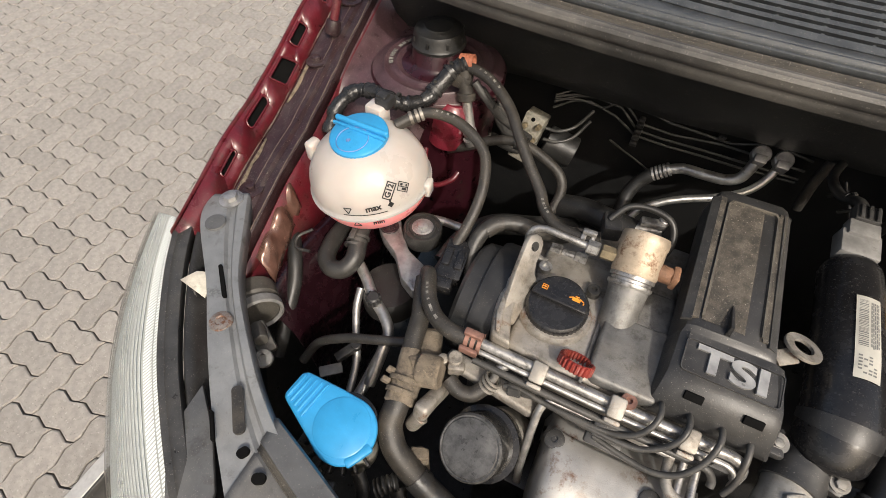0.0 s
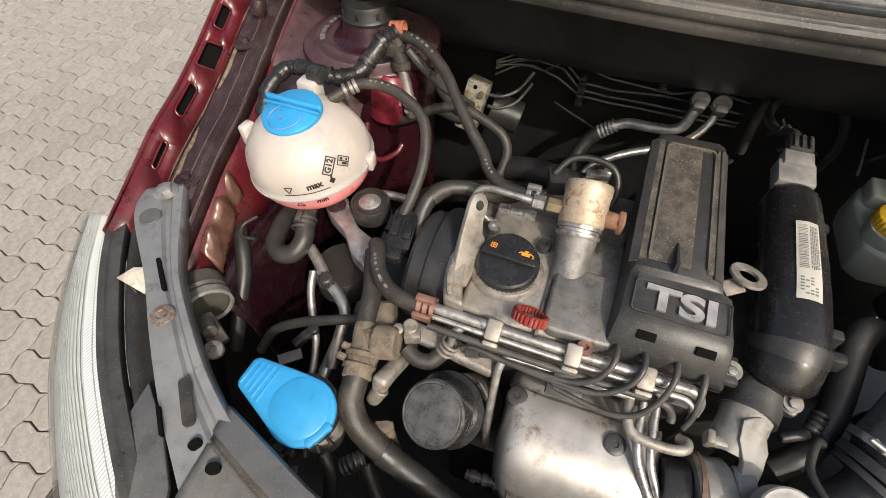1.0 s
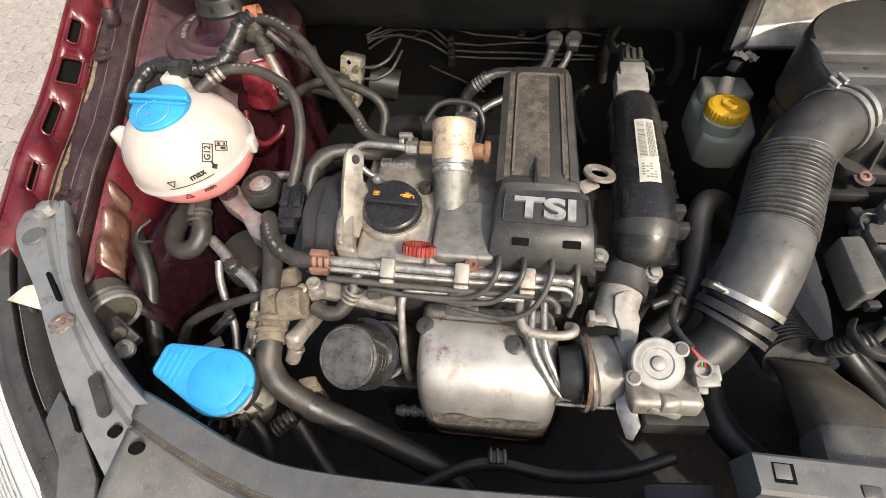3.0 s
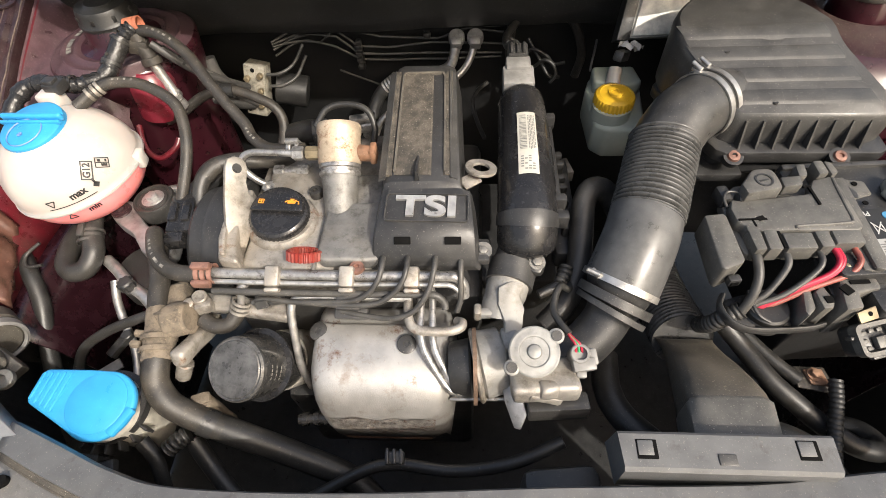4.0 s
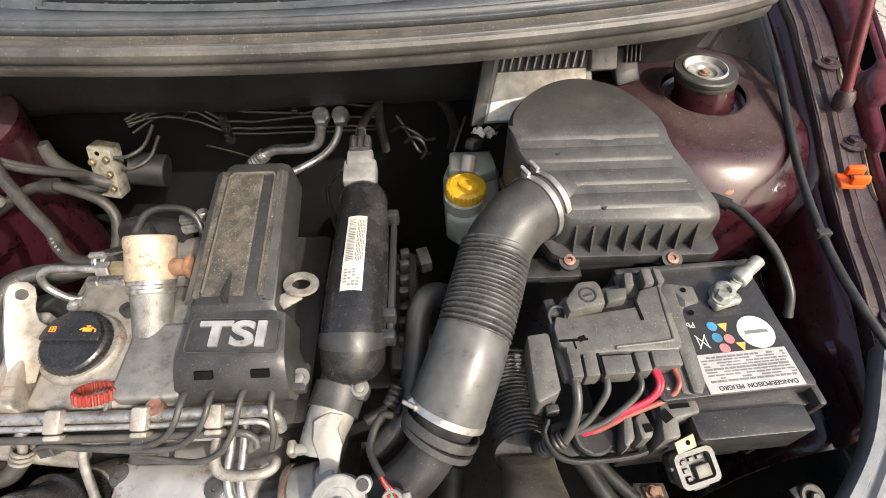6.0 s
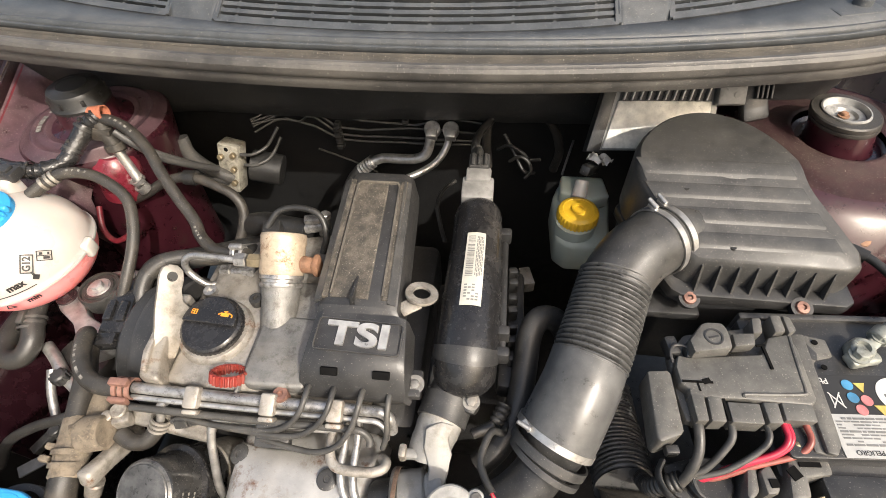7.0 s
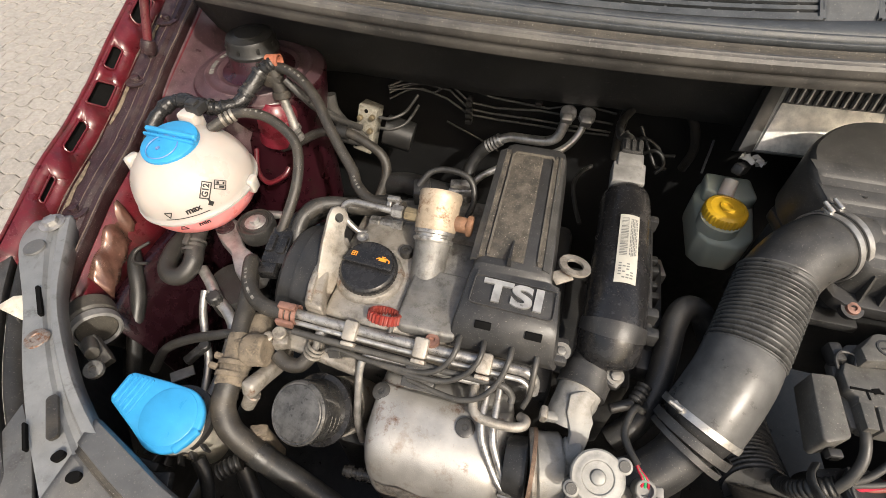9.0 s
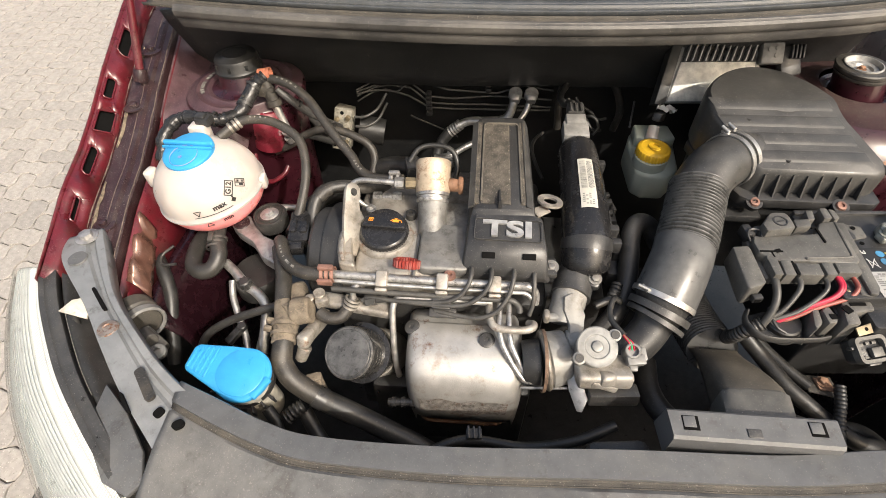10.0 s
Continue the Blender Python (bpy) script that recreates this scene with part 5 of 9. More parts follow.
for k, m in enumerate((WIRE_RED, WIRE_GREEN, WIRE_RED)):
    hose("wire", [base + Vector((0.003 * (k - 1), -0.001, -0.004)), base + Vector((0.0022 * (k - 1) - 0.002, 0.004, 0.003)), base + Vector((0.001 * (k - 1) - 0.007, 0.010, 0.004)), base + Vector((-0.011, 0.017, 0.004))], 0.0013, m, "", parent=conn, seg=8, n=5)
hose("wire_loom", [base + Vector((-0.009, 0.014, 0.004)), base + Vector((-0.018, 0.030, 0.003)), base + Vector((-0.021, 0.045, 0.002)), base + Vector((-0.012, 0.07, 0.0)), (0.172, -0.07, 0.80), (0.175, -0.04, 0.78)], 0.0036, WIRE_BLACK, "black taped wire loom", "wire")

# ---- heat shield ----
shield = thing("heat_shield", "stained bright steel heat shield over the manifold", "heat shield", (-0.03, -0.13, 0.70))
bm = B()
rows = []
prof = [(-0.066, 0.752), (-0.070, 0.760), (-0.078, 0.7655), (-0.090, 0.7670), (-0.0985, 0.7685), (-0.1010, 0.7735), (-0.104, 0.7750), (-0.122, 0.7755), (-0.140, 0.775), (-0.158, 0.7705), (-0.172, 0.7615), (-0.183, 0.7475), (-0.190, 0.729), (-0.194, 0.705), (-0.195, 0.68)]
for k, (y, z) in enumerate(prof):
    row = []
    v = k / (len(prof) - 1)
    half = 0.081 - 0.014 * max(0, v - 0.65) ** 1.4 / 0.28
    for i in range(33):
        u = -1 + i / 16
        e = abs(u) ** 8
        dip = 0.010 * math.exp(-((u - 0.05) / 0.55) ** 2) * max(0, 1 - v / 0.22)
        row.append((-0.0335 + 0.006 * v + half * math.copysign(abs(u) ** 0.9, u), y + 0.018 * e * (v > 0.3), z - 0.014 * e - 0.035 * abs(u) ** 26 - dip + 0.0012 * noise.noise((u * 3, v * 6, 3))))
    rows.append(row)
sheet(bm, rows)
part("shell", bm, SHIELD, shield, "bulged steel shell", 40, 0.0012)
bm = B()
sheet(bm, [[(x, y - 0.0014, z + 0.0012 + (0.009 * noise.noise((x * 45, k, 5)) if k == 0 else 0.0)) for x, y, z in r[4:29]] for k, r in enumerate(rows[12:14])])
part("pitted_band", rough(bm, 0.0007, 220, 1), mat("pitted_rusty_steel", (0.42, 0.39, 0.36), 0.4, metal=0.6, bump=0.8, var=0.4, size=120, dust=0.5, dust_col=(0.38, 0.31, 0.24), dirt=40, rust=0.25, grime=0.55, grime_col=(0.06, 0.045, 0.035)), shield, "dark pitted band along the lower edge", 60)
for p in ((-0.101, -0.109, 0.7705), (-0.001, -0.126, 0.7765)):
    bm = B()
    spin(bm, [(0.0105, -0.004), (0.0105, 0.0015), (0.009, 0.0025), (0.0035, 0.0025), (0.003, 0.001), (0, 0.001)], along(p, (0.0 if p[0] > -0.05 else -0.25, -0.15, 1)), 24)
    part("bolt", bm, PLASTIC_GREY, shield, "dark sunk bolt")
bm = B()
loft(bm, [[(x, y, z) for x, y in rrect(0.12, 0.05, 0.015)] for z in (0, 0.03, 0.06)])
for v in bm.verts:
    v.co += Vector((-0.03, -0.165, 0.655))
part("lower_shell", bm, RUSTY, shield, "rust-brown lower shell")

# ---- oil filter ----
filt = thing("oil_filter", "dark oil filter canister with a grimy end", "oil filter", (-0.17, -0.14, 0.73))
FD = Vector((-0.20, -0.50, 0.84)).normalized()
FM = along(Vector((-0.177, -0.162, 0.786)) - FD * 0.085, FD)
bm = B()
spin(bm, [(0.0, 0.0), (0.0335, 0.0), (0.0345, 0.004), (0.0345, 0.076), (0.0338, 0.0795), (0.0318, 0.0815), (0.030, 0.0812), (0.029, 0.0822), (0.012, 0.0835), (0, 0.0838)], FM, 48)
part("canister", bm, mat("dark_painted_canister", (0.028, 0.028, 0.028), 0.26, metal=0.1, bump=0.1, var=0.15, dust=0.16, dust_col=(0.17, 0.15, 0.12), dirt=16, coat=0.4, grime=0.35, grime_col=(0.02, 0.018, 0.016), specks=0.5), filt, "dark painted canister")
bm = B()
spin(bm, [(0.0338, 0.0800), (0.0318, 0.0822), (0.030, 0.0818), (0.029, 0.0828), (0.012, 0.0841), (0, 0.0844)], FM, 48)
part("end_dome", bm, mat("grimy_grey_end", (0.12, 0.118, 0.115), 0.32, metal=0.4, bump=0.15, var=0.3, dust=0.3, dust_col=(0.19, 0.175, 0.15), dirt=22, grime=0.75, grime_col=(0.014, 0.013, 0.012)), filt, "grimy grey domed end")
bm = B()
spin(bm, [(0.0345, 0.036), (0.0405, 0.036), (0.041, 0.038), (0.0405, 0.040), (0.0345, 0.041), (0.0345, 0.036)], FM, 56)
part("seal_ring", bm, PLASTIC_SATIN, filt, "black ring")
bm = B()
cyl(bm, FM @ Vector((0, 0, -0.06)), FM @ Vector((0, 0, 0.0)), 0.034, 0.036, 28)
part("base", bm, ALU_DIRTY, filt)
bm = B()
for k in range(3):
    z = 0.050 + 0.008 * k
    for j in range(4):
        a0 = radians(-6 + 7 * j + 3 * k)
        sheet(bm, [[FM @ Vector((0.0348 * math.cos(a), 0.0348 * math.sin(a), zz)) for a in (a0, a0 + radians(5))] for zz in (z, z + 0.0018)])
part("print", bm, PRINT, filt, "worn unreadable print")
bm = B()
box(bm, (-0.185, -0.088, 0.786), (0.11, 0.020, 0.016), (6, 3, -6), 0.005, 3)
box(bm, (-0.232, -0.122, 0.775), (0.016, 0.075, 0.020), (-25, 0, -8), 0.005, 3)
cyl(bm, (-0.245, -0.16, 0.757), (-0.236, -0.15, 0.775), 0.008, 0.009)
single("filter_bracket", rough(bm, 0.0012), ALU_DIRTY, "dirty cast aluminium bracket above the oil filter", "bracket", angle=40)

# ---- coolant tank ----
tank = thing("coolant_tank", "milky white coolant tank with pink fluid and a blue cap", "coolant tank", (-0.437, 0.09, 0.77))
TC = Vector((-0.438, 0.088, 0.837))
TILT = Matrix.Translation(TC) @ pose(0, 0, 0, 0, -6, 0)


def tank_r(h):
    """The tank's radius at height h over its seam."""
    top = 0.0795 * math.sqrt(max(0.0, 1 - (h / 0.070) ** 2)) if h > 0 else 0.0795 * math.sqrt(max(0.0, 1 - (-h / 0.064) ** 2.3))
    return top


bm = B()
hs = [-0.010 + 0.074 * i / 22 for i in range(23)]
prof = [(tank_r(h) + (0.0025 if -0.0075 < h < -0.0035 else 0.0), h) for h in hs]
spin(bm, prof + [(0, 0.0645)], TILT, 96)
for v in bm.verts:
    q = TILT.inverted() @ v.co
    w = max(0.0, min(1.0, (q.z - 0.004) / 0.02)) * max(0.0, min(1.0, (0.056 - q.z) / 0.016))
    g = 1 + 0.010 * w * math.cos(10 * math.atan2(q.y, q.x))
    v.co = TILT @ Vector((q.x * g, q.y * g, q.z))
box(bm, TC + Vector((0.081, 0.012, 0.0)), (0.010, 0.018, 0.022), (0, 0, 8), 0.003)
box(bm, TC + Vector((-0.080, -0.010, 0.018)), (0.014, 0.02, 0.030), (0, 0, -8), 0.004)
part("upper_shell", bm, TANK, tank, "milky white upper shell", 50)
bm = B()
hs = [-0.0635 + 0.0535 * i / 18 for i in range(19)]
spin(bm, [(0, -0.064)] + [(tank_r(h), h) for h in hs], TILT, 64)
part("lower_shell", bm, TANK_PINK, tank, "lower shell filled with pink coolant", 50)
bm = B()
spin(bm, [(tank_r(-0.008) + 0.001, -0.011), (tank_r(-0.006) + 0.003, -0.0095), (tank_r(-0.006) + 0.003, -0.0065), (tank_r(-0.006) + 0.0005, -0.005)], TILT, 64)
part("seam", bm, TANK, tank)
CP = TC + Vector((-0.005, -0.005, 0.0625))
CM2 = along(CP, (-0.05, -0.16, 1.0))
bm = B()
knurl(bm, [(0.034, -0.012), (0.0362, -0.010), (0.0370, 0.003), (0.0366, 0.0055), (0.0335, 0.0078), (0, 0.0085)], CM2, 48, 0.0003, -0.011, 0.0035)
blue = part("cap", bm, BLUE, tank, "bright blue screw cap", 40)
bm = B()
box(bm, (0.0, 0.010, 0.0095), (0.079, 0.007, 0.010), (0, 0, -4), 0.003, 3, m=CM2)
box(bm, (0.0, 0.0025, 0.0085), (0.079, 0.004, 0.006), (0, 0, -4), 0.002, 2, m=CM2)
part("grip_bar", bm, BLUE, blue)
bm = B()
spin(bm, [(0.0195, 0.0092), (0.020, 0.0103), (0.0205, 0.0092)], CM2 @ pose(0, -0.013, 0), 36)
for a in range(0, 180, 45):
    box(bm, (-0.004, -0.016, 0.0098), (0.006, 0.0008, 0.0008), (0, 0, a), 0, m=CM2)
part("emblem", bm, mat("faded_red_print", (0.16, 0.25, 0.50), 0.5, bump=0), blue, "faded round warning mark")
bm = B()
box(bm, TC + Vector((-0.012, 0.050, 0.060)), (0.027, 0.022, 0.028), (0, 0, -5), 0.004)
part("sensor_neck", bm, TANK, tank, "white sensor socket")
bm = B()
box(bm, TC + Vector((-0.004, 0.058, 0.076)), (0.022, 0.020, 0.014), (0, 0, -5), 0.003)
box(bm, TC + Vector((-0.006, 0.057, 0.084)), (0.015, 0.013, 0.006), (0, 0, -5), 0.002)
part("sensor_plug", bm, PLASTIC, tank, "black sensor plug")
bm = B()
cyl(bm, TC + Vector((0.020, 0.040, 0.058)), TC + Vector((0.040, 0.058, 0.068)), 0.0072, 0.0066)
part("outlet", bm, RUBBER_DUSTY, tank, "dusty rubber hose end on the outlet")
bm = B()
for s in (0.0, 0.008, 0.014):
    q = Vector((0.034, 0.053, 0.065)) + Vector((0.7, 0.6, 0.25)).normalized() * s
    ring(bm, TC + q, (0.7, 0.6, 0.25), 0.0072, 0.0016, 0.004, 24)
part("hose_clamp", bm, ALU_DIRTY, tank, "grey spring clamp")


def on_tank(az, h, lift=0.0012):
    r = tank_r(h) + lift
    a = radians(az)
    p = Vector((r * math.cos(a), r * math.sin(a), h))
    e = 0.001
    slope = (tank_r(h + e) - tank_r(h - e)) / (2 * e)
    nrm = Vector((math.cos(a), math.sin(a), -slope)).normalized()
    x = Vector((-math.sin(a), math.cos(a), 0))
    y = nrm.cross(x)
    return TILT @ Matrix.Translation(p) @ Matrix((x, y, nrm)).transposed().to_4x4()


letters("mark", "max", 0.0115, on_tank(-54, 0.0105) @ pose(0, 0, 0, 0, 0, 4), INK, tank, 0.0002, "", 0.0004)
letters("mark", "min", 0.0100, on_tank(-52, -0.0145), INK, tank, 0.0002, "", 0.0003)
letters("mark", "G12", 0.0100, on_tank(-36, 0.0265) @ pose(0, 0, 0, 0, 0, 52), INK, tank, 0.0002, "", 0.0004)
for az, h, up in ((-77, 0.008, -1), (-72, -0.0145, 1)):
    M = on_tank(az, h)
    bm = B()
    for a, b in (((-0.005, 0.004), (0.005, 0.004)), ((0.005, 0.004), (0, -0.004)), ((0, -0.004), (-0.005, 0.004))):
        d = Vector((b[0] - a[0], (b[1] - a[1]) * 1, 0))
        box(bm, ((a[0] + b[0]) / 2, -up * (a[1] + b[1]) / 2, 0), (d.length, 0.0011, 0.0004), (0, 0, math.degrees(math.atan2(-up * d.y, d.x))), 0, m=M)
    part("mark", bm, INK, tank)
bm = B()
for az in range(-80, -40, 4):
    box(bm, (0, 0, 0), (0.006, 0.0009, 0.0004), bev=0, m=on_tank(az, 0.0015))
M = on_tank(-38, 0.0135)
box(bm, (0, 0, 0), (0.0025, 0.008, 0.0004), bev=0, m=M)
box(bm, (0.0, -0.004, 0), (0.006, 0.006, 0.0004), (0, 0, 45), 0, m=M)
M = on_tank(-22, 0.0235) @ pose(0, 0, 0, 0, 0, 50)
for dx, dy, w, h in ((0, 0.007, 0.011, 0.001), (0, -0.007, 0.011, 0.001), (0.0055, 0, 0.001, 0.015), (-0.0055, 0, 0.001, 0.015), (0, 0, 0.001, 0.014), (0.0025, 0.003, 0.003, 0.003), (-0.0025, -0.002, 0.003, 0.006), (0.0025, -0.004, 0.003, 0.002)):
    box(bm, (dx, dy, 0), (w, h, 0.0004), bev=0, m=M)
M = on_tank(-36, 0.0265) @ pose(0, 0, 0, 0, 0, 52)
for dx, dy, w, h in ((0, 0.0055, 0.021, 0.0014), (0, -0.0055, 0.021, 0.0014), (0.0105, 0, 0.0014, 0.012), (-0.0105, 0, 0.0014, 0.012)):
    box(bm, (dx, dy, 0), (w, h, 0.0004), bev=0, m=M)
part("print", bm, INK, tank, "black printed level marks")

# ---- hoses and loom on the tank's side ----
TP = [(-0.413, 0.132, 0.896), (-0.402, 0.142, 0.901), (-0.385, 0.155, 0.908), (-0.352, 0.158, 0.908), (-0.322, 0.150, 0.902), (-0.297, 0.136, 0.890), (-0.285, 0.112, 0.874), (-0.281, 0.085, 0.856), (-0.284, 0.055, 0.835), (-0.292, 0.03, 0.812), (-0.30, 0.0, 0.79)]
printed(hose("coolant_hose", TP, 0.0068, RUBBER_DUSTY, "dusty grey rubber hose from the coolant tank"), TP, 0.0069, [(0.05, 0.004), (0.057, 0.003), (0.064, 0.005), (0.072, 0.004)])
FP = [(-0.378, 0.243, 0.925), (-0.355, 0.238, 0.930), (-0.325, 0.226, 0.926), (-0.293, 0.203, 0.915), (-0.268, 0.176, 0.900), (-0.243, 0.152, 0.882), (-0.218, 0.130, 0.866), (-0.205, 0.112, 0.858), (-0.182, 0.095, 0.856), (-0.152, 0.087, 0.860), (-0.132, 0.084, 0.864)]
printed(hose("coolant_hose", FP, 0.0072, RUBBER_DUSTY, "dusty grey rubber hose ending at the fuel pump"), FP, 0.0073, [(0.03, 0.004), (0.038, 0.005), (0.047, 0.004), (0.055, 0.006), (0.066, 0.004), (0.225, 0.003), (0.231, 0.004), (0.238, 0.003), (0.244, 0.004)])
hose("coolant_hose", [(-0.385, 0.220, 0.800), (-0.355, 0.222, 0.815), (-0.315, 0.226, 0.838), (-0.277, 0.228, 0.846), (-0.240, 0.222, 0.838), (-0.213, 0.214, 0.826), (-0.203, 0.203, 0.808), (-0.206, 0.185, 0.786), (-0.212, 0.17, 0.77)], 0.0070, RUBBER_DUSTY, "dusty grey rubber hose bending down behind the engine")
bm = B()
tube(bm, [(-0.285, 0.2285, 0.845), (-0.268, 0.228, 0.845)], 0.0105, 16, 2)
single("hose_sleeve", bm, RUBBER_DARK, "black sleeve on a rubber hose", "sleeve")
bm = B()
cyl(bm, (-0.152, 0.0875, 0.860), (-0.146, 0.087, 0.861), 0.0098, seg=20)
cyl(bm, (-0.142, 0.0865, 0.862), (-0.137, 0.0865, 0.862), 0.0098, seg=20)
box(bm, (-0.145, 0.087, 0.873), (0.016, 0.007, 0.006), bev=0.0015)
single("hose_clamp", bm, STEEL, "bright spring clamp on the pump hose", "clamp")
# taped loom from the orange band to the tank
loom = thing("wire_loom", "black taped wire loom with an orange band", "wire loom", (-0.41, 0.2, 0.90))
bm = B()
tube(bm, [(-0.372, 0.243, 0.934), (-0.386, 0.232, 0.925), (-0.397, 0.212, 0.910), (-0.405, 0.190, 0.900), (-0.425, 0.168, 0.900), (-0.45, 0.162, 0.905), (-0.474, 0.166, 0.905), (-0.50, 0.160, 0.90), (-0.514, 0.135, 0.885), (-0.515, 0.11, 0.86)], 0.010, 14, 7, rad=lambda s, L: 0.010 + 0.0009 * math.sin(s * 900) + 0.001 * math.sin(s * 210))
part("sleeve", bm, SHINY_TAPE, loom, "black corrugated sleeve")
bm = B()
tube(bm, [(-0.387, 0.231, 0.9255), (-0.397, 0.212, 0.911), (-0.403, 0.197, 0.904)], 0.0112, 14, 6)
part("tape", bm, SHINY_TAPE, loom, "shiny black tape")
bm = B()
for k in range(4):
    ring(bm, Vector((-0.382, 0.244, 0.933)) + Vector((0.0048 * k, 0.0005 * k, 0.0006 * k)), (1, 0.1, 0.1), 0.0090, 0.0014, 0.0045, 20)
part("band", bm, ORANGE_TAPE, loom, "orange tape band")
# tee piece below the band
bm = B()
cyl(bm, (-0.374, 0.240, 0.926), (-0.366, 0.232, 0.895), 0.0105, 0.010, 18)
cyl(bm, (-0.366, 0.232, 0.897), (-0.364, 0.229, 0.887), 0.0128, 0.0128, 18)
box(bm, (-0.374, 0.235, 0.912), (0.026, 0.018, 0.02), (0, 15, 10), 0.004)
single("hose_joint", bm, RUBBER_DUSTY, "dusty olive-grey plastic hose joint", "hose joint")
hose("metal_pipe", [(-0.365, 0.230, 0.89), (-0.356, 0.224, 0.862), (-0.349, 0.218, 0.838)], 0.0068, PIPE, "dull metal pipe below the hose joint", "pipe")
bm = B()
ring(bm, (-0.3505, 0.219, 0.842), (-0.25, -0.2, 0.9), 0.007, 0.003, 0.006)
ring(bm, (-0.347, 0.217, 0.828), (-0.25, -0.2, 0.9), 0.006, 0.0035, 0.010)
single("pipe_collar", bm, STEEL, "bright metal collar on a pipe", "collar")
hose("wire_loom", [(-0.356, 0.235, 0.915), (-0.338, 0.235, 0.895), (-0.318, 0.242, 0.868), (-0.300, 0.262, 0.840), (-0.285, 0.30, 0.80)], 0.0055, TAPE_GREY, "worn taped loom behind the hoses", "wire loom")
hose("wire_loom", [(-0.345, 0.236, 0.908), (-0.325, 0.240, 0.882), (-0.307, 0.255, 0.855), (-0.29, 0.285, 0.815)], 0.004, WIRE_GREY, "thin grey wire bundle", "wire loom")
hose("metal_pipe", [(-0.405, 0.185, 0.82), (-0.395, 0.160, 0.80), (-0.375, 0.15, 0.79), (-0.352, 0.16, 0.80), (-0.346, 0.172, 0.808)], 0.004, RED, "thin bent red line near the tower", "pipe")
bm = B()
spin(bm, [(0.0, -0.05), (0.030, -0.05), (0.031, 0.0), (0.027, 0.012), (0.016, 0.020), (0.012, 0.0195), (0, 0.018)], pose(-0.385, 0.232, 0.86, 0, 10, 0), 32)
single("wing_boss", bm, BOSS, "dusty pinkish-red domed boss of the body", "body boss")

# lower loop under the tank
hose("coolant_hose", [(-0.430, 0.050, 0.785), (-0.425, 0.026, 0.778), (-0.4165, 0.000, 0.768), (-0.424, -0.018, 0.758), (-0.442, -0.022, 0.755), (-0.459, -0.008, 0.754), (-0.466, 0.02, 0.755), (-0.468, 0.05, 0.752), (-0.47, 0.09, 0.74)], 0.0125, RUBBER, "looped black rubber hose below the tank", seg=18)
bm = B()
for k in range(3):
    ring(bm, Vector((-0.4245, 0.0265 - 0.006 * k, 0.778 - 0.0022 * k)), (0.25, -0.9, -0.35), 0.0128, 0.0016, 0.0034, 24)
box(bm, (-0.428, 0.020, 0.791), (0.008, 0.020, 0.006), (10, 0, 10), 0.0015)
single("hose_clamp", bm, WIRE_GREY, "dark spring clamp under the tank", "clamp")

# engine mount
mount = thing("engine_mount", "cast aluminium engine mount with a round rubber bush", "engine mount", (-0.36, 0.05, 0.75))
bm = B()
spin(bm, [(0.0145, 0.0), (0.0255, 0.0), (0.026, 0.004), (0.026, 0.021), (0.0245, 0.0235), (0.0225, 0.0235), (0.0215, 0.0205), (0.0185, 0.0205), (0.0175, 0.023), (0.0145, 0.023), (0.0145, 0.0)], pose(-0.348, 0.066, 0.775), 40)
part("bush", bm, RUBBER, mount, "round rubber bush")
bm = B()
spin(bm, [(0.0, 0.0), (0.0145, 0.0), (0.0145, 0.0225), (0.0, 0.0225)], pose(-0.348, 0.066, 0.775), 28)
hexbolt(bm, (-0.348, 0.066, 0.7975), (0, 0, 1), 0.0075, 0.007, 1.6)
part("bolt", bm, ALU, mount, "zinc bolt")
bm = B()
prism(bm, [(-0.410, 0.070), (-0.402, 0.078), (-0.385, 0.074), (-0.372, 0.055), (-0.352, 0.034), (-0.325, 0.022), (-0.302, 0.010), (-0.300, -0.012), (-0.318, -0.022), (-0.340, -0.010), (-0.365, 0.020), (-0.395, 0.038), (-0.412, 0.055)], 0.762, 0.784, 0.004)
part("arm", bm, ALU, mount, "bare cast arm")
for p in ((-0.394, 0.056, 0.784), (-0.312, -0.006, 0.784)):
    bm = B()
    spin(bm, [(0.013, 0.0), (0.0125, 0.003), (0.0, 0.003)], pose(*p), 24)
    hexbolt(bm, (p[0], p[1], p[2] + 0.003), (0, 0, 1), 0.007, 0.006, 1.4)
    part("bolt", bm, RED_DUSTY if p[0] < -0.35 else STEEL, mount)
bm = B()
spin(bm, [(0.0, 0), (0.040, 0), (0.040, 0.03), (0.036, 0.036), (0, 0.036)], pose(-0.365, 0.0, 0.70), 32)
single("mount_bellow", bm, RUBBER_DARK, "round black rubber boot below the mount", "rubber boot")

# silver refrigerant pipes in the corner
hose("metal_pipe", [(-0.415, 0.005, 0.745), (-0.395, -0.010, 0.742), (-0.372, -0.030, 0.738), (-0.348, -0.045, 0.735), (-0.332, -0.062, 0.728), (-0.330, -0.085, 0.715), (-0.33, -0.12, 0.69)], 0.0075, PIPE, "dull silver refrigerant pipe below the tank", "pipe", "refrigerant pipes")
hose("metal_pipe", [(-0.398, -0.022, 0.735), (-0.392, -0.045, 0.722), (-0.376, -0.075, 0.705), (-0.362, -0.10, 0.69), (-0.352, -0.14, 0.67)], 0.0052, PIPE, "thin dull silver refrigerant pipe", "pipe", "refrigerant pipes")
hose("metal_pipe", [(-0.335, -0.08, 0.70), (-0.338, -0.13, 0.68), (-0.345, -0.18, 0.66)], 0.0075, PIPE, "dull silver pipe beside the washer filler", "pipe", "refrigerant pipes")
bm = B()
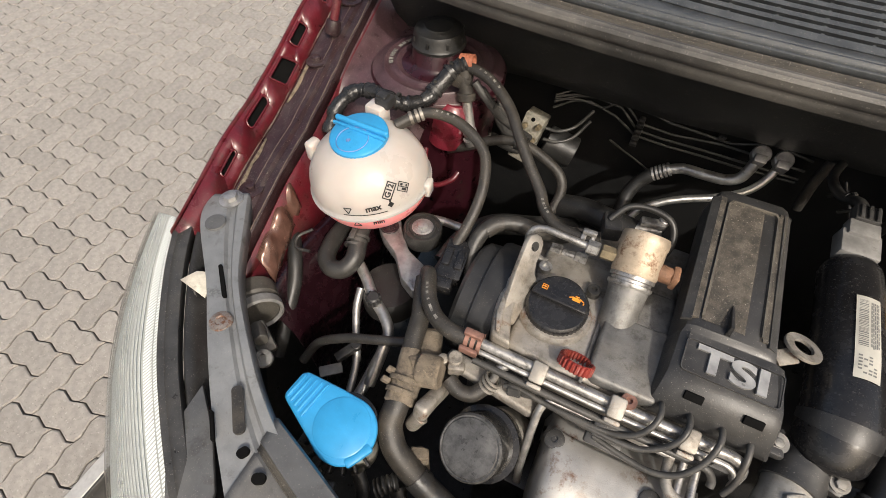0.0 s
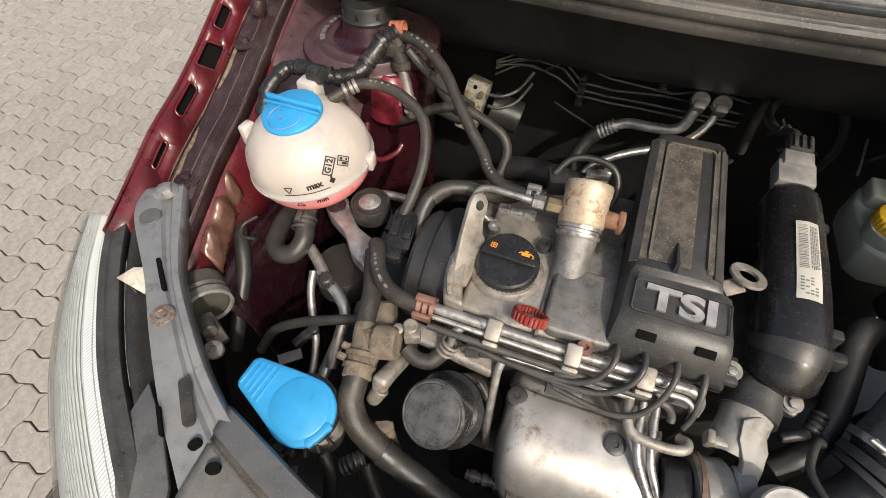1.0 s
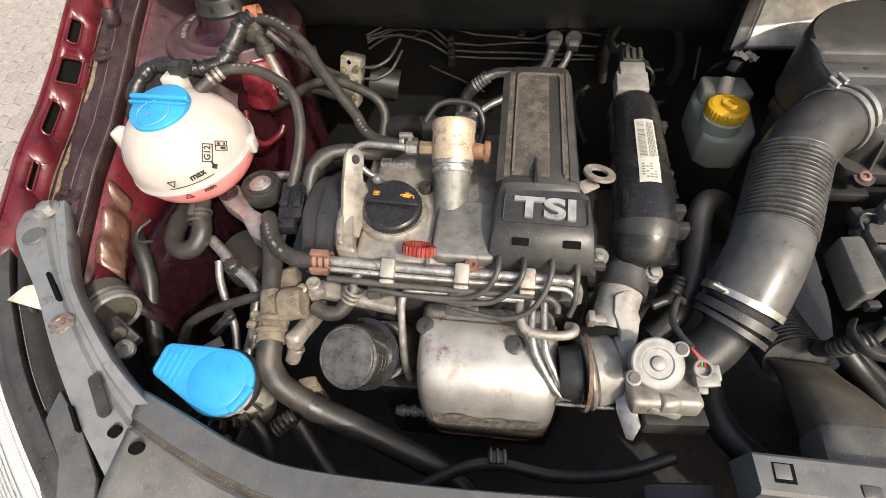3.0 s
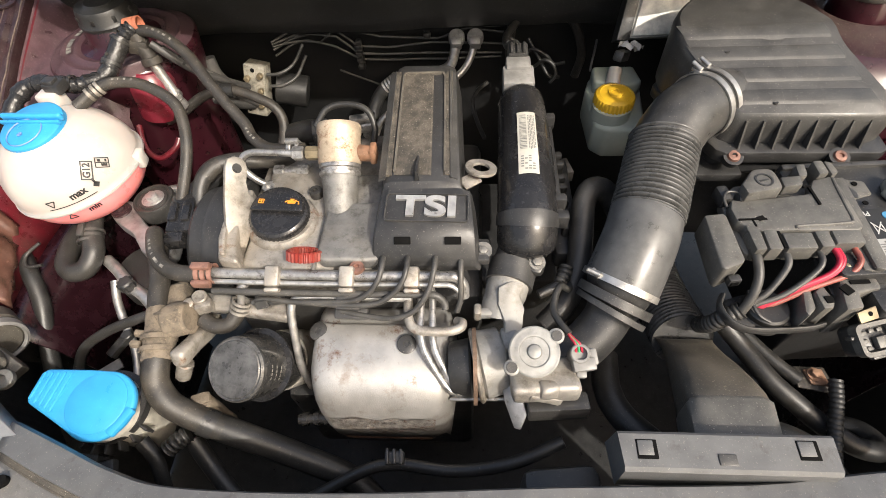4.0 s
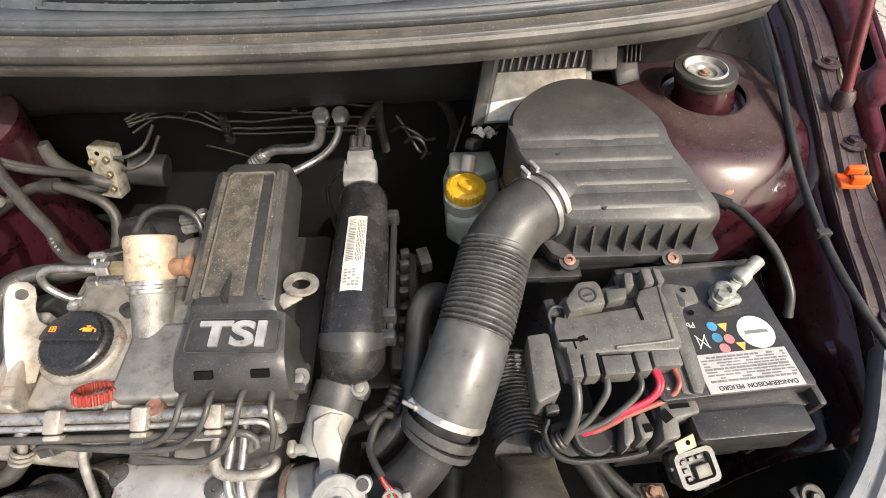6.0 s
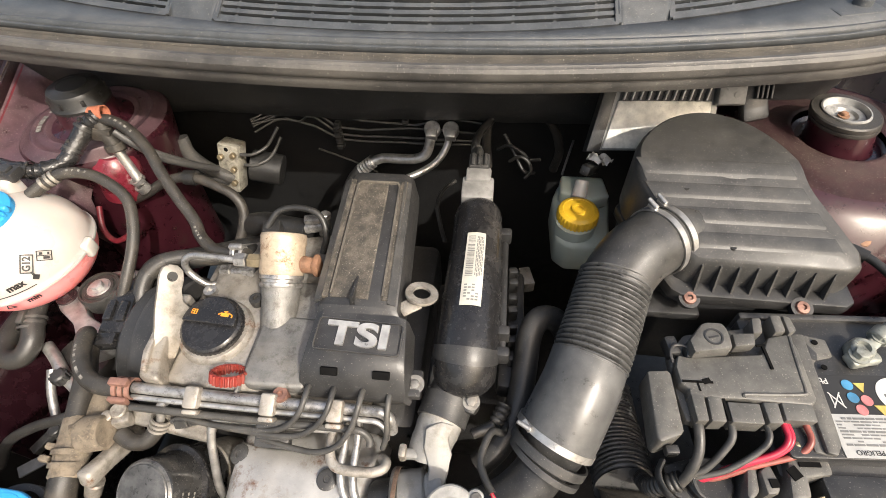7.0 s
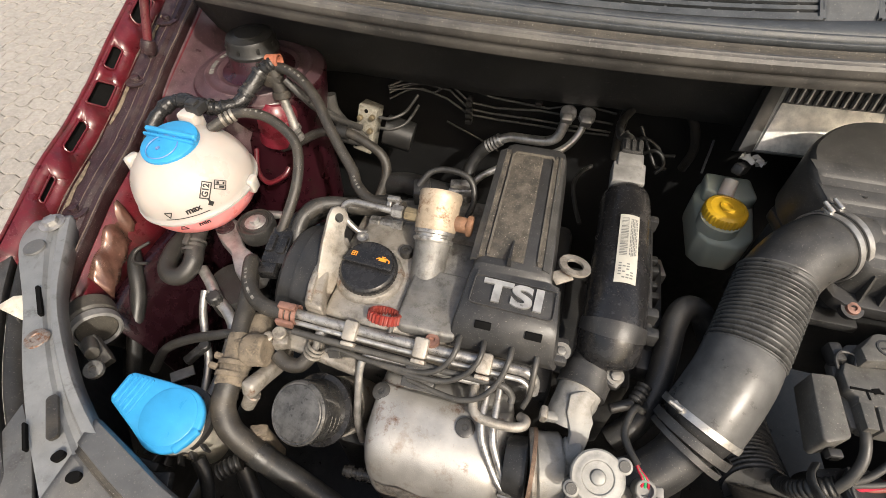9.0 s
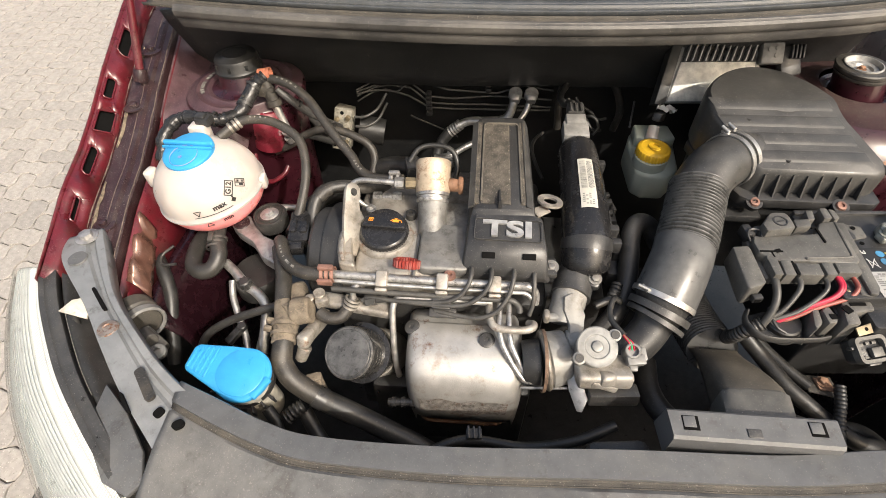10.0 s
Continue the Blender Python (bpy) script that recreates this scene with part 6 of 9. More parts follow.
spin(bm, [(0.009, 0), (0.009, 0.012), (0.007, 0.014), (0, 0.014)], pose(-0.368, -0.036, 0.742), 12)
for i in range(10):
    a = 2 * math.pi * i / 10
    box(bm, (-0.368 + 0.009 * math.cos(a), -0.036 + 0.009 * math.sin(a), 0.749), (0.003, 0.003, 0.010), (0, 0, math.degrees(a)), 0.0006)
single("service_valve", bm, PLASTIC, "small black ribbed cap on a service valve", "service valve")
hose("cable", [(-0.265, -0.062, 0.765), (-0.30, -0.075, 0.755), (-0.335, -0.085, 0.748), (-0.375, -0.095, 0.735), (-0.41, -0.108, 0.715), (-0.425, -0.13, 0.69)], 0.0062, RUBBER, "black cable crossing the corner", "cable")
hose("cable", [(-0.535, 0.02, 0.76), (-0.505, -0.02, 0.75), (-0.488, -0.05, 0.73), (-0.48, -0.09, 0.70), (-0.475, -0.13, 0.66)], 0.010, RUBBER_DARK, "thick dark cable down the inner wing", "cable")
hose("cable", [(-0.49, 0.01, 0.775), (-0.505, -0.005, 0.768), (-0.498, -0.02, 0.765), (-0.478, -0.018, 0.765)], 0.0022, WIRE_BLACK, "thin black wire loop beside the tank", "cable")
bm = B()
box(bm, (-0.385, -0.125, 0.69), (0.030, 0.014, 0.004), (10, 0, 40), 0.001)
single("paper_tag", bm, GREY_CONN, "small pale tag on a cable", "tag")
bm = B()
box(bm, (-0.375, -0.10, 0.705), (0.012, 0.03, 0.010), (10, 0, -30), 0.002)
cyl(bm, (-0.367, -0.088, 0.705), (-0.367, -0.088, 0.714), 0.007)
single("cable_bracket", bm, DEEP, "black bracket with an eye", "bracket")

# ---- coolant pipework at the engine's belt end ----
RP = [(-0.300, -0.012, 0.822), (-0.295, -0.018, 0.829), (-0.288, -0.032, 0.832), (-0.278, -0.050, 0.833), (-0.262, -0.066, 0.833), (-0.243, -0.074, 0.833), (-0.222, -0.075, 0.833), (-0.209, -0.073, 0.833)]
RH = hose("coolant_hose", RP, 0.0090, RUBBER_DUSTY, "short printed rubber hose to the rail", seg=18)
printed(RH, RP, 0.0091, [(0.030, 0.004), (0.036, 0.003), (0.041, 0.005), (0.050, 0.003), (0.058, 0.010), (0.071, 0.006)])
bm = B()
for k in range(3):
    ring(bm, Vector((-0.222 + 0.007 * k, -0.0745, 0.833)), (1, 0.05, 0), 0.0092, 0.0020, 0.0045, 24)
box(bm, (-0.214, -0.074, 0.846), (0.020, 0.008, 0.006), bev=0.0015)
box(bm, (-0.214, -0.088, 0.833), (0.020, 0.005, 0.010), bev=0.0015)
single("hose_clamp", bm, RUST_LIGHT, "pinkish rusted spring clamp at the rail", "clamp")
hose("coolant_hose", [(-0.302, -0.015, 0.812), (-0.295, -0.034, 0.809), (-0.285, -0.058, 0.806), (-0.279, -0.085, 0.800), (-0.273, -0.110, 0.795)], 0.0110, RUBBER_DUSTY, "dusty grey hose along the engine's end", seg=18)
junction = thing("water_junction", "dirty plastic water junction with clamps", "hose junction", (-0.265, -0.12, 0.77))
bm = B()
cyl(bm, (-0.276, -0.097, 0.797), (-0.266, -0.130, 0.790), 0.0120, 0.0145, 24)
cyl(bm, (-0.267, -0.122, 0.791), (-0.262, -0.152, 0.783), 0.0155, 0.0160, 24)
cyl(bm, (-0.268, -0.118, 0.795), (-0.250, -0.100, 0.790), 0.016, 0.014, 20)
box(bm, (-0.262, -0.085, 0.785), (0.030, 0.05, 0.03), (0, 0, 20), 0.008)
part("body", rough(bm, 0.0022, 70), DIRT_TAN, junction, "dirt-covered grey body")
for s in (0.0, 0.012):
    bm = B()
    ring(bm, Vector((-0.2665 + 0.15 * s, -0.127 - s, 0.790 - s * 0.25)), (0.12, -0.95, -0.25), 0.0163, 0.0018, 0.005, 28)
    box(bm, (-0.284, -0.128 - s, 0.797), (0.010, 0.006, 0.010), (0, 20, 0), 0.0015)
    part("clamp", rough(bm, 0.0005), DIRT_TAN, junction, "dirty clamp")
hose("coolant_hose", [(-0.264, -0.142, 0.787), (-0.263, -0.157, 0.782), (-0.2615, -0.173, 0.772), (-0.249, -0.188, 0.761), (-0.233, -0.195, 0.748), (-0.217, -0.199, 0.735), (-0.198, -0.204, 0.725)], 0.0135, RUBBER_DUSTY, "thick grey rubber radiator hose", seg=22)
bm = B()
tube(bm, [(-0.219, -0.1985, 0.736), (-0.214, -0.200, 0.733), (-0.207, -0.2015, 0.729)], 0.0148, 22, 3)
single("hose_clamp", bm, DEEP, "black band clamp on the radiator hose", "clamp")
hose("coolant_hose", [(-0.205, -0.202, 0.728), (-0.173, -0.209, 0.713), (-0.122, -0.221, 0.688), (-0.069, -0.236, 0.663), (-0.03, -0.262, 0.640)], 0.0140, RUBBER_DARK, "long dusty radiator hose running to the front", seg=22)
bm = B()
cyl(bm, (-0.259, -0.113, 0.796), (-0.233, -0.109, 0.800), 0.0185, 0.0180, 28, 0.003)
single("rubber_cap", rough(bm, 0.0012), DIRT_TAN, "round dusty rubber cap", "cap")
hose("coolant_hose", [(-0.226, -0.106, 0.790), (-0.212, -0.112, 0.786), (-0.197, -0.110, 0.786), (-0.188, -0.100, 0.792), (-0.182, -0.092, 0.799)], 0.0085, RUBBER_DUSTY, "short bent hose from the rubber cap")
bm = B()
for k in range(3):
    ring(bm, Vector((-0.186 + 0.002 * k, -0.098 + 0.003 * k, 0.794 + 0.004 * k)), (0.4, 0.5, 0.7), 0.0085, 0.0018, 0.003, 20)
single("hose_clamp", bm, ALU_DIRTY, "dull clamp on a short hose", "clamp")
bm = B()
cyl(bm, (-0.228, -0.088, 0.79), (-0.226, -0.090, 0.812), 0.0085, 0.008, 16)
cyl(bm, (-0.240, -0.092, 0.79), (-0.238, -0.095, 0.808), 0.006, 0.006, 16)
box(bm, (-0.222, -0.096, 0.800), (0.018, 0.012, 0.016), (0, 0, 20), 0.003)
single("valve_stub", rough(bm, 0.0010), ALU_DIRTY, "dirty metal valve stub on the engine", "valve")
bm = B()
spin(bm, [(0.0, -0.07), (0.011, -0.07), (0.011, 0.0), (0.009, 0.004), (0, 0.004)], pose(-0.224, -0.180, 0.738), 24)
box(bm, (-0.224, -0.178, 0.744), (0.020, 0.012, 0.006), (0, 0, 20), 0.002)
single("sensor_block", rough(bm, 0.0015), DIRT_TAN, "dusty sensor block by the oil filter", "sensor")
# black connector pack near the timing cover
bm = B()
box(bm, (-0.280, 0.020, 0.815), (0.030, 0.056, 0.020), (6, 0, 8), 0.003)
for k in range(2):
    box(bm, (-0.288 + 0.016 * k, 0.018, 0.826), (0.010, 0.026, 0.006), (6, 0, 8), 0.002)
box(bm, (-0.280, -0.014, 0.812), (0.024, 0.016, 0.018), (6, 0, 8), 0.003)
single("connector_block", bm, PLASTIC_SATIN, "black plug connectors beside the timing cover", "connector")
hose("coolant_hose", [(-0.262, 0.02, 0.80), (-0.268, 0.05, 0.822), (-0.258, 0.076, 0.838), (-0.232, 0.092, 0.838), (-0.205, 0.10, 0.83), (-0.175, 0.12, 0.815), (-0.15, 0.16, 0.79)], 0.0098, RUBBER, "black hose arching over the timing cover", seg=16)
bm = B()
tube(bm, [(-0.262, 0.068, 0.834), (-0.253, 0.079, 0.8385), (-0.246, 0.084, 0.8385)], 0.0108, 18, 4)
single("hose_sleeve", bm, RUBBER_DUSTY, "tan dusty sleeve on a hose", "sleeve")
hose("coolant_hose", [(-0.30, 0.03, 0.79), (-0.29, 0.07, 0.80), (-0.265, 0.11, 0.80), (-0.22, 0.14, 0.79), (-0.17, 0.18, 0.77)], 0.014, RUBBER_DARK, "thick black hose behind the engine", seg=16)
hose("metal_pipe", [(-0.36, 0.10, 0.775), (-0.335, 0.105, 0.775), (-0.30, 0.105, 0.775)], 0.006, PIPE, "short silver pipe behind the mount", "pipe")

# ---- fuel rail and lines over the heat shield ----
rail = thing("fuel_rail", "bright parallel metal lines with clamps", "fuel rail", (-0.08, -0.07, 0.82))
for dy, dz, r, x1 in ((0.0, -0.002, 0.0056, 0.050), (-0.0088, -0.005, 0.0028, 0.046), (-0.0165, -0.012, 0.0038, 0.03)):
    hose("line", [(-0.207, -0.072 + dy, 0.833 + dz), (-0.15, -0.072 + dy, 0.8305 + dz), (-0.06, -0.0715 + dy, 0.8275 + dz), (x1 - 0.02, -0.0705 + dy, 0.8255 + dz), (x1, -0.071 + dy, 0.8250 + dz), (x1 + 0.009, -0.075 + dy, 0.817 + dz), (x1 + 0.010, -0.08 + dy, 0.80)], r, STEEL if r > 0.005 else PIPE if r < 0.003 else WIRE_GREY, "bright metal line" if r > 0.005 else "stained thin line" if r < 0.003 else "dark sheathed line", parent=rail)
for x in (-0.141, -0.062, 0.006):
    bm = B()
    box(bm, (x, -0.077, 0.832), (0.016, 0.022, 0.010), (25, 0, 0), 0.003)
    box(bm, (x, -0.088, 0.822), (0.016, 0.005, 0.014), (25, 0, 0), 0.002)
    part("clamp", bm, ALU_DIRTY, rail, "dull metal clamp")
hose("metal_pipe", [(-0.172, -0.080, 0.822), (-0.179, -0.084, 0.818), (-0.181, -0.090, 0.806), (-0.183, -0.094, 0.800)], 0.0042, STEEL, "short bright branch pipe", "pipe")
hose("metal_pipe", [(0.004, -0.086, 0.805), (-0.02, -0.086, 0.805), (-0.07, -0.087, 0.806), (-0.112, -0.0875, 0.807), (-0.123, -0.090, 0.805), (-0.127, -0.100, 0.794), (-0.126, -0.118, 0.768), (-0.124, -0.136, 0.738), (-0.120, -0.145, 0.70)], 0.0044, PIPE, "tan stained metal pipe bending round the shield", "pipe")
for k, x in enumerate((-0.026, 0.000, 0.029, 0.0555)):
    if k < 2:
        pts = [(x, -0.050, 0.832), (x + 0.001, -0.060, 0.839), (x + 0.001, -0.072, 0.840), (x - 0.003, -0.083, 0.833), (x - 0.014, -0.092, 0.822), (x - 0.034, -0.096 - 0.003 * k, 0.814), (x - 0.07, -0.096 - 0.003 * k, 0.811), (-0.125, -0.094, 0.809)]
        if k == 0:
            pts += [(-0.155, -0.091, 0.809), (-0.168, -0.093, 0.804)]
    elif k == 2:
        pts = [(x, -0.050, 0.832), (x + 0.001, -0.060, 0.839), (x, -0.074, 0.838), (x - 0.006, -0.090, 0.824), (x - 0.020, -0.103, 0.809), (x - 0.040, -0.108, 0.801), (x - 0.065, -0.106, 0.799), (x - 0.10, -0.100, 0.800)]
    else:
        pts = [(x, -0.050, 0.830), (x + 0.001, -0.060, 0.834), (x + 0.001, -0.074, 0.828), (x + 0.001, -0.088, 0.810), (x - 0.003, -0.097, 0.796)]
    hose("ignition_lead", pts, 0.0030, WIRE_GREY, "dusty grey ignition lead under the cover", "ignition lead", "ignition leads")
bm = B()
cyl(bm, (-0.164, -0.092, 0.802), (-0.150, -0.090, 0.804), 0.0085, seg=6)
cyl(bm, (-0.15, -0.09, 0.804), (-0.135, -0.088, 0.806), 0.006)
single("steel_nut", bm, PLASTIC_GREY, "dark lead end fitting", "fitting")
bm = B()
box(bm, (-0.062, -0.091, 0.806), (0.026, 0.020, 0.020), (25, 0, 0), 0.003)
box(bm, (-0.06, -0.10, 0.795), (0.036, 0.012, 0.012), (25, 0, 0), 0.002)
single("lead_clip", bm, PLASTIC_GREY, "dark clip holding the leads", "clip")
# two lines down the side of the shield
for k in range(2):
    o = 0.003 + 0.0125 * k
    hose("metal_pipe", [(0.008 + o, -0.072, 0.806), (0.0105 + o, -0.082, 0.803), (0.011 + o, -0.100, 0.797), (0.0115 + o, -0.120, 0.793), (0.017 + o * 0.9, -0.138, 0.785), (0.032 + o * 0.75, -0.158, 0.771), (0.046 + o * 0.5, -0.170, 0.760), (0.056 + o * 0.3, -0.166, 0.756), (0.062, -0.152, 0.756 + 0.3 * o), (0.066, -0.14, 0.758)], 0.0040, STEEL, "bright bent line beside the heat shield", "pipe", "lines beside the shield")
hose("metal_pipe", [(0.000, -0.078, 0.805), (0.0005, -0.092, 0.802), (0.002, -0.108, 0.799), (0.009, -0.118, 0.797), (0.025, -0.121, 0.797), (0.045, -0.120, 0.796), (0.056, -0.116, 0.796), (0.058, -0.109, 0.794), (0.052, -0.104, 0.788)], 0.0050, ALU_DIRTY, "tan looped metal line over the shield", "pipe")
bm = B()
cyl(bm, (0.060, -0.150, 0.762), (0.062, -0.148, 0.742), 0.0075, seg=6)
cyl(bm, (0.061, -0.152, 0.768), (0.061, -0.140, 0.766), 0.0065, seg=18)
single("pipe_union", bm, mat("dark_rusty_bolt", (0.085, 0.055, 0.042), 0.6, metal=0.3, bump=0.5, var=0.4, grime=0.5), "rusty pipe union beside the shield", "union")

# ---- washer filler ----
washer = thing("washer_filler", "blue flip cap on a cream washer filler neck", "washer filler", (-0.30, -0.2, 0.66))
WM = Matrix.Translation((-0.304, -0.198, 0.787)) @ Euler((radians(7), radians(4), radians(-11))).to_matrix().to_4x4()
bm = B()
prism(bm, [(0.009 + 0.034 * math.cos(a), -0.003 + 0.034 * math.sin(a)) for a in [radians(x) for x in range(-105, 106, 10)]] + [(-0.020, 0.0265), (-0.061, 0.0175), (-0.0655, 0.0125), (-0.0650, -0.0130), (-0.061, -0.0175), (-0.020, -0.0290)], 0.0, 0.009, 0.003, WM, seg=3)
lid = part("lid", bm, BLUE, washer, "bright blue flip lid", 40)
bm = B()
spin(bm, [(0.0295, 0.007), (0.0295, 0.0096), (0.0285, 0.0102), (0.0, 0.0102)], WM @ pose(0.006, -0.002, 0), 48)
part("disc", bm, BLUE, lid)
bm = B()
box(bm, (0.0365, -0.012, 0.006), (0.010, 0.030, 0.008), (0, 0, -18), 0.003, m=WM)
part("hinge", bm, BLUE, lid)
for k in range(5):
    bm = B()
    box(bm, (-0.060 + 0.0064 * k, 0.0, 0.0096), (0.0030, 0.028 + 0.003 * k, 0.003), (0, 0, 0), 0.0012, m=WM)
    part("rib", bm, BLUE, lid)
bm = B()
spin(bm, [(0.0, -0.10), (0.024, -0.10), (0.025, -0.012), (0.0285, -0.010), (0.0285, 0.0), (0.0, 0.001)], WM @ pose(0.010, -0.007, 0), 36)
part("neck", bm, CREAM, washer, "cream filler neck")
bm = B()
ring(bm, WM @ Vector((0, 0, -0.03)), WM.to_3x3() @ Vector((0, 0, 1)), 0.031, 0.006, 0.010, 36)
part("holder", bm, PLASTIC, washer, "black holder ring")
for k in range(9):
    a = radians(200 + 18 * k)
    bm = B()
    box(bm, (0.039 * math.cos(a), 0.039 * math.sin(a), -0.035), (0.014, 0.003, 0.016), (0, 0, math.degrees(a)), 0.001, m=WM)
    part("holder_rib", bm, PLASTIC, washer)
for c, s, a in (((-0.02, -0.055, -0.04), (0.06, 0.01, 0.02), 12), ((0.02, -0.06, -0.03), (0.03, 0.02, 0.012), 30)):
    bm = B()
    box(bm, c, s, (0, 0, a), 0.003, m=WM)
    part("holder_arm", bm, PLASTIC, washer)
hose("coolant_hose", [(-0.275, -0.222, 0.74), (-0.262, -0.236, 0.725), (-0.255, -0.26, 0.70), (-0.25, -0.29, 0.66)], 0.0075, RUBBER_DARK, "black hose in front of the washer filler")
hose("coolant_hose", [(-0.235, -0.212, 0.715), (-0.215, -0.235, 0.695), (-0.185, -0.262, 0.68), (-0.15, -0.28, 0.66)], 0.0095, RUBBER_DARK, "dark hose behind the front panel")
bm = B()
ribbed(bm, [(-0.252, -0.226, 0.725), (-0.243, -0.218, 0.728), (-0.234, -0.210, 0.728)], 0.010, 0.005, 0.003, 16, 20)
single("ribbed_hose", bm, RUBBER, "short ribbed black hose", "hose")
hose("cable", [(-0.20, -0.27, 0.70), (-0.12, -0.27, 0.69), (-0.03, -0.232, 0.705), (0.05, -0.236, 0.71), (0.11, -0.230, 0.725), (0.16, -0.212, 0.74)], 0.0065, RUBBER_DARK, "dark cable along the front panel", "cable")
bm = B()
box(bm, (-0.012, -0.226, 0.715), (0.020, 0.013, 0.010), (10, 0, 5), 0.002)
for k in range(3):
    box(bm, (-0.019 + 0.007 * k, -0.226, 0.721), (0.003, 0.015, 0.005), (10, 0, 5), 0.001)
single("cable_clip", bm, PLASTIC_GREY, "dark plastic cable clip", "clip")
bm = B()
cyl(bm, (-0.132, -0.180, 0.688), (-0.070, -0.178, 0.692), 0.0060, 0.0055, 18)
for k in range(3):
    ring(bm, (-0.126 + 0.013 * k, -0.180 + 0.0005 * k, 0.6885 + 0.0008 * k), (1, 0.03, 0.06), 0.0058, 0.0022, 0.006, 18)
single("lambda_plug", bm, PLASTIC_SATIN, "glossy black stepped plug below the shield", "plug")

# ---- air box ----
airbox = thing("air_box", "dusty black plastic air filter box with a stepped lid", "air filter box", (0.42, 0.18, 0.70))
lid_line = [(p.x, p.y) for p in curve([(0.521, 0.104, 0), (0.500, 0.142, 0), (0.484, 0.172, 0), (0.477, 0.205, 0), (0.464, 0.246, 0), (0.440, 0.282, 0), (0.403, 0.300, 0), (0.366, 0.292, 0), (0.333, 0.264, 0), (0.309, 0.228, 0), (0.303, 0.196, 0), (0.308, 0.172, 0), (0.323, 0.144, 0), (0.349, 0.094, 0)], 3)] + [(0.358, 0.088), (0.508, 0.086), (0.520, 0.092)]


def lid_z(x, y):
    """The lid rises to the rear."""
    return 0.899 + 0.38 * (min(y, 0.20) - 0.088) - 0.05 * (max(y, 0.20) - 0.20)


bm = B()
rings = []
cx, cy = 0.41, 0.17
for s, dz in ((1.0, -0.060), (1.0, -0.010), (0.985, -0.003), (0.955, 0.0), (0.5, 0.0), (0.05, 0.0)):
    rings.append([(cx + (x - cx) * s, cy + (y - cy) * s, (lid_z(x, y) if dz > -0.05 else 0.862) + (dz if dz > -0.05 else 0)) for x, y in lid_line])
for r in rings:
    for i, (x, y, z) in enumerate(r):
        if r is not rings[0]:
            r[i] = (x, y, lid_z(x, y) + (z - lid_z(*lid_line[i])))
loft(bm, rings)
lidp = part("lid", bm, LID_PLASTIC, airbox, "dusty stepped lid", 35)
for k in range(4):
    y0 = 0.100 + 0.0262 * k
    y1 = y0 + 0.0205
    xa, xb = (0.351, 0.335, 0.320, 0.312)[k], (0.504, 0.492, 0.481, 0.471)[k]
    bm = B()
    loft(bm, [[(x + sl * (y - y0), y, lid_z(x, y) + z) for y, z in ((y0, -0.0006), (y0 + 0.0034, h), (y0 + 0.0050, h + 0.0003), (y1 - 0.004, h), (y1, -0.001))] for x, h, sl in ((xa, -0.0005, -0.5), (xa + 0.003, 0.0010, -0.5), (xb - 0.003, 0.0010, -0.35), (xb, -0.0005, -0.35))])
    part("step", bm, LID_PLASTIC, lidp, "", 30)
for x, y in ((0.353, 0.164), (0.395, 0.103)):
    bm = B()
    cyl(bm, (x, y, lid_z(x, y) - 0.003), (x, y, lid_z(x, y) + 0.0012), 0.003, seg=12, bev=0.0)
    part("hole", bm, DEEP, lidp)
for k in range(8):
    x = 0.366 + 0.0185 * k
    bm = B()
    loft(bm, [[(x - w, y1, 0.859), (x + w, y1, 0.859), (x + w, 0.089, 0.862), (x - w, 0.089, 0.862)] if j == 0 else [(x - w, 0.086, 0.893), (x + w, 0.086, 0.893), (x + w, 0.090, 0.893), (x - w, 0.090, 0.893)] for j, (w, y1) in enumerate(((0.0011, 0.075), (0.0011, 0.086)))])
    part("rib", bm, PLASTIC_GREY, lidp)
bm = B()
prism(bm, [(0.342, 0.078), (0.352, 0.071), (0.516, 0.069), (0.527, 0.076), (0.528, 0.10), (0.49, 0.20), (0.46, 0.255), (0.40, 0.275), (0.34, 0.255), (0.298, 0.20), (0.31, 0.15)], 0.846, 0.862, 0.003)
part("flange", bm, PLASTIC, airbox, "black joint flange")
bm = B()
prism(bm, [(0.345, 0.084), (0.525, 0.080), (0.515, 0.13), (0.485, 0.20), (0.45, 0.245), (0.40, 0.262), (0.345, 0.245), (0.305, 0.20), (0.315, 0.15)], 0.70, 0.847, 0.006)
box(bm, (0.33, 0.080, 0.828), (0.10, 0.03, 0.012), (0, 0, 0), 0.003)
part("lower_box", bm, PLASTIC, airbox, "black lower box")
for p in ((0.361, 0.071, 0.856), (0.472, 0.067, 0.858)):
    bm = B()
    spin(bm, [(0.0105, -0.006), (0.011, 0.002), (0.0, 0.002)], along(p, (0, -0.35, 0.94)), 24)
    part("lug", bm, PLASTIC, airbox)
    bm = B()
    spin(bm, [(0.0072, 0.002), (0.0062, 0.0045), (0.003, 0.005), (0.0025, 0.003), (0, 0.003)], along(p, (0, -0.35, 0.94)), 24)
    part("screw", bm, RUST_LIGHT, airbox, "reddish rusted screw")

# ---- intake hose with bellows ----
duct = thing("intake_hose", "black rubber intake hose with a ribbed bellows", "intake hose", (0.25, 0.0, 0.78))
bm = B()
tube(bm, [(0.341, 0.131, 0.888), (0.333, 0.125, 0.889), (0.320, 0.115, 0.8895), (0.303, 0.101, 0.888), (0.289, 0.085, 0.881), (0.279, 0.070, 0.874)], 0.0365, 32, 7)
cyl(bm, (0.336, 0.127, 0.888), (0.362, 0.146, 0.886), 0.034, 0.034, 32, 0.002)
part("upper_elbow", bm, PLASTIC_GREY, duct, "smooth upper elbow", 50)
bm = B()
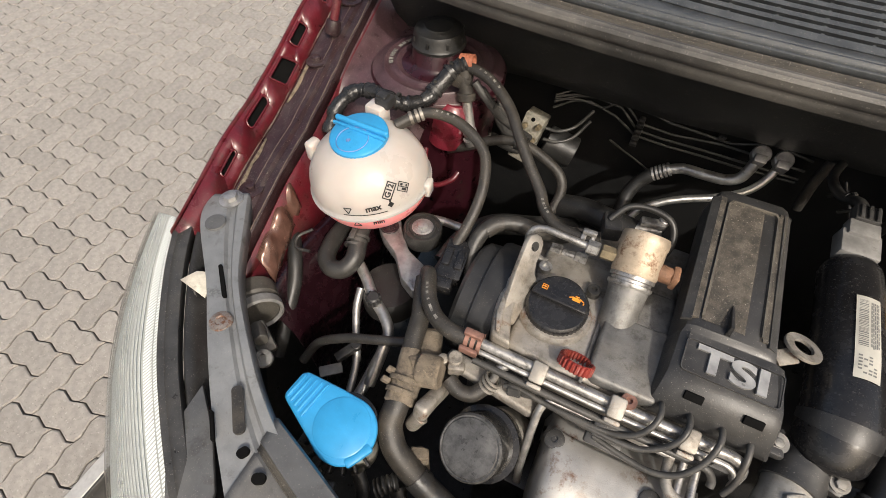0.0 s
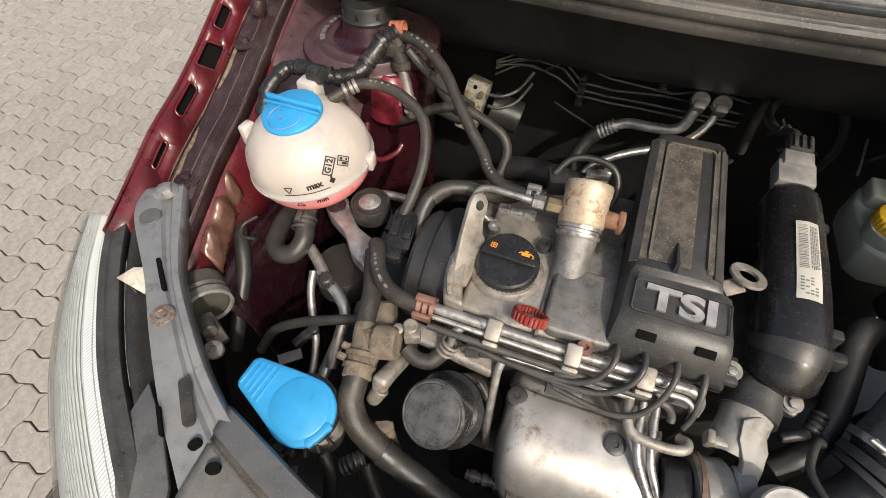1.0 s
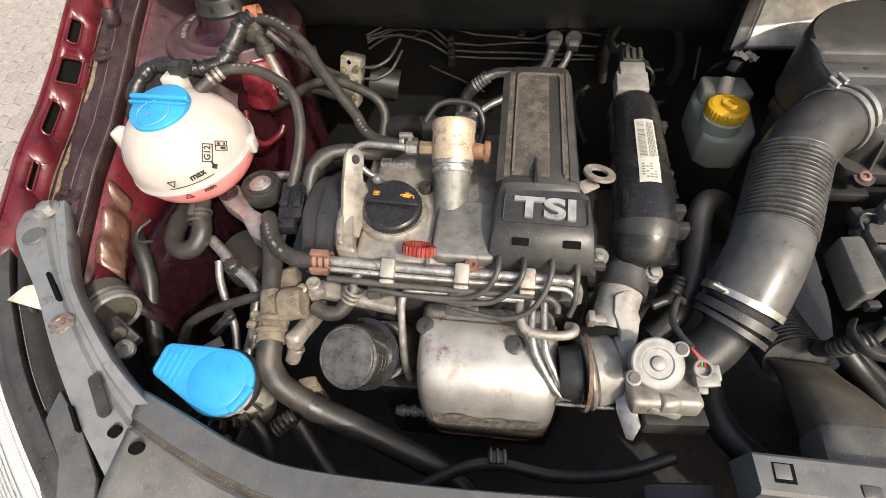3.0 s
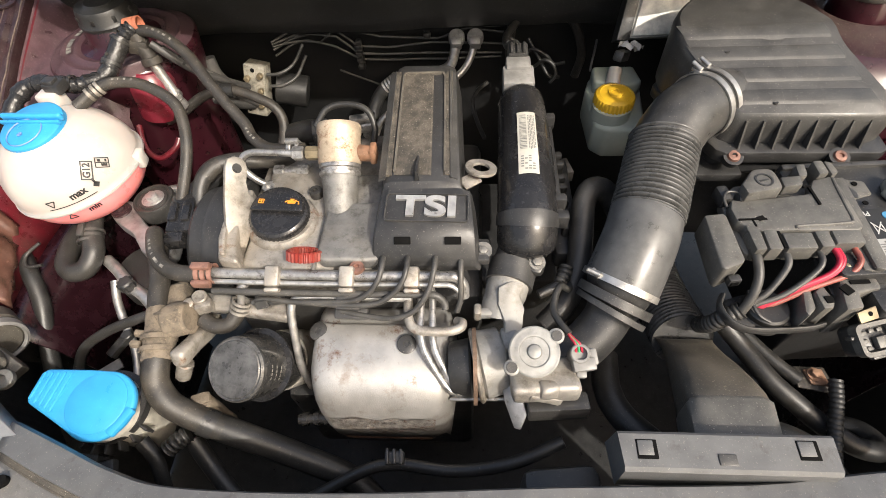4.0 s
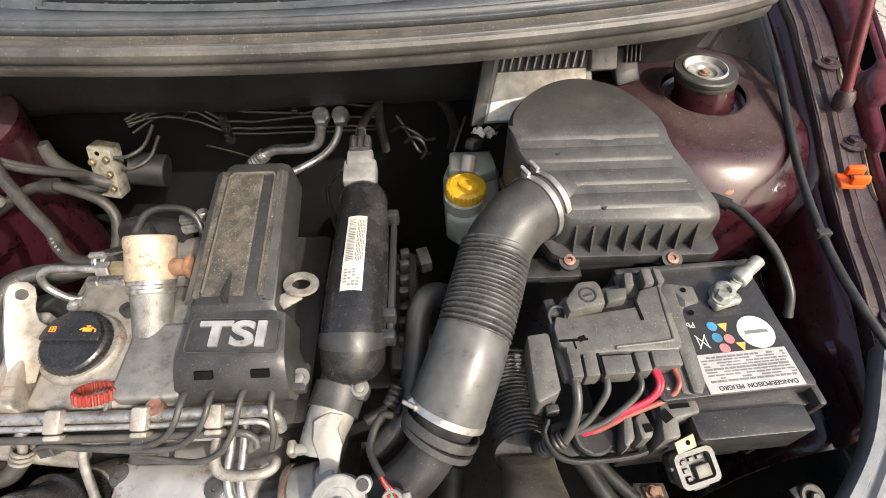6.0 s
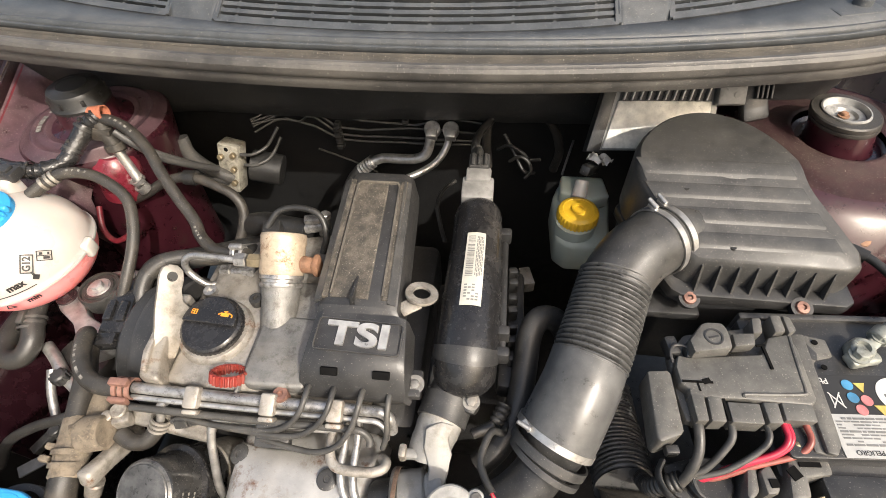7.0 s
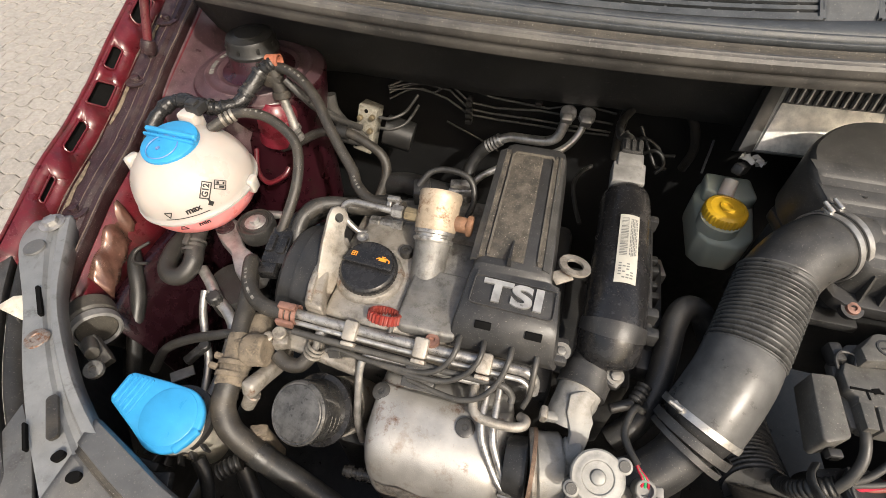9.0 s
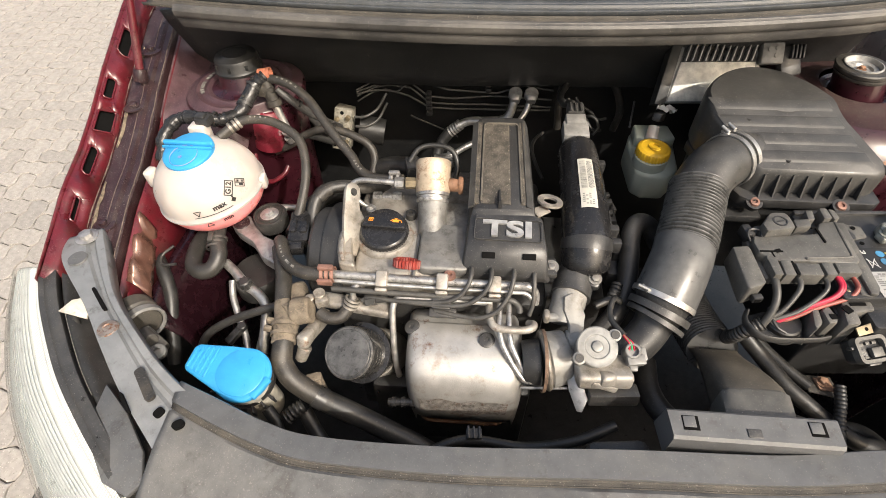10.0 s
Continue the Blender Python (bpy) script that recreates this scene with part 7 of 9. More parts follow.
ribbed(bm, [(0.2805, 0.075, 0.876), (0.274, 0.055, 0.869), (0.265, 0.028, 0.861), (0.256, 0.002, 0.855), (0.250, -0.014, 0.850)], 0.0385, 0.0052, 0.0062, 40, 60)
part("bellows", bm, BELLOWS, duct, "ribbed rubber bellows", 70)
bm = B()
tube(bm, [(0.251, -0.010, 0.851), (0.243, -0.032, 0.843), (0.232, -0.055, 0.830), (0.221, -0.076, 0.814)], 0.0375, 32, 7, rad=lambda s, L: 0.0375 + 0.0012 * s / L)
part("lower_sleeve", bm, SLEEVE, duct, "smooth lower sleeve", 50)
bm = B()
tube(bm, [(0.222, -0.074, 0.815), (0.215, -0.090, 0.802), (0.203, -0.107, 0.787), (0.183, -0.124, 0.773), (0.155, -0.138, 0.762), (0.12, -0.148, 0.755)], 0.035, 28, 7, rad=lambda s, L: 0.0355 - 0.0115 * min(1, s / 0.035))
part("lower_elbow", bm, PLASTIC, duct, "black lower elbow", 50)
for c, d, r in ((Vector((0.3390, 0.1295, 0.8885)), Vector((-0.8, -0.6, 0.05)), 0.0372), (Vector((0.3290, 0.1220, 0.889)), Vector((-0.79, -0.61, 0.03)), 0.0372), (Vector((0.223, -0.071, 0.8165)), Vector((-0.42, -0.70, -0.58)), 0.0385)):
    bm = B()
    ring(bm, c, d, r, 0.0018, 0.007, 48)
    e = d.normalized()
    u = (Vector((-0.7, 0.1, 0.9)) - e * Vector((-0.7, 0.1, 0.9)).dot(e)).normalized()
    q = c + e * 0.0035 + u * (r + 0.003)
    box(bm, q, (0.005, 0.012, 0.004), (0, 0, 30), 0.001)
    cyl(bm, q - e.cross(u) * 0.006, q + u * 0.010 + e.cross(u) * 0.004, 0.0028, 0.0022, 10)
    part("clamp", bm, PIPE, duct, "pale metal spring clamp")
bm = B()
ring(bm, (0.2175, -0.083, 0.808), (-0.45, -0.68, -0.58), 0.0375, 0.0022, 0.009, 40)
ring(bm, (0.213, -0.092, 0.800), (-0.5, -0.66, -0.56), 0.034, 0.004, 0.006, 40)
part("collar", bm, PLASTIC_GREY, duct, "dusty collar rings")

# ---- cold air duct at the front ----
snorkel = thing("air_duct", "dusty black cold air duct to the front panel", "air duct", (0.30, -0.15, 0.70))


def duct_ring(c, w, h, k, up):
    """A ring between a rounded box (k 0) and a circle (k 1)."""
    out = []
    for i in range(28):
        a = 2 * math.pi * i / 28
        ca, sa = math.cos(a), math.sin(a)
        p = 2.0 + 5.0 * (1 - k)
        r = (abs(ca) ** p + abs(sa) ** p) ** (-1 / p)
        x, z = w / 2 * r * ca, h / 2 * r * sa
        out.append((c[0] + x, c[1] + z * up[0], c[2] + z * up[1]))
    return out


bm = B()
loft(bm, [duct_ring(c, w, h, k, u) for c, w, h, k, u in (((0.298, -0.255, 0.786), 0.076, 0.050, 0.0, (0.05, 1)), ((0.2985, -0.222, 0.7865), 0.0755, 0.050, 0.0, (0.05, 1)), ((0.3005, -0.194, 0.7875), 0.0755, 0.050, 0.0, (0.1, 1)), ((0.3005, -0.190, 0.7870), 0.070, 0.046, 0.0, (0.1, 1)))])
part("mouth", bm, FUSE, snorkel, "grey duct mouth", 40)
bm = B()
loft(bm, [duct_ring(c, w, h, k, u) for c, w, h, k, u in (((0.3005, -0.1935, 0.787), 0.0725, 0.047, 0.0, (0.1, 1)), ((0.301, -0.180, 0.785), 0.071, 0.047, 0.15, (-0.1, 1)), ((0.302, -0.160, 0.777), 0.066, 0.050, 0.4, (-0.3, 0.95)), ((0.304, -0.135, 0.762), 0.060, 0.054, 0.7, (-0.4, 0.9)), ((0.305, -0.112, 0.747), 0.057, 0.058, 1.0, (-0.5, 0.86)), ((0.305, -0.100, 0.738), 0.058, 0.060, 1.0, (-0.5, 0.86)), ((0.305, -0.094, 0.734), 0.061, 0.063, 1.0, (-0.5, 0.86)))])
part("body", bm, mat("brown_dusted_plastic", (0.040, 0.038, 0.034), 0.5, bump=0.3, dust=0.8, dust_col=(0.155, 0.132, 0.100), dirt=12, specks=0.5), snorkel, "brown-dusted tapered duct body", 50)
bm = B()
ribbed(bm, [(0.305, -0.096, 0.736), (0.305, -0.075, 0.726), (0.304, -0.045, 0.714), (0.302, -0.005, 0.704), (0.30, 0.03, 0.702)], 0.0335, 0.0062, 0.0045, 32, 36)
part("bellows", bm, BELLOWS, snorkel, "ribbed black bellows", 70)
bm = B()
loft(bm, [[(lerp(0.1893, 0.3602, f), -0.2262, 0.8275), (lerp(0.1893, 0.3602, f), -0.2285, 0.8292), (lerp(0.1912, 0.3595, f), -0.2540, 0.8275), (lerp(0.1912, 0.3592, f), -0.2572, 0.8245), (lerp(0.1900, 0.3590, f), -0.2600, 0.790), (lerp(0.1880, 0.3610, f), -0.2250, 0.788)] for f in (0, 0.006, 0.994, 1)])
intake_cover = single("inlet_cover", bm, CARRIER, "grey plastic air inlet cover with clip windows", "inlet cover", angle=30)
for x, y, w, h in ((0.2109, -0.2405, 0.0165, 0.0150), (0.3375, -0.2385, 0.0165, 0.0150), (0.2729, -0.2472, 0.0140, 0.0085)):
    bm = B()
    box(bm, (x, y, 0.8284), (w, h, 0.0016), (3.8, 0, 0), 0.0004)
    c = part("clip", bm, VOID if h > 0.01 else PLASTIC_GREY, intake_cover)
    if h > 0.01:
        bm = B()
        box(bm, (x - 0.0012, y + 0.0010, 0.8290), (w - 0.004, h - 0.0035, 0.0018), (3.8, 0, 0), 0.0006)
        part("tongue", bm, CARRIER, c)
bm = B()
box(bm, (0.15, -0.268, 0.755), (0.07, 0.05, 0.05), (0, 0, 6), 0.01)
box(bm, (0.13, -0.285, 0.765), (0.14, 0.04, 0.02), (0, 0, 3), 0.006)
single("panel_block", bm, DEEP, "dark plastic block behind the front panel", "panel block")

# ---- battery ----
battery = thing("battery", "black car battery with a black and white warning label", "battery", (0.47, -0.03, 0.66))
BQ = pose(0.478, -0.020, 0, 0, 0, 4)
bm = B()
prism(bm, rrect(0.150, 0.150, 0.004), 0.690, 0.838, 0.003, BQ)
part("case", bm, PLASTIC, battery, "black case")
bm = B()
prism(bm, rrect(0.146, 0.138, 0.004), 0.838, 0.856, 0.003, BQ @ pose(0.003, 0.005, 0))
part("top", bm, PLASTIC, battery, "black top")
bm = B()
prism(bm, rrect(0.105, 0.024, 0.004), 0.800, 0.845, 0.003, pose(0.492, -0.106, 0, 0, 0, 3))
part("ledge", bm, PLASTIC, battery, "black front ledge")
LM = pose(0.500, -0.0425, 0.8565, 0, 0, 4)
bm = B()
box(bm, (0, 0.018, 0), (0.088, 0.038, 0.0006), bev=0, m=LM)
lab = part("label", bm, INK, battery, "black half of the label")
bm = B()
box(bm, (0, -0.020, 0), (0.090, 0.038, 0.0006), bev=0, m=LM)
part("label", bm, mat("dusty_grey_label", (0.36, 0.36, 0.35), 0.5, bump=0.03, var=0.12, dust=0.3, dust_col=(0.30, 0.29, 0.26)), battery, "dusty white half of the label")
bm = B()
spin(bm, [(0.0175, 0.0), (0.0175, 0.0008), (0, 0.0008)], LM @ pose(0.026, 0.017, 0), 36)
part("disc", bm, WHITE, lab, "white minus disc")
bm = B()
box(bm, (0.026, 0.017, 0.001), (0.023, 0.0035, 0.0004), bev=0, m=LM)
rnd = random.Random(8)
for k in range(9):
    x = -0.040
    y = -0.0050 - 0.0029 * k
    while x < 0.040:
        w = rnd.uniform(0.003, 0.010)
        if rnd.random() < 0.85:
            box(bm, (x + w / 2, y, 0.0006), (min(w, 0.041 - x), 0.0012 if k % 4 else 0.0018, 0.0003), bev=0, m=LM)
        x += w + 0.0012
part("print", bm, INK_GREY, lab, "small unreadable print")
letters("warning", "DANGER/POISON  PELIGRO", 0.0060, LM @ pose(0.002, -0.0345, 0.0005, 0, 0, 180), INK, lab, 0.0002)
letters("warning", "Pb", 0.0085, LM @ pose(-0.034, 0.031, 0.0005, 0, 0, 180), WHITE, lab, 0.0002)
for k, (x, y, m) in enumerate(((-0.014, 0.027, BLUE_INK), (-0.0145, 0.0145, BLUE_INK), (-0.0035, 0.012, RED_INK), (-0.012, 0.003, RED_INK))):
    bm = B()
    spin(bm, [(0.0050, 0.0004), (0.0050, 0.0010), (0, 0.0010)], LM @ pose(x, y, 0), 24)
    part("sign", bm, m, lab, "small round warning sign")
for x, y in ((-0.003, 0.0255), (0.0055, 0.004)):
    bm = B()
    prism(bm, [(-0.005, 0.0035), (0.005, 0.0035), (0.0, -0.0058)], 0.0004, 0.0010, 0.0, LM @ pose(x, y, 0))
    part("sign", bm, YELLOW_INK, lab, "small yellow warning triangle")
bm = B()
for a in (35, -35):
    box(bm, (-0.030, 0.012, 0.0006), (0.001, 0.018, 0.0004), (0, 0, a), 0, m=LM)
for dx in (-0.004, 0.004):
    box(bm, (-0.030 + dx, 0.012, 0.0006), (0.0009, 0.011, 0.0004), bev=0, m=LM)
part("bin_sign", bm, WHITE, lab)
# earth clamp and cable
GREASED = mat("greased_lead_clamp", (0.27, 0.28, 0.25), 0.34, metal=0.2, bump=0.3, var=0.3, dust=0.35, dust_col=(0.22, 0.21, 0.17), grime=0.4)
clamp = thing("battery_clamp", "greased metal battery clamp with a cable lug", "battery clamp", (0.51, 0.02, 0.855))
bm = B()
spin(bm, [(0.0105, 0.0), (0.0115, 0.002), (0.011, 0.014), (0.009, 0.016), (0.006, 0.016), (0.005, 0.012), (0, 0.012)], pose(0.506, 0.018, 0.855), 24)
box(bm, (0.506, 0.010, 0.861), (0.030, 0.014, 0.010), (0, 0, 15), 0.003)
box(bm, (0.520, 0.026, 0.863), (0.016, 0.012, 0.010), (0, 0, 40), 0.003)
part("jaw", rough(bm, 0.0012), GREASED, clamp, "dull greased jaw", 50)
bm = B()
hexbolt(bm, (0.500, 0.010, 0.866), (0, 0, 1), 0.0065, 0.008, 1.4)
hexbolt(bm, (0.526, 0.031, 0.868), (0, 0, 1), 0.005, 0.007, 1.4)
part("nut", bm, GREASED, clamp, "dull nut")
bm = B()
cyl(bm, (0.524, 0.030, 0.866), (0.552, 0.050, 0.874), 0.0072, 0.0072, 18)
cyl(bm, (0.524, 0.030, 0.866), (0.534, 0.038, 0.869), 0.0095, 0.0095, 18)
part("lug", bm, GREASED, clamp, "dull grey cable lug")
hose("cable", [(0.598, 0.015, 0.815), (0.597, 0.035, 0.838), (0.590, 0.070, 0.856), (0.578, 0.105, 0.864), (0.562, 0.135, 0.866), (0.540, 0.155, 0.862), (0.52, 0.165, 0.855)], 0.0048, WIRE_BLACK, "thick black battery cable", "cable")
bm = B()
tube(bm, [(0.560, 0.136, 0.866), (0.545, 0.150, 0.864), (0.522, 0.164, 0.857)], 0.0075, 16, 4)
single("cable_sleeve", bm, RUBBER_DARK, "black sleeve on the battery cable", "sleeve")
bm = B()
box(bm, (0.485, 0.056, 0.80), (0.16, 0.008, 0.12), (0, 0, 3), 0.003)
box(bm, (0.556, -0.02, 0.775), (0.008, 0.15, 0.15), (0, 0, 3), 0.003)
single("battery_tray", bm, DEEP, "black battery tray wall", "battery tray")

# ---- fuse box on the battery ----
fuse = thing("fuse_box", "dusty black fuse box on top of the battery", "fuse box", (0.39, -0.02, 0.85))
bm = B()
prism(bm, [(0.330, -0.066), (0.432, -0.060), (0.4325, -0.083), (0.4470, -0.0856), (0.4530, -0.074), (0.4560, -0.020), (0.4640, 0.006), (0.4829, 0.012), (0.4829, 0.031), (0.4517, 0.037), (0.420, 0.040), (0.346, 0.024), (0.326, 0.000), (0.326, -0.040)], 0.846, 0.858, 0.0025)
part("base", bm, FUSE, fuse, "dusty base shelf")
bm = B()
prism(bm, [(0.3260, -0.0187), (0.3300, -0.0069), (0.3399, -0.0090), (0.4082, 0.0007), (0.4192, 0.0198), (0.4386, 0.0251), (0.4429, 0.0097), (0.4422, -0.0414), (0.4369, -0.0471), (0.3779, -0.0465), (0.3560, -0.0480), (0.3325, -0.0470), (0.3339, -0.0405), (0.3269, -0.0354)], 0.856, 0.8715, 0.0022)
lid = part("cover", bm, FUSE, fuse, "dusty flat cover")
bm = B()
tube(bm, [(0.3795, -0.0450, 0.8712), (0.3815, -0.0420, 0.8714), (0.400, -0.0405, 0.8714), (0.4310, -0.0375, 0.8714), (0.4352, -0.0330, 0.8714), (0.4360, -0.020, 0.8714), (0.4375, 0.005, 0.8714), (0.4390, 0.022, 0.8714)], 0.0017, 8, 6)
part("ridge", bm, FUSE, lid, "raised ridge round the cover")
bm = B()
prism(bm, [(0.4440, 0.030), (0.4600, 0.033), (0.4590, 0.004), (0.4570, -0.040), (0.4545, -0.076), (0.4480, -0.086), (0.4400, -0.084), (0.4410, -0.040)], 0.857, 0.8625, 0.002)
part("side_shelf", bm, FUSE, fuse, "dusty rounded side shelf")
# compartments along the front, with gaps between them
cells = [(0.3335, -0.0400, 0.3452, -0.0700, 0.3345), (0.3476, -0.0410, 0.3600, -0.0695, 0.3468), (0.3640, -0.0500, 0.3915, -0.0685, 0.3640), (0.3945, -0.0475, 0.4075, -0.0665, 0.3950), (0.4105, -0.0462, 0.4365, -0.0625, 0.4098)]
for xa, ya, xb, yb, xc in cells:
    bm = B()
    prism(bm, [(xa, ya), (xb, ya + 0.0005), (xb - 0.0006, yb + 0.0008), (xc, yb)], 0.852, 0.8712, 0.0012)
    part("compartment", bm, FUSE, fuse)
bm = B()
prism(bm, [(0.3378, 0.0036), (0.3540, 0.0240), (0.3600, 0.0260), (0.3740, 0.0265), (0.3775, 0.0200), (0.3786, 0.0096), (0.3781, -0.0024), (0.3400, -0.0110)], 0.860, 0.883, 0.003, top=0.95)
hood = part("fuse_hood", bm, FUSE, fuse, "raised hood with a round mark")
bm = B()
ring(bm, (0.3617, 0.0085, 0.8826), (0, 0, 1), 0.0070, 0.0018, 0.0012, 28)
box(bm, (0.3617, 0.0085, 0.8830), (0.010, 0.002, 0.0012), (0, 0, 15), 0.0004)
part("round_mark", bm, PLASTIC, hood)
bm = B()
prism(bm, [(0.3815, 0.0165), (0.4030, 0.0185), (0.4005, 0.0050), (0.3808, 0.0015)], 0.866, 0.880, 0.0025)
part("cap_block", bm, FUSE, fuse)
bm = B()
box(bm, (0.3280, 0.0050, 0.862), (0.012, 0.020, 0.016), (0, 0, 10), 0.003)
part("hood_flank", bm, PLASTIC, fuse)
for pts, z in (([(0.4065, 0.0385), (0.4165, 0.0395), (0.4137, 0.0221), (0.4037, 0.0200)], 0.876), ([(0.4246, 0.0426), (0.4351, 0.0436), (0.4352, 0.0245), (0.4241, 0.0222)], 0.877), ([(0.4385, 0.0459), (0.4460, 0.0440), (0.4478, 0.0287), (0.4390, 0.0240)], 0.874)):
    bm = B()
    prism(bm, pts, 0.855, z, 0.0025)
    part("latch", bm, FUSE, fuse)
bm = B()
tube(bm, [(0.3260, -0.0130, 0.866), (0.3240, -0.004, 0.870), (0.3290, 0.003, 0.872), (0.3400, 0.001, 0.872), (0.3390, -0.009, 0.870)], 0.0016, 8, 5)
part("clip_wire", bm, PLASTIC, fuse, "thin clip loop")
for c, s, a in (((0.342, -0.0335, 0.8716), (0.027, 0.0022, 0.0012), 2), ((0.350, -0.0322, 0.8717), (0.007, 0.0050, 0.0012), 20), ((0.342, -0.038, 0.8716), (0.0016, 0.009, 0.0012), 8), ((0.4112, -0.003, 0.8720), (0.0024, 0.024, 0.0020), 4), ((0.4085, 0.0095, 0.8720), (0.008, 0.0022, 0.0020), 10), ((0.3617, -0.057, 0.8700), (0.0024, 0.020, 0.0014), 2)):
    bm = B()
    box(bm, c, s, (0, 0, a), 0)
    part("crack", bm, VOID, fuse, "dark broken notch")
for p in ((0.4700, 0.026, 0.8585), (0.4690, -0.001, 0.8585)):
    bm = B()
    spin(bm, [(0.0028, 0.0), (0.0028, 0.0008), (0, 0.0008)], pose(*p), 14)
    part("hole", bm, VOID, fuse)
bm = B()
prism(bm, [(0.462, 0.024), (0.468, 0.014), (0.466, 0.006), (0.458, 0.008)], 0.8575, 0.8585, 0.0004)
part("stain", bm, PLASTIC, fuse)
relay = thing("relay_box", "small dusty relay box beside the fuse box", "relay box", (0.31, -0.055, 0.846))
bm = B()
prism(bm, [(0.3000, -0.0245), (0.3195, -0.0220), (0.3215, -0.0260), (0.3228, -0.0790), (0.3195, -0.0825), (0.3020, -0.0905), (0.2985, -0.0870)], 0.836, 0.868, 0.003)
part("body", bm, FUSE, relay)
bm = B()
box(bm, (0.315, -0.0905, 0.850), (0.012, 0.008, 0.010), (0, 0, 8), 0.002)
part("clip", bm, PLASTIC, relay)
bm = B()
box(bm, (0.315, -0.0948, 0.850), (0.007, 0.001, 0.005), (0, 0, 8), 0)
part("clip_window", bm, VOID, relay)
# frame under the fuse box front
frame_thing = thing("carrying_frame", "black plastic carrying frame with posts and wire guides", "frame", (0.37, -0.10, 0.80))
bm = B()
tube(bm, [(0.316, -0.090, 0.822), (0.311, -0.102, 0.820), (0.316, -0.117, 0.819), (0.330, -0.1255, 0.818), (0.355, -0.1265, 0.818), (0.385, -0.1245, 0.819), (0.400, -0.121, 0.820)], 0.0042, 12, 6, flat=(0.6, 1.6))
part("front_bar", bm, PLASTIC_GREY, frame_thing, "curved front bar")
bm = B()
prism(bm, [(0.318, -0.092), (0.318, -0.114), (0.332, -0.122), (0.396, -0.119), (0.404, -0.085), (0.34, -0.085)], 0.806, 0.8165, 0.002)
part("floor_plate", bm, PLASTIC, frame_thing, "dark floor plate")
for pts, z0, z1 in (([(0.3811, -0.092), (0.3900, -0.086), (0.3860, -0.1150), (0.3760, -0.1240), (0.3745, -0.118)], 0.80, 0.842), ([(0.3990, -0.0909), (0.4035, -0.1090), (0.4000, -0.1160), (0.3900, -0.1180), (0.3890, -0.098)], 0.80, 0.845), ([(0.4140, -0.0823), (0.4480, -0.0797), (0.4482, -0.0970), (0.4260, -0.1020), (0.4240, -0.1176), (0.4070, -0.1204)], 0.80, 0.848)):
    bm = B()
    prism(bm, pts, z0, z1, 0.003)
    part("post", bm, FUSE, frame_thing)
for c, s, a in (((0.3975, -0.108, 0.8456), (0.007, 0.007, 0.0012), 8), ((0.4150, -0.099, 0.8486), (0.009, 0.010, 0.0012), 30), ((0.4300, -0.0905, 0.8486), (0.018, 0.004, 0.0012), 4)):
    bm = B()
    box(bm, c, s, (0, 0, a), 0)
    part("opening", bm, VOID, frame_thing)
bm = B()
spin(bm, [(0.0, 0.0), (0.022, 0.0), (0.022, 0.010), (0.020, 0.012), (0.020, 0.018), (0.018, 0.020), (0, 0.020)], pose(0.354, -0.104, 0.806), 32)
part("round_plug", bm, RUBBER_DARK, frame_thing, "round black plug")
bm = B()
tube(bm, [(0.338, -0.090, 0.83), (0.336, -0.104, 0.832), (0.340, -0.116, 0.829), (0.350, -0.121, 0.825)], 0.0018, 8, 5)
part("wire_guide", bm, PLASTIC, frame_thing)
# brass tab and the empty relay socket
TB = pose(0.4275, -0.1215, 0.8415, 26, 0, 16)
tab = thing("brass_tab", "bent brass tab with a round hole", "tab", (0.4275, -0.1215, 0.838))
bm = B()
prism(bm, [(-0.010, 0.004), (0.010, 0.006), (0.009, -0.005), (-0.010, -0.006)], -0.001, 0.001, 0.0004, TB)
part("plate", bm, BRASS, tab)
bm = B()
spin(bm, [(0.0022, 0.0), (0.0022, 0.0013), (0, 0.0013)], TB @ pose(0.002, 0.0005, 0), 14)
part("hole", bm, VOID, tab)
RS = pose(0.4370, -0.137, 0.826, 24, 0, 14)
sock = thing("relay_socket", "black empty relay socket with open contacts", "relay socket", (0.437, -0.137, 0.80))
bm = B()
prism(bm, rrect(0.036, 0.028, 0.006), -0.020, -0.003, 0.002, RS)
part("body", bm, PLASTIC, sock)
bm = B()
o, q = rrect(0.038, 0.030, 0.006), rrect(0.030, 0.022, 0.004)
t = bmesh.new()
loops = [[t.verts.new((x, y, z)) for x, y in pts] for pts, z in ((o, -0.006), (o, 0.0035), (q, 0.0035), (q, -0.006))]
for a, b in zip(loops, loops[1:]):
    for k in range(len(a)):
        t.faces.new((a[k], a[(k + 1) % len(a)], b[(k + 1) % len(a)], b[k]))
put(bm, t, RS)
part("rim", bm, FUSE, sock, "grey rounded rim")
bm = B()
box(bm, (0.005, -0.004, 0.000), (0.014, 0.011, 0.006), bev=0.0012, m=RS)
part("core", bm, FUSE, sock)
for dx, dy in ((-0.009, 0.006), (-0.009, -0.001), (-0.001, 0.007), (0.007, 0.007), (-0.008, -0.008)):
    bm = B()
    box(bm, (dx, dy, -0.002), (0.005, 0.0035, 0.003), bev=0.0005, m=RS)
    part("contact", bm, FUSE, sock)
for dx, dy in ((-0.020, 0.004), (0.0, -0.0165), (0.020, 0.006)):
    bm = B()
    box(bm, (dx, dy, -0.004), (0.006, 0.004, 0.008) if abs(dx) > 0.01 else (0.016, 0.004, 0.006), bev=0.0015, m=RS)
    part("catch", bm, PLASTIC_GREY, sock)
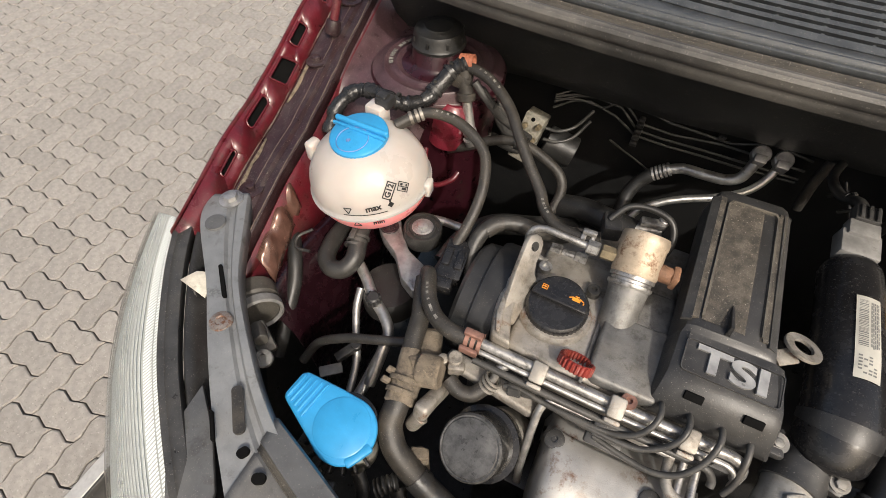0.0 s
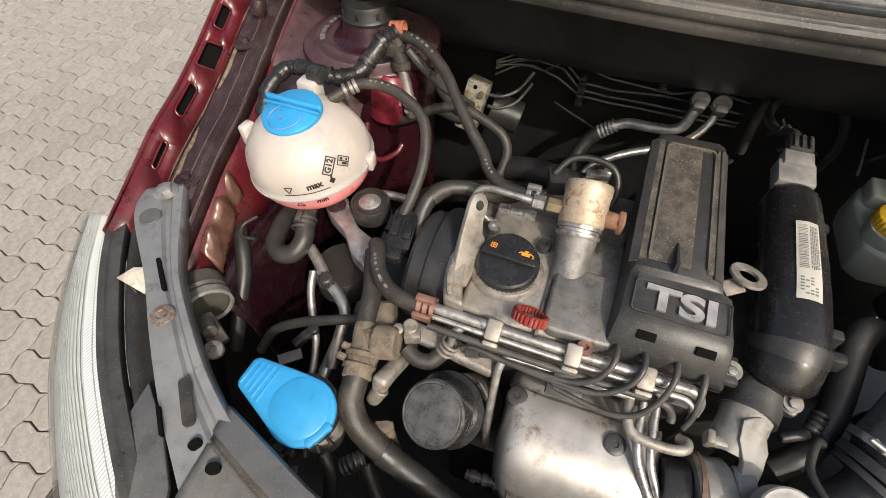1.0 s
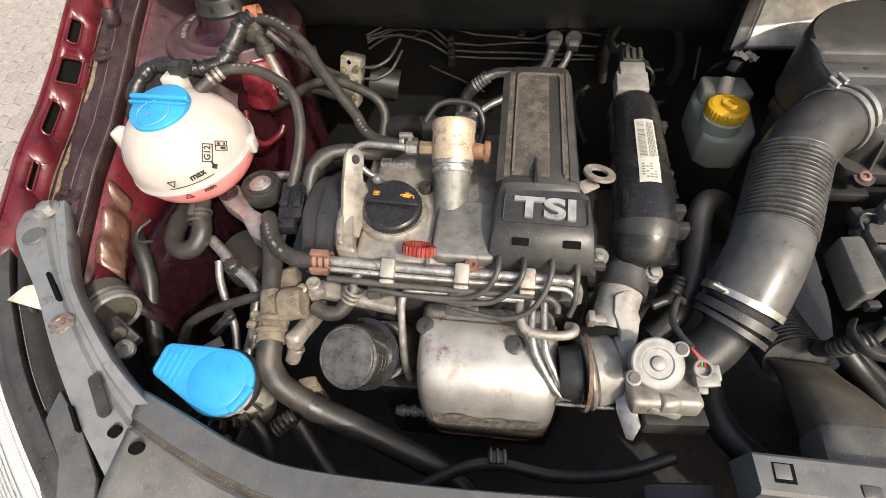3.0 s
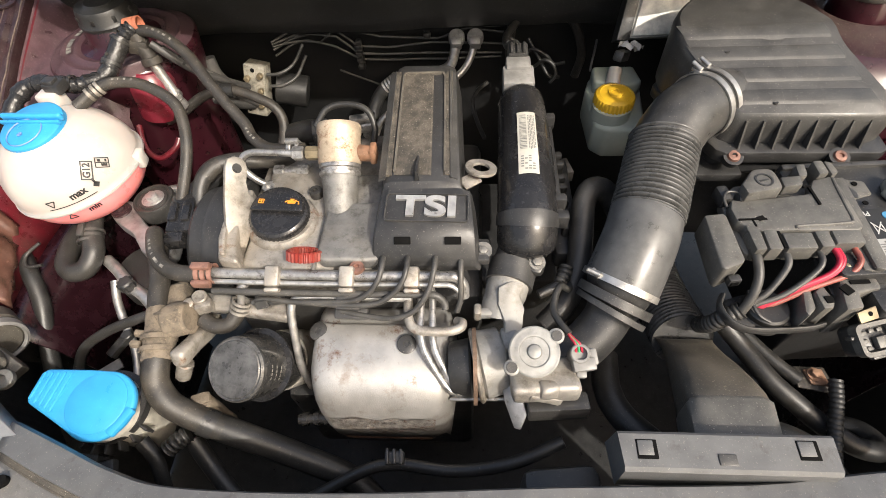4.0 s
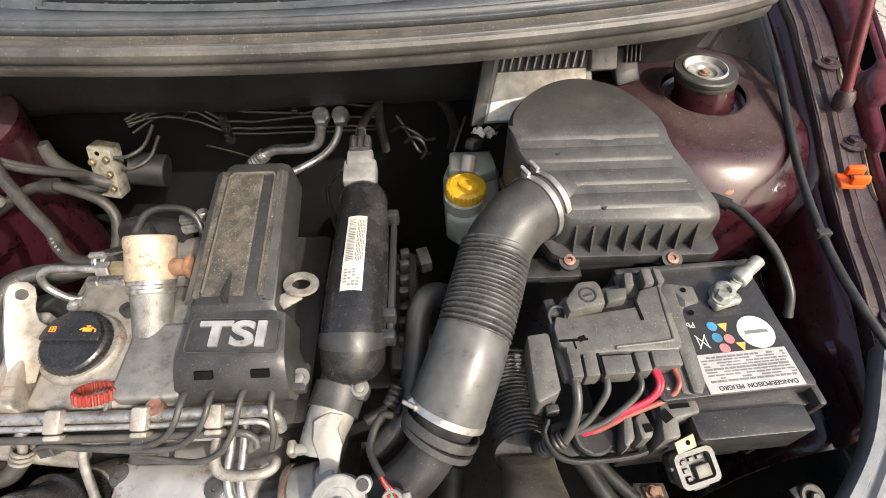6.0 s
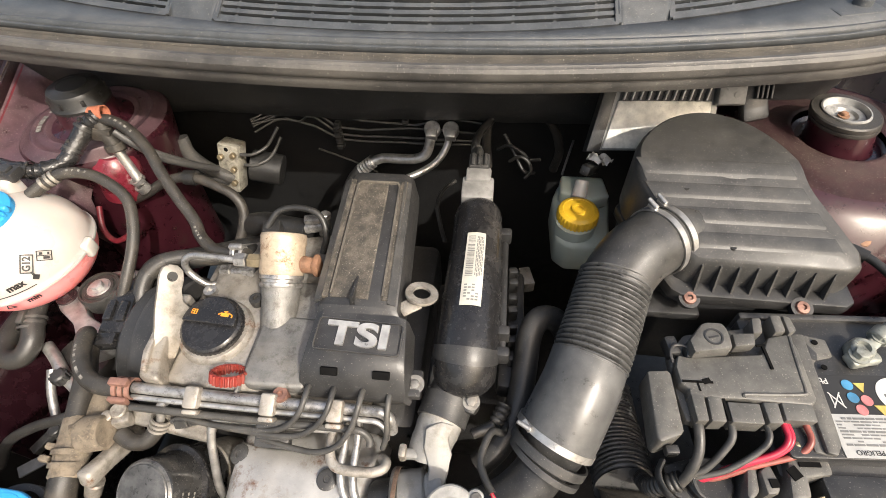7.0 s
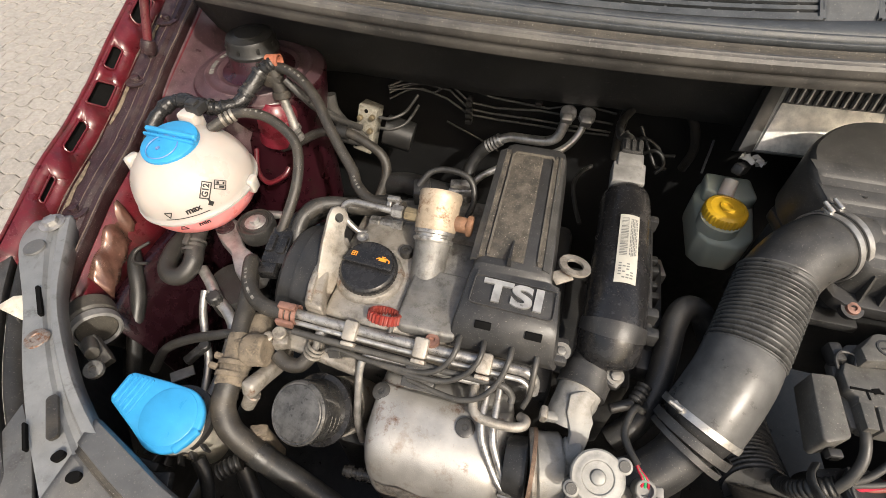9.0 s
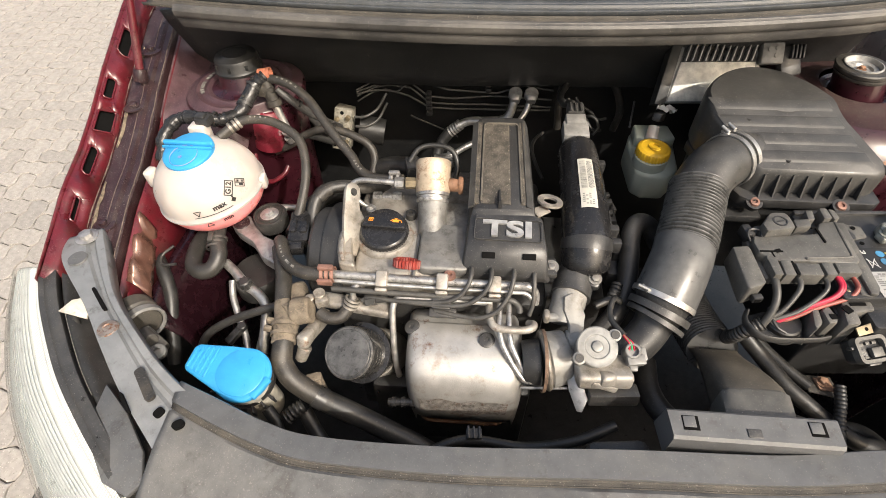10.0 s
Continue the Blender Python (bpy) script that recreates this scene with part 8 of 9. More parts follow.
# wires out of the fuse box
for k, (x, m, r, e, l) in enumerate(((0.338, WIRE_GREY, 0.0044, (0.322, -0.108, 0.815), "thick grey-black wire"), (0.3655, WIRE_GREY, 0.0032, (0.330, -0.106, 0.82), "black wire"), (0.396, WIRE_GREY, 0.0028, (0.335, -0.104, 0.824), "black wire"), (0.4115, WIRE_RED, 0.0027, (0.338, -0.102, 0.826), "bright red wire"), (0.4300, WIRE_BROWN, 0.0027, (0.345, -0.102, 0.826), "faded brown-red wire"), (0.4145, WIRE_RED, 0.0024, (0.342, -0.106, 0.822), "bright red wire"))):
    y0 = -0.075 - 0.004 * (k == 0)
    x0 = x
    pts = [(x0, y0 + 0.016, 0.862), (x0 + 0.001, y0, 0.860), (lerp(x0, e[0], 0.12), y0 - 0.010, 0.852), (lerp(x0, e[0], 0.5), -0.098 + 0.004 * (k > 2), 0.838 + 0.004 * (k > 2)), (lerp(x0, e[0], 0.85), -0.103, 0.829), e]
    if k == 0:
        pts = [(0.338, -0.062, 0.860), (0.3385, -0.074, 0.860), (0.338, -0.090, 0.851), (0.333, -0.103, 0.836), (0.326, -0.111, 0.818)]
    hose("wire", pts, r, m, l + " from the fuse box", "wire", "fuse box wires")
bm = B()
cyl(bm, (0.412, -0.082, 0.848), (0.424, -0.075, 0.853), 0.0046, seg=14)
single("wire_tape", bm, BRASS, "tan tape on a wire", "tape")
bm = B()
ribbed(bm, [(0.330, -0.106, 0.822), (0.318, -0.108, 0.810), (0.312, -0.105, 0.79), (0.315, -0.09, 0.76)], 0.009, 0.005, 0.002, 20, 24)
single("wire_conduit", bm, RUBBER, "black ribbed wire conduit", "conduit")

# things low in the well below the battery
gp = thing("ground_plate", "corroded metal earth plate in the dark well", "plate", (0.42, -0.145, 0.74))
bm = B()
prism(bm, [(0.4075, -0.1290), (0.4390, -0.1300), (0.4420, -0.1600), (0.4350, -0.1580), (0.4050, -0.1520)], 0.741, 0.744, 0.001)
part("plate", bm, RUBBER_DUSTY, gp)
bm = B()
prism(bm, [(0.415, -0.134), (0.434, -0.133), (0.436, -0.152), (0.418, -0.150)], 0.744, 0.747, 0.001)
part("patch", bm, RUSTY, gp, "rust-red patch")
bm = B()
hexbolt(bm, (0.424, -0.140, 0.747), (0, 0, 1), 0.005, 0.006, 1.5)
part("nut", bm, RUSTY, gp)
hose("cable", [(0.335, -0.080, 0.765), (0.3572, -0.105, 0.750), (0.3796, -0.143, 0.742), (0.4026, -0.167, 0.735), (0.4237, -0.185, 0.728), (0.452, -0.203, 0.720), (0.478, -0.206, 0.712), (0.490, -0.195, 0.700), (0.485, -0.178, 0.69), (0.467, -0.168, 0.68)], 0.0105, RUBBER_DARK, "thick black cable looping in the well", "cable")
hose("cable", [(0.345, -0.075, 0.760), (0.366, -0.098, 0.752), (0.388, -0.125, 0.747), (0.408, -0.145, 0.744)], 0.007, RUBBER_DARK, "black cable to the earth plate", "cable")
bm = B()
ribbed(bm, [(0.4350, -0.150, 0.758), (0.4300, -0.172, 0.752), (0.4231, -0.195, 0.745), (0.4129, -0.235, 0.735), (0.41, -0.27, 0.73)], 0.0068, 0.0052, 0.0010, 16, 40)
single("cable", bm, RUBBER_DARK, "black ribbed cable in the well", "cable")
WP = [(0.315, -0.215, 0.745), (0.345, -0.215, 0.765), (0.375, -0.232, 0.765), (0.395, -0.265, 0.745), (0.40, -0.30, 0.71)]
printed(hose("coolant_hose", WP, 0.0205, RUBBER_DARK, "thick printed rubber hose by the duct", seg=22), WP, 0.0205, [(0.045, 0.005), (0.052, 0.003), (0.059, 0.004), (0.067, 0.006), (0.078, 0.004)], h=0.006)
hose("coolant_hose", [(0.225, -0.10, 0.70), (0.222, -0.14, 0.70), (0.232, -0.17, 0.70), (0.255, -0.195, 0.70), (0.28, -0.21, 0.69)], 0.0155, RUBBER_DARK, "dark hose behind the duct", seg=18)
bm = B()
cyl(bm, (0.578, -0.148, 0.745), (0.578, -0.150, 0.752), 0.012, seg=24)
cyl(bm, (0.578, -0.150, 0.752), (0.578, -0.152, 0.757), 0.005, seg=12)
box(bm, (0.566, -0.146, 0.748), (0.012, 0.012, 0.004), (0, 0, 20), 0.001)
single("well_bolt", bm, RUBBER_DUSTY, "dirty bolt and washer in the well", "bolt")

# ---- brake fluid reservoir ----
res = thing("brake_reservoir", "cloudy brake fluid reservoir with a yellow cap", "fluid reservoir", (0.262, 0.22, 0.74))
bm = B()
prism(bm, [(0.232, 0.186), (0.248, 0.172), (0.282, 0.172), (0.302, 0.195), (0.310, 0.274), (0.294, 0.292), (0.240, 0.292), (0.230, 0.262)], 0.762, 0.812, 0.006, seg=3)
prism(bm, [(0.238, 0.252), (0.240, 0.288), (0.298, 0.288), (0.304, 0.250), (0.28, 0.240)], 0.81, 0.832, 0.004)
spin(bm, [(0.026, 0.81), (0.026, 0.828), (0, 0.828)], pose(0.256, 0.205, 0), 32)
part("bottle", bm, TANK_DIM, res, "cloudy greenish bottle", 45)
bm = B()
knurl(bm, [(0.0250, 0.822), (0.0262, 0.824), (0.0262, 0.838), (0.0250, 0.8405), (0.0200, 0.8425), (0.0195, 0.842), (0.010, 0.843), (0.0095, 0.845), (0.006, 0.845), (0.0055, 0.843), (0, 0.843)], pose(0.258, 0.210, 0), 32, 0.0014, 0.8235, 0.8385)
part("cap", bm, YELLOW, res, "ribbed yellow cap")
bm = B()
cyl(bm, (0.262, 0.245, 0.83), (0.266, 0.262, 0.846), 0.010, 0.009)
part("stub", bm, TANK, res)
bm = B()
box(bm, (0.274, 0.275, 0.856), (0.014, 0.034, 0.014), (-25, 0, -35), 0.003)
part("level_plug", bm, PLASTIC, res, "black level plug")
bm = B()
TM = pose(0.288, 0.290, 0.862, -15, 0, -30)
sheet(bm, [[TM @ Vector((0.030 * (u / 8 - 0.5), 0.026 * (v / 6 - 0.5), 0.010 * noise.noise((u * 0.55, v * 0.6, 2.0)))) for u in range(9)] for v in range(7)])
single("paper_tag", bm, WHITE, "crumpled white paper tag", "tag")
hose("cable", [(0.271, 0.410, 0.80), (0.263, 0.380, 0.80), (0.256, 0.355, 0.80), (0.249, 0.328, 0.798)], 0.0018, GREY_CONN, "pale thin wire by the bulkhead", "cable")

# ---- control unit behind the air box ----
ecu = thing("control_unit", "dull finned metal engine control unit", "control unit", (0.35, 0.34, 0.83))
EO = Vector((0.2760, 0.310, 0.860))
ex = Vector((1.0, 0.05, 0.0)).normalized()
ey = Vector((0.0, 0.61, 0.79)).normalized()
UM = Matrix.Translation(EO) @ Matrix((ex, ey, ex.cross(ey))).transposed().to_4x4()
bm = B()
prism(bm, [(0.0, 0.0), (0.165, 0.0), (0.165, 0.098), (0.016, 0.098)], -0.022, -0.002, 0.003, UM)
part("case", bm, ECU, ecu, "dull die-cast case")
bm = B()
prism(bm, [(0.017, 0.003), (0.155, 0.003), (0.155, 0.066), (0.032, 0.066)], -0.004, 0.0015, 0.001, UM)
# base colour raised well above the case to stand in for sunlight
part("plate", bm, mat("sunlit_die_cast_plate", (0.78, 0.755, 0.69), 0.5, metal=0.2, bump=0.15, dust=0.4, dust_col=(0.5, 0.46, 0.38), grime=0.15), ecu, "flat dusty plate, paled to look sunlit")
bm = B()
prism(bm, [(0.033, 0.0665), (0.155, 0.0665), (0.155, 0.0975), (0.038, 0.0975)], -0.004, 0.0004, 0.0, UM)
part("fin_bed", bm, DEEP, ecu, "dark bed between the fins")
bm = B()
prism(bm, [(-0.005, -0.002), (0.013, -0.002), (0.032, 0.098), (0.016, 0.098)], -0.024, 0.003, 0.001, UM)
part("edge", bm, PLASTIC_GREY, ecu, "grey edge strip")
for k in range(11):
    bm = B()
    box(bm, (0.041 + 0.0108 * k, 0.082, 0.003), (0.0028, 0.031, 0.009), (0, 0, -14), 0.001, m=UM)
    part("fin", bm, ECU, ecu)
bm = B()
box(bm, (0.176, 0.078, 0.004), (0.036, 0.034, 0.016), bev=0.003, m=UM)
for dx, dy in ((-0.006, 0.006), (0.005, -0.004), (0.006, 0.008)):
    spin(bm, [(0.004, 0.0), (0.004, 0.009), (0, 0.009)], UM @ pose(0.176 + dx, 0.078 + dy, 0.004), 12)
part("socket", bm, GREY_CONN, ecu, "pale plug socket")
bm = B()
for k in range(4):
    box(bm, (0.205 + 0.006 * k, 0.080, 0.008), (0.003, 0.022, 0.016), bev=0.001, m=UM)
box(bm, (0.208, 0.066, 0.0), (0.034, 0.05, 0.018), (0, 0, 12), 0.005, m=UM)
part("plug", bm, PLASTIC, ecu, "black ribbed plug")

# ---- refrigerant pipes at the bulkhead ----
for x, pts in ((0.041, [(0.040, 0.412, 0.806), (0.037, 0.404, 0.786), (0.030, 0.398, 0.768), (0.012, 0.397, 0.758), (-0.02, 0.402, 0.752), (-0.050, 0.408, 0.746), (-0.075, 0.404, 0.735)]), (0.072, [(0.071, 0.414, 0.806), (0.066, 0.402, 0.784), (0.052, 0.388, 0.764), (0.030, 0.375, 0.752), (0.0, 0.36, 0.745), (-0.03, 0.35, 0.738), (-0.06, 0.338, 0.728), (-0.09, 0.322, 0.710), (-0.105, 0.30, 0.68)])):
    hose("metal_pipe", pts, 0.0085 if x < 0.05 else 0.006, PIPE, "dull aluminium refrigerant pipe at the bulkhead", "pipe", "bulkhead pipes", seg=16)
    bm = B()
    spin(bm, [(0.0135, -0.008), (0.0135, 0.004), (0.0115, 0.006), (0, 0.006)], along((x, 0.414, 0.808), (0, -0.5, 0.85)), 24)
    box(bm, (x, 0.405, 0.803), (0.018, 0.014, 0.02), (30, 0, 0), 0.003)
    single("pipe_flange", bm, ALU, "dull cast pipe flange", "flange", "bulkhead pipes")
bm = B()
for k in range(5):
    ring(bm, Vector((-0.066 - 0.005 * k, 0.406 - 0.0015 * k, 0.740 - 0.0035 * k)), (-0.8, -0.2, -0.5), 0.0085, 0.0032, 0.0036, 20)
single("pipe_collar", bm, PIPE, "crimped metal pipe collar", "collar")
hose("coolant_hose", [(-0.088, 0.400, 0.725), (-0.105, 0.39, 0.705), (-0.115, 0.37, 0.68), (-0.11, 0.34, 0.65)], 0.0115, RUBBER_DARK, "black hose below the crimped collar")
# thin lines along the bulkhead
LINE_GREY = mat("dusty_grey_line", (0.075, 0.074, 0.070), 0.45, metal=0.2, bump=0.1, dust=0.4, dust_col=(0.19, 0.178, 0.152))
for k, zs in enumerate(((0.768, 0.784, 0.770, 0.744, 0.741, 0.742, 0.741, 0.744), (0.780, 0.796, 0.790, 0.757, 0.754, 0.755, 0.754, 0.752), (0.794, 0.812, 0.796, 0.770, 0.766, 0.774, 0.772, 0.768), (0.786, 0.780, 0.812, 0.800, 0.788, 0.782, 0.800, 0.790), (0.790, 0.800, 0.806, 0.826, 0.820, 0.812, 0.800, 0.802))):
    xs = (-0.285, -0.228 + 0.008 * k, -0.180 + 0.006 * k, -0.138, -0.085 - 0.01 * (k % 2), -0.030 + 0.012 * k, 0.030 + 0.01 * k, 0.125)
    pts = []
    for (xa, za), (xb, zb) in zip(zip(xs, zs), list(zip(xs, zs))[1:]):
        pts += [(lerp(xa, xb, f), 0.460 - 0.002 * (k % 2), lerp(za, zb, f)) for f in (0.06, 0.5, 0.94)]
    pts[0] = (xs[0], 0.437, zs[0])
    hose("brake_line", pts, 0.0021, LINE_GREY, "thin dusty grey metal line on the bulkhead", "line", "bulkhead lines", seg=8, n=3)
hose("brake_line", [(-0.175, 0.44, 0.735), (-0.15, 0.45, 0.715), (-0.11, 0.452, 0.695), (-0.075, 0.452, 0.675)], 0.0018, LINE_GREY, "thin grey wire on the bulkhead", "line", seg=8)
for p in ((-0.136, 0.452, 0.735), (-0.012, 0.458, 0.79)):
    bm = B()
    for k in range(4):
        box(bm, (p[0], p[1] - 0.002, p[2] + 0.013 * k), (0.012, 0.010, 0.009), bev=0.002)
    box(bm, (p[0], p[1] + 0.006, p[2] + 0.02), (0.010, 0.012, 0.056), bev=0.002)
    single("line_clip", bm, DEEP, "black plastic line clip", "clip", "line clips")
hose("cable", [(0.136, 0.43, 0.721), (0.131, 0.43, 0.787), (0.138, 0.43, 0.832), (0.170, 0.428, 0.846), (0.214, 0.425, 0.840), (0.241, 0.43, 0.806), (0.255, 0.43, 0.762), (0.25, 0.43, 0.72)], 0.0075, RUBBER_DUSTY, "black cable arch on the bulkhead", "cable")
hose("cable", [(0.09, 0.30, 0.80), (0.075, 0.28, 0.80), (0.068, 0.25, 0.80), (0.075, 0.22, 0.79), (0.085, 0.19, 0.785)], 0.003, WIRE_BLACK, "thin black wire loop", "cable")
for k, pts in enumerate(([(0.150, 0.41, 0.775), (0.168, 0.40, 0.792), (0.190, 0.395, 0.783), (0.204, 0.40, 0.765), (0.222, 0.395, 0.770)], [(0.160, 0.42, 0.80), (0.182, 0.40, 0.770), (0.196, 0.385, 0.752), (0.215, 0.39, 0.745)], [(0.172, 0.40, 0.76), (0.186, 0.39, 0.778), (0.200, 0.385, 0.774), (0.207, 0.38, 0.758), (0.198, 0.375, 0.745)])):
    hose("cable", pts, 0.0028, WIRE_BLACK, "tangled black wire by the bulkhead", "cable", "tangled wires", seg=8)

# ---- brake unit ----
absu = thing("brake_unit", "cream and black brake control unit", "brake unit", (-0.28, 0.37, 0.72))
bm = B()
BU = pose(-0.300, 0.360, 0.756, -14, 10, -6)
box(bm, (0, 0, 0), (0.036, 0.030, 0.088), bev=0.003, m=BU)
block = part("valve_block", bm, mat("stained_valve_block", (0.34, 0.32, 0.265), 0.5, metal=0.15, bump=0.5, dust=0.4, dust_col=(0.34, 0.30, 0.23), dirt=30, grime=0.6), absu, "stained cream metal valve block")
for dx, dz in ((0.012, 0.030), (0.012, 0.004), (0.012, -0.022), (-0.010, 0.022)):
    bm = B()
    cyl(bm, BU @ Vector((dx, -0.015, dz)), BU @ Vector((dx, -0.024, dz)), 0.0052, seg=6)
    part("fitting", bm, BRASS, block, "brass line fitting")
for dx, dz in ((-0.009, -0.010), (-0.002, 0.036), (-0.012, -0.034)):
    bm = B()
    cyl(bm, BU @ Vector((dx, -0.0145, dz)), BU @ Vector((dx, -0.0165, dz)), 0.0036, seg=14)
    part("plug", bm, VOID, block, "dark plug")
bm = B()
cyl(bm, (-0.272, 0.372, 0.748), (-0.222, 0.376, 0.735), 0.027, seg=28)
part("motor", bm, RUBBER_DARK, absu, "dark round motor")
for k in range(2):
    hose("line", [(-0.272, 0.350, 0.766 + 0.022 * k), (-0.250, 0.350, 0.768 + 0.022 * k), (-0.228, 0.365, 0.775 + 0.022 * k), (-0.21, 0.385, 0.80 + 0.02 * k)], 0.0026, LINE_GREY, "dusty metal brake line", parent=absu, seg=8)
hose("wire_loom", [(-0.30, 0.345, 0.74), (-0.325, 0.335, 0.765), (-0.345, 0.33, 0.80), (-0.35, 0.335, 0.83)], 0.011, TAPE_GREY, "worn taped loom to the brake unit", "wire loom")
hose("wire_loom", [(-0.31, 0.342, 0.735), (-0.325, 0.325, 0.75), (-0.345, 0.31, 0.77), (-0.36, 0.30, 0.78)], 0.008, RUBBER, "black ribbed loom to the brake unit", "wire loom")

# ---- coolant hoses behind the pump ----
hose("coolant_hose", [(-0.20, 0.20, 0.785), (-0.165, 0.19, 0.802), (-0.13, 0.175, 0.812), (-0.095, 0.168, 0.815)], 0.016, RUBBER_DARK, "thick black hose behind the fuel pump", seg=18)
bm = B()
cyl(bm, (-0.098, 0.168, 0.822), (-0.065, 0.172, 0.828), 0.0085, 0.0085, 18)
cyl(bm, (-0.075, 0.168, 0.81), (-0.068, 0.175, 0.845), 0.007, 0.007, 16)
box(bm, (-0.08, 0.168, 0.84), (0.03, 0.012, 0.008), (0, 0, 10), 0.002)
single("metal_fitting", bm, STEEL, "bright metal pipe fitting behind the pump", "fitting")
hose("cable", [(-0.13, 0.135, 0.855), (-0.115, 0.15, 0.87), (-0.09, 0.155, 0.873), (-0.065, 0.15, 0.868), (-0.055, 0.135, 0.85), (-0.06, 0.12, 0.83)], 0.004, WIRE_BLACK, "thin black lead over the pump", "cable")
bm = B()
box(bm, (-0.125, 0.135, 0.845), (0.022, 0.03, 0.022), (0, 0, 15), 0.003)
single("pump_plug", bm, PLASTIC, "black plug behind the fuel pump", "connector")

# charge pipe along the intake
hose("coolant_hose", [(0.245, 0.045, 0.79), (0.228, 0.056, 0.815), (0.208, 0.050, 0.828), (0.196, 0.030, 0.825), (0.192, 0.0, 0.81), (0.188, -0.03, 0.795), (0.180, -0.055, 0.78), (0.168, -0.075, 0.77), (0.15, -0.09, 0.755)], 0.0135, RUBBER, "black rubber breather hose beside the intake pipe", seg=18)
bm = B()
ribbed(bm, [(0.172, -0.042, 0.80), (0.168, -0.052, 0.798), (0.163, -0.062, 0.796)], 0.008, 0.006, 0.002, 16, 16)
cyl(bm, (0.163, -0.062, 0.796), (0.14, -0.072, 0.79), 0.0055)
single("breather_stub", bm, RUBBER, "ribbed hose end on a metal stub", "hose end")
manifold = thing("intake_manifold", "black plastic intake manifold edge with clips", "manifold", (0.178, 0.06, 0.77))
bm = B()
box(bm, (0.178, 0.06, 0.78), (0.03, 0.16, 0.03), bev=0.006)
part("edge", bm, PLASTIC, manifold)
for k in range(7):
    bm = B()
    box(bm, (0.178, 0.13 - 0.02 * k, 0.797 + 0.004 * (k % 2)), (0.012, 0.010, 0.026), (0, 0, 6), 0.003)
    part("clip", bm, RUBBER_DARK, manifold)
bm = B()
box(bm, (0.20, 0.165, 0.745), (0.016, 0.03, 0.02), (0, 0, 15), 0.002)
single("steel_tag", bm, ALU_DIRTY, "small metal tag deep in the bay", "tag")

# cable ties on looms and hoses
for p, d, r in (((-0.389, 0.229, 0.924), (-0.45, -0.75, -0.5), 0.0114), ((-0.400, 0.205, 0.907), (-0.3, -0.8, -0.5), 0.0114), ((-0.328, 0.239, 0.886), (0.6, 0.2, -0.75), 0.0062), ((-0.434, 0.165, 0.902), (-1.0, -0.1, 0.1), 0.0108), ((0.122, 0.285, 0.871), (-0.1, 0.8, -0.5), 0.0064)):
    bm = B()
    ring(bm, p, d, r, 0.0009, 0.0036, 20)
    box(bm, Vector(p) + Vector((0, 0, r + 0.001)), (0.004, 0.005, 0.003), (0, 0, 20), 0.0006)
    single("cable_tie", bm, WIRE_BLACK, "black plastic cable tie round a loom", "cable tie", "cable ties")

# ---- headlamps ----
RIBS = mat("ribbed_clear_plastic", (0.86, 0.87, 0.87), 0.35, metal=0.0, bump=0.0, var=0.04, dust=0.0)
REFLECTOR = mat("dull_silver_reflector", (0.50, 0.505, 0.50), 0.35, metal=0.1, bump=0.0, var=0.06)

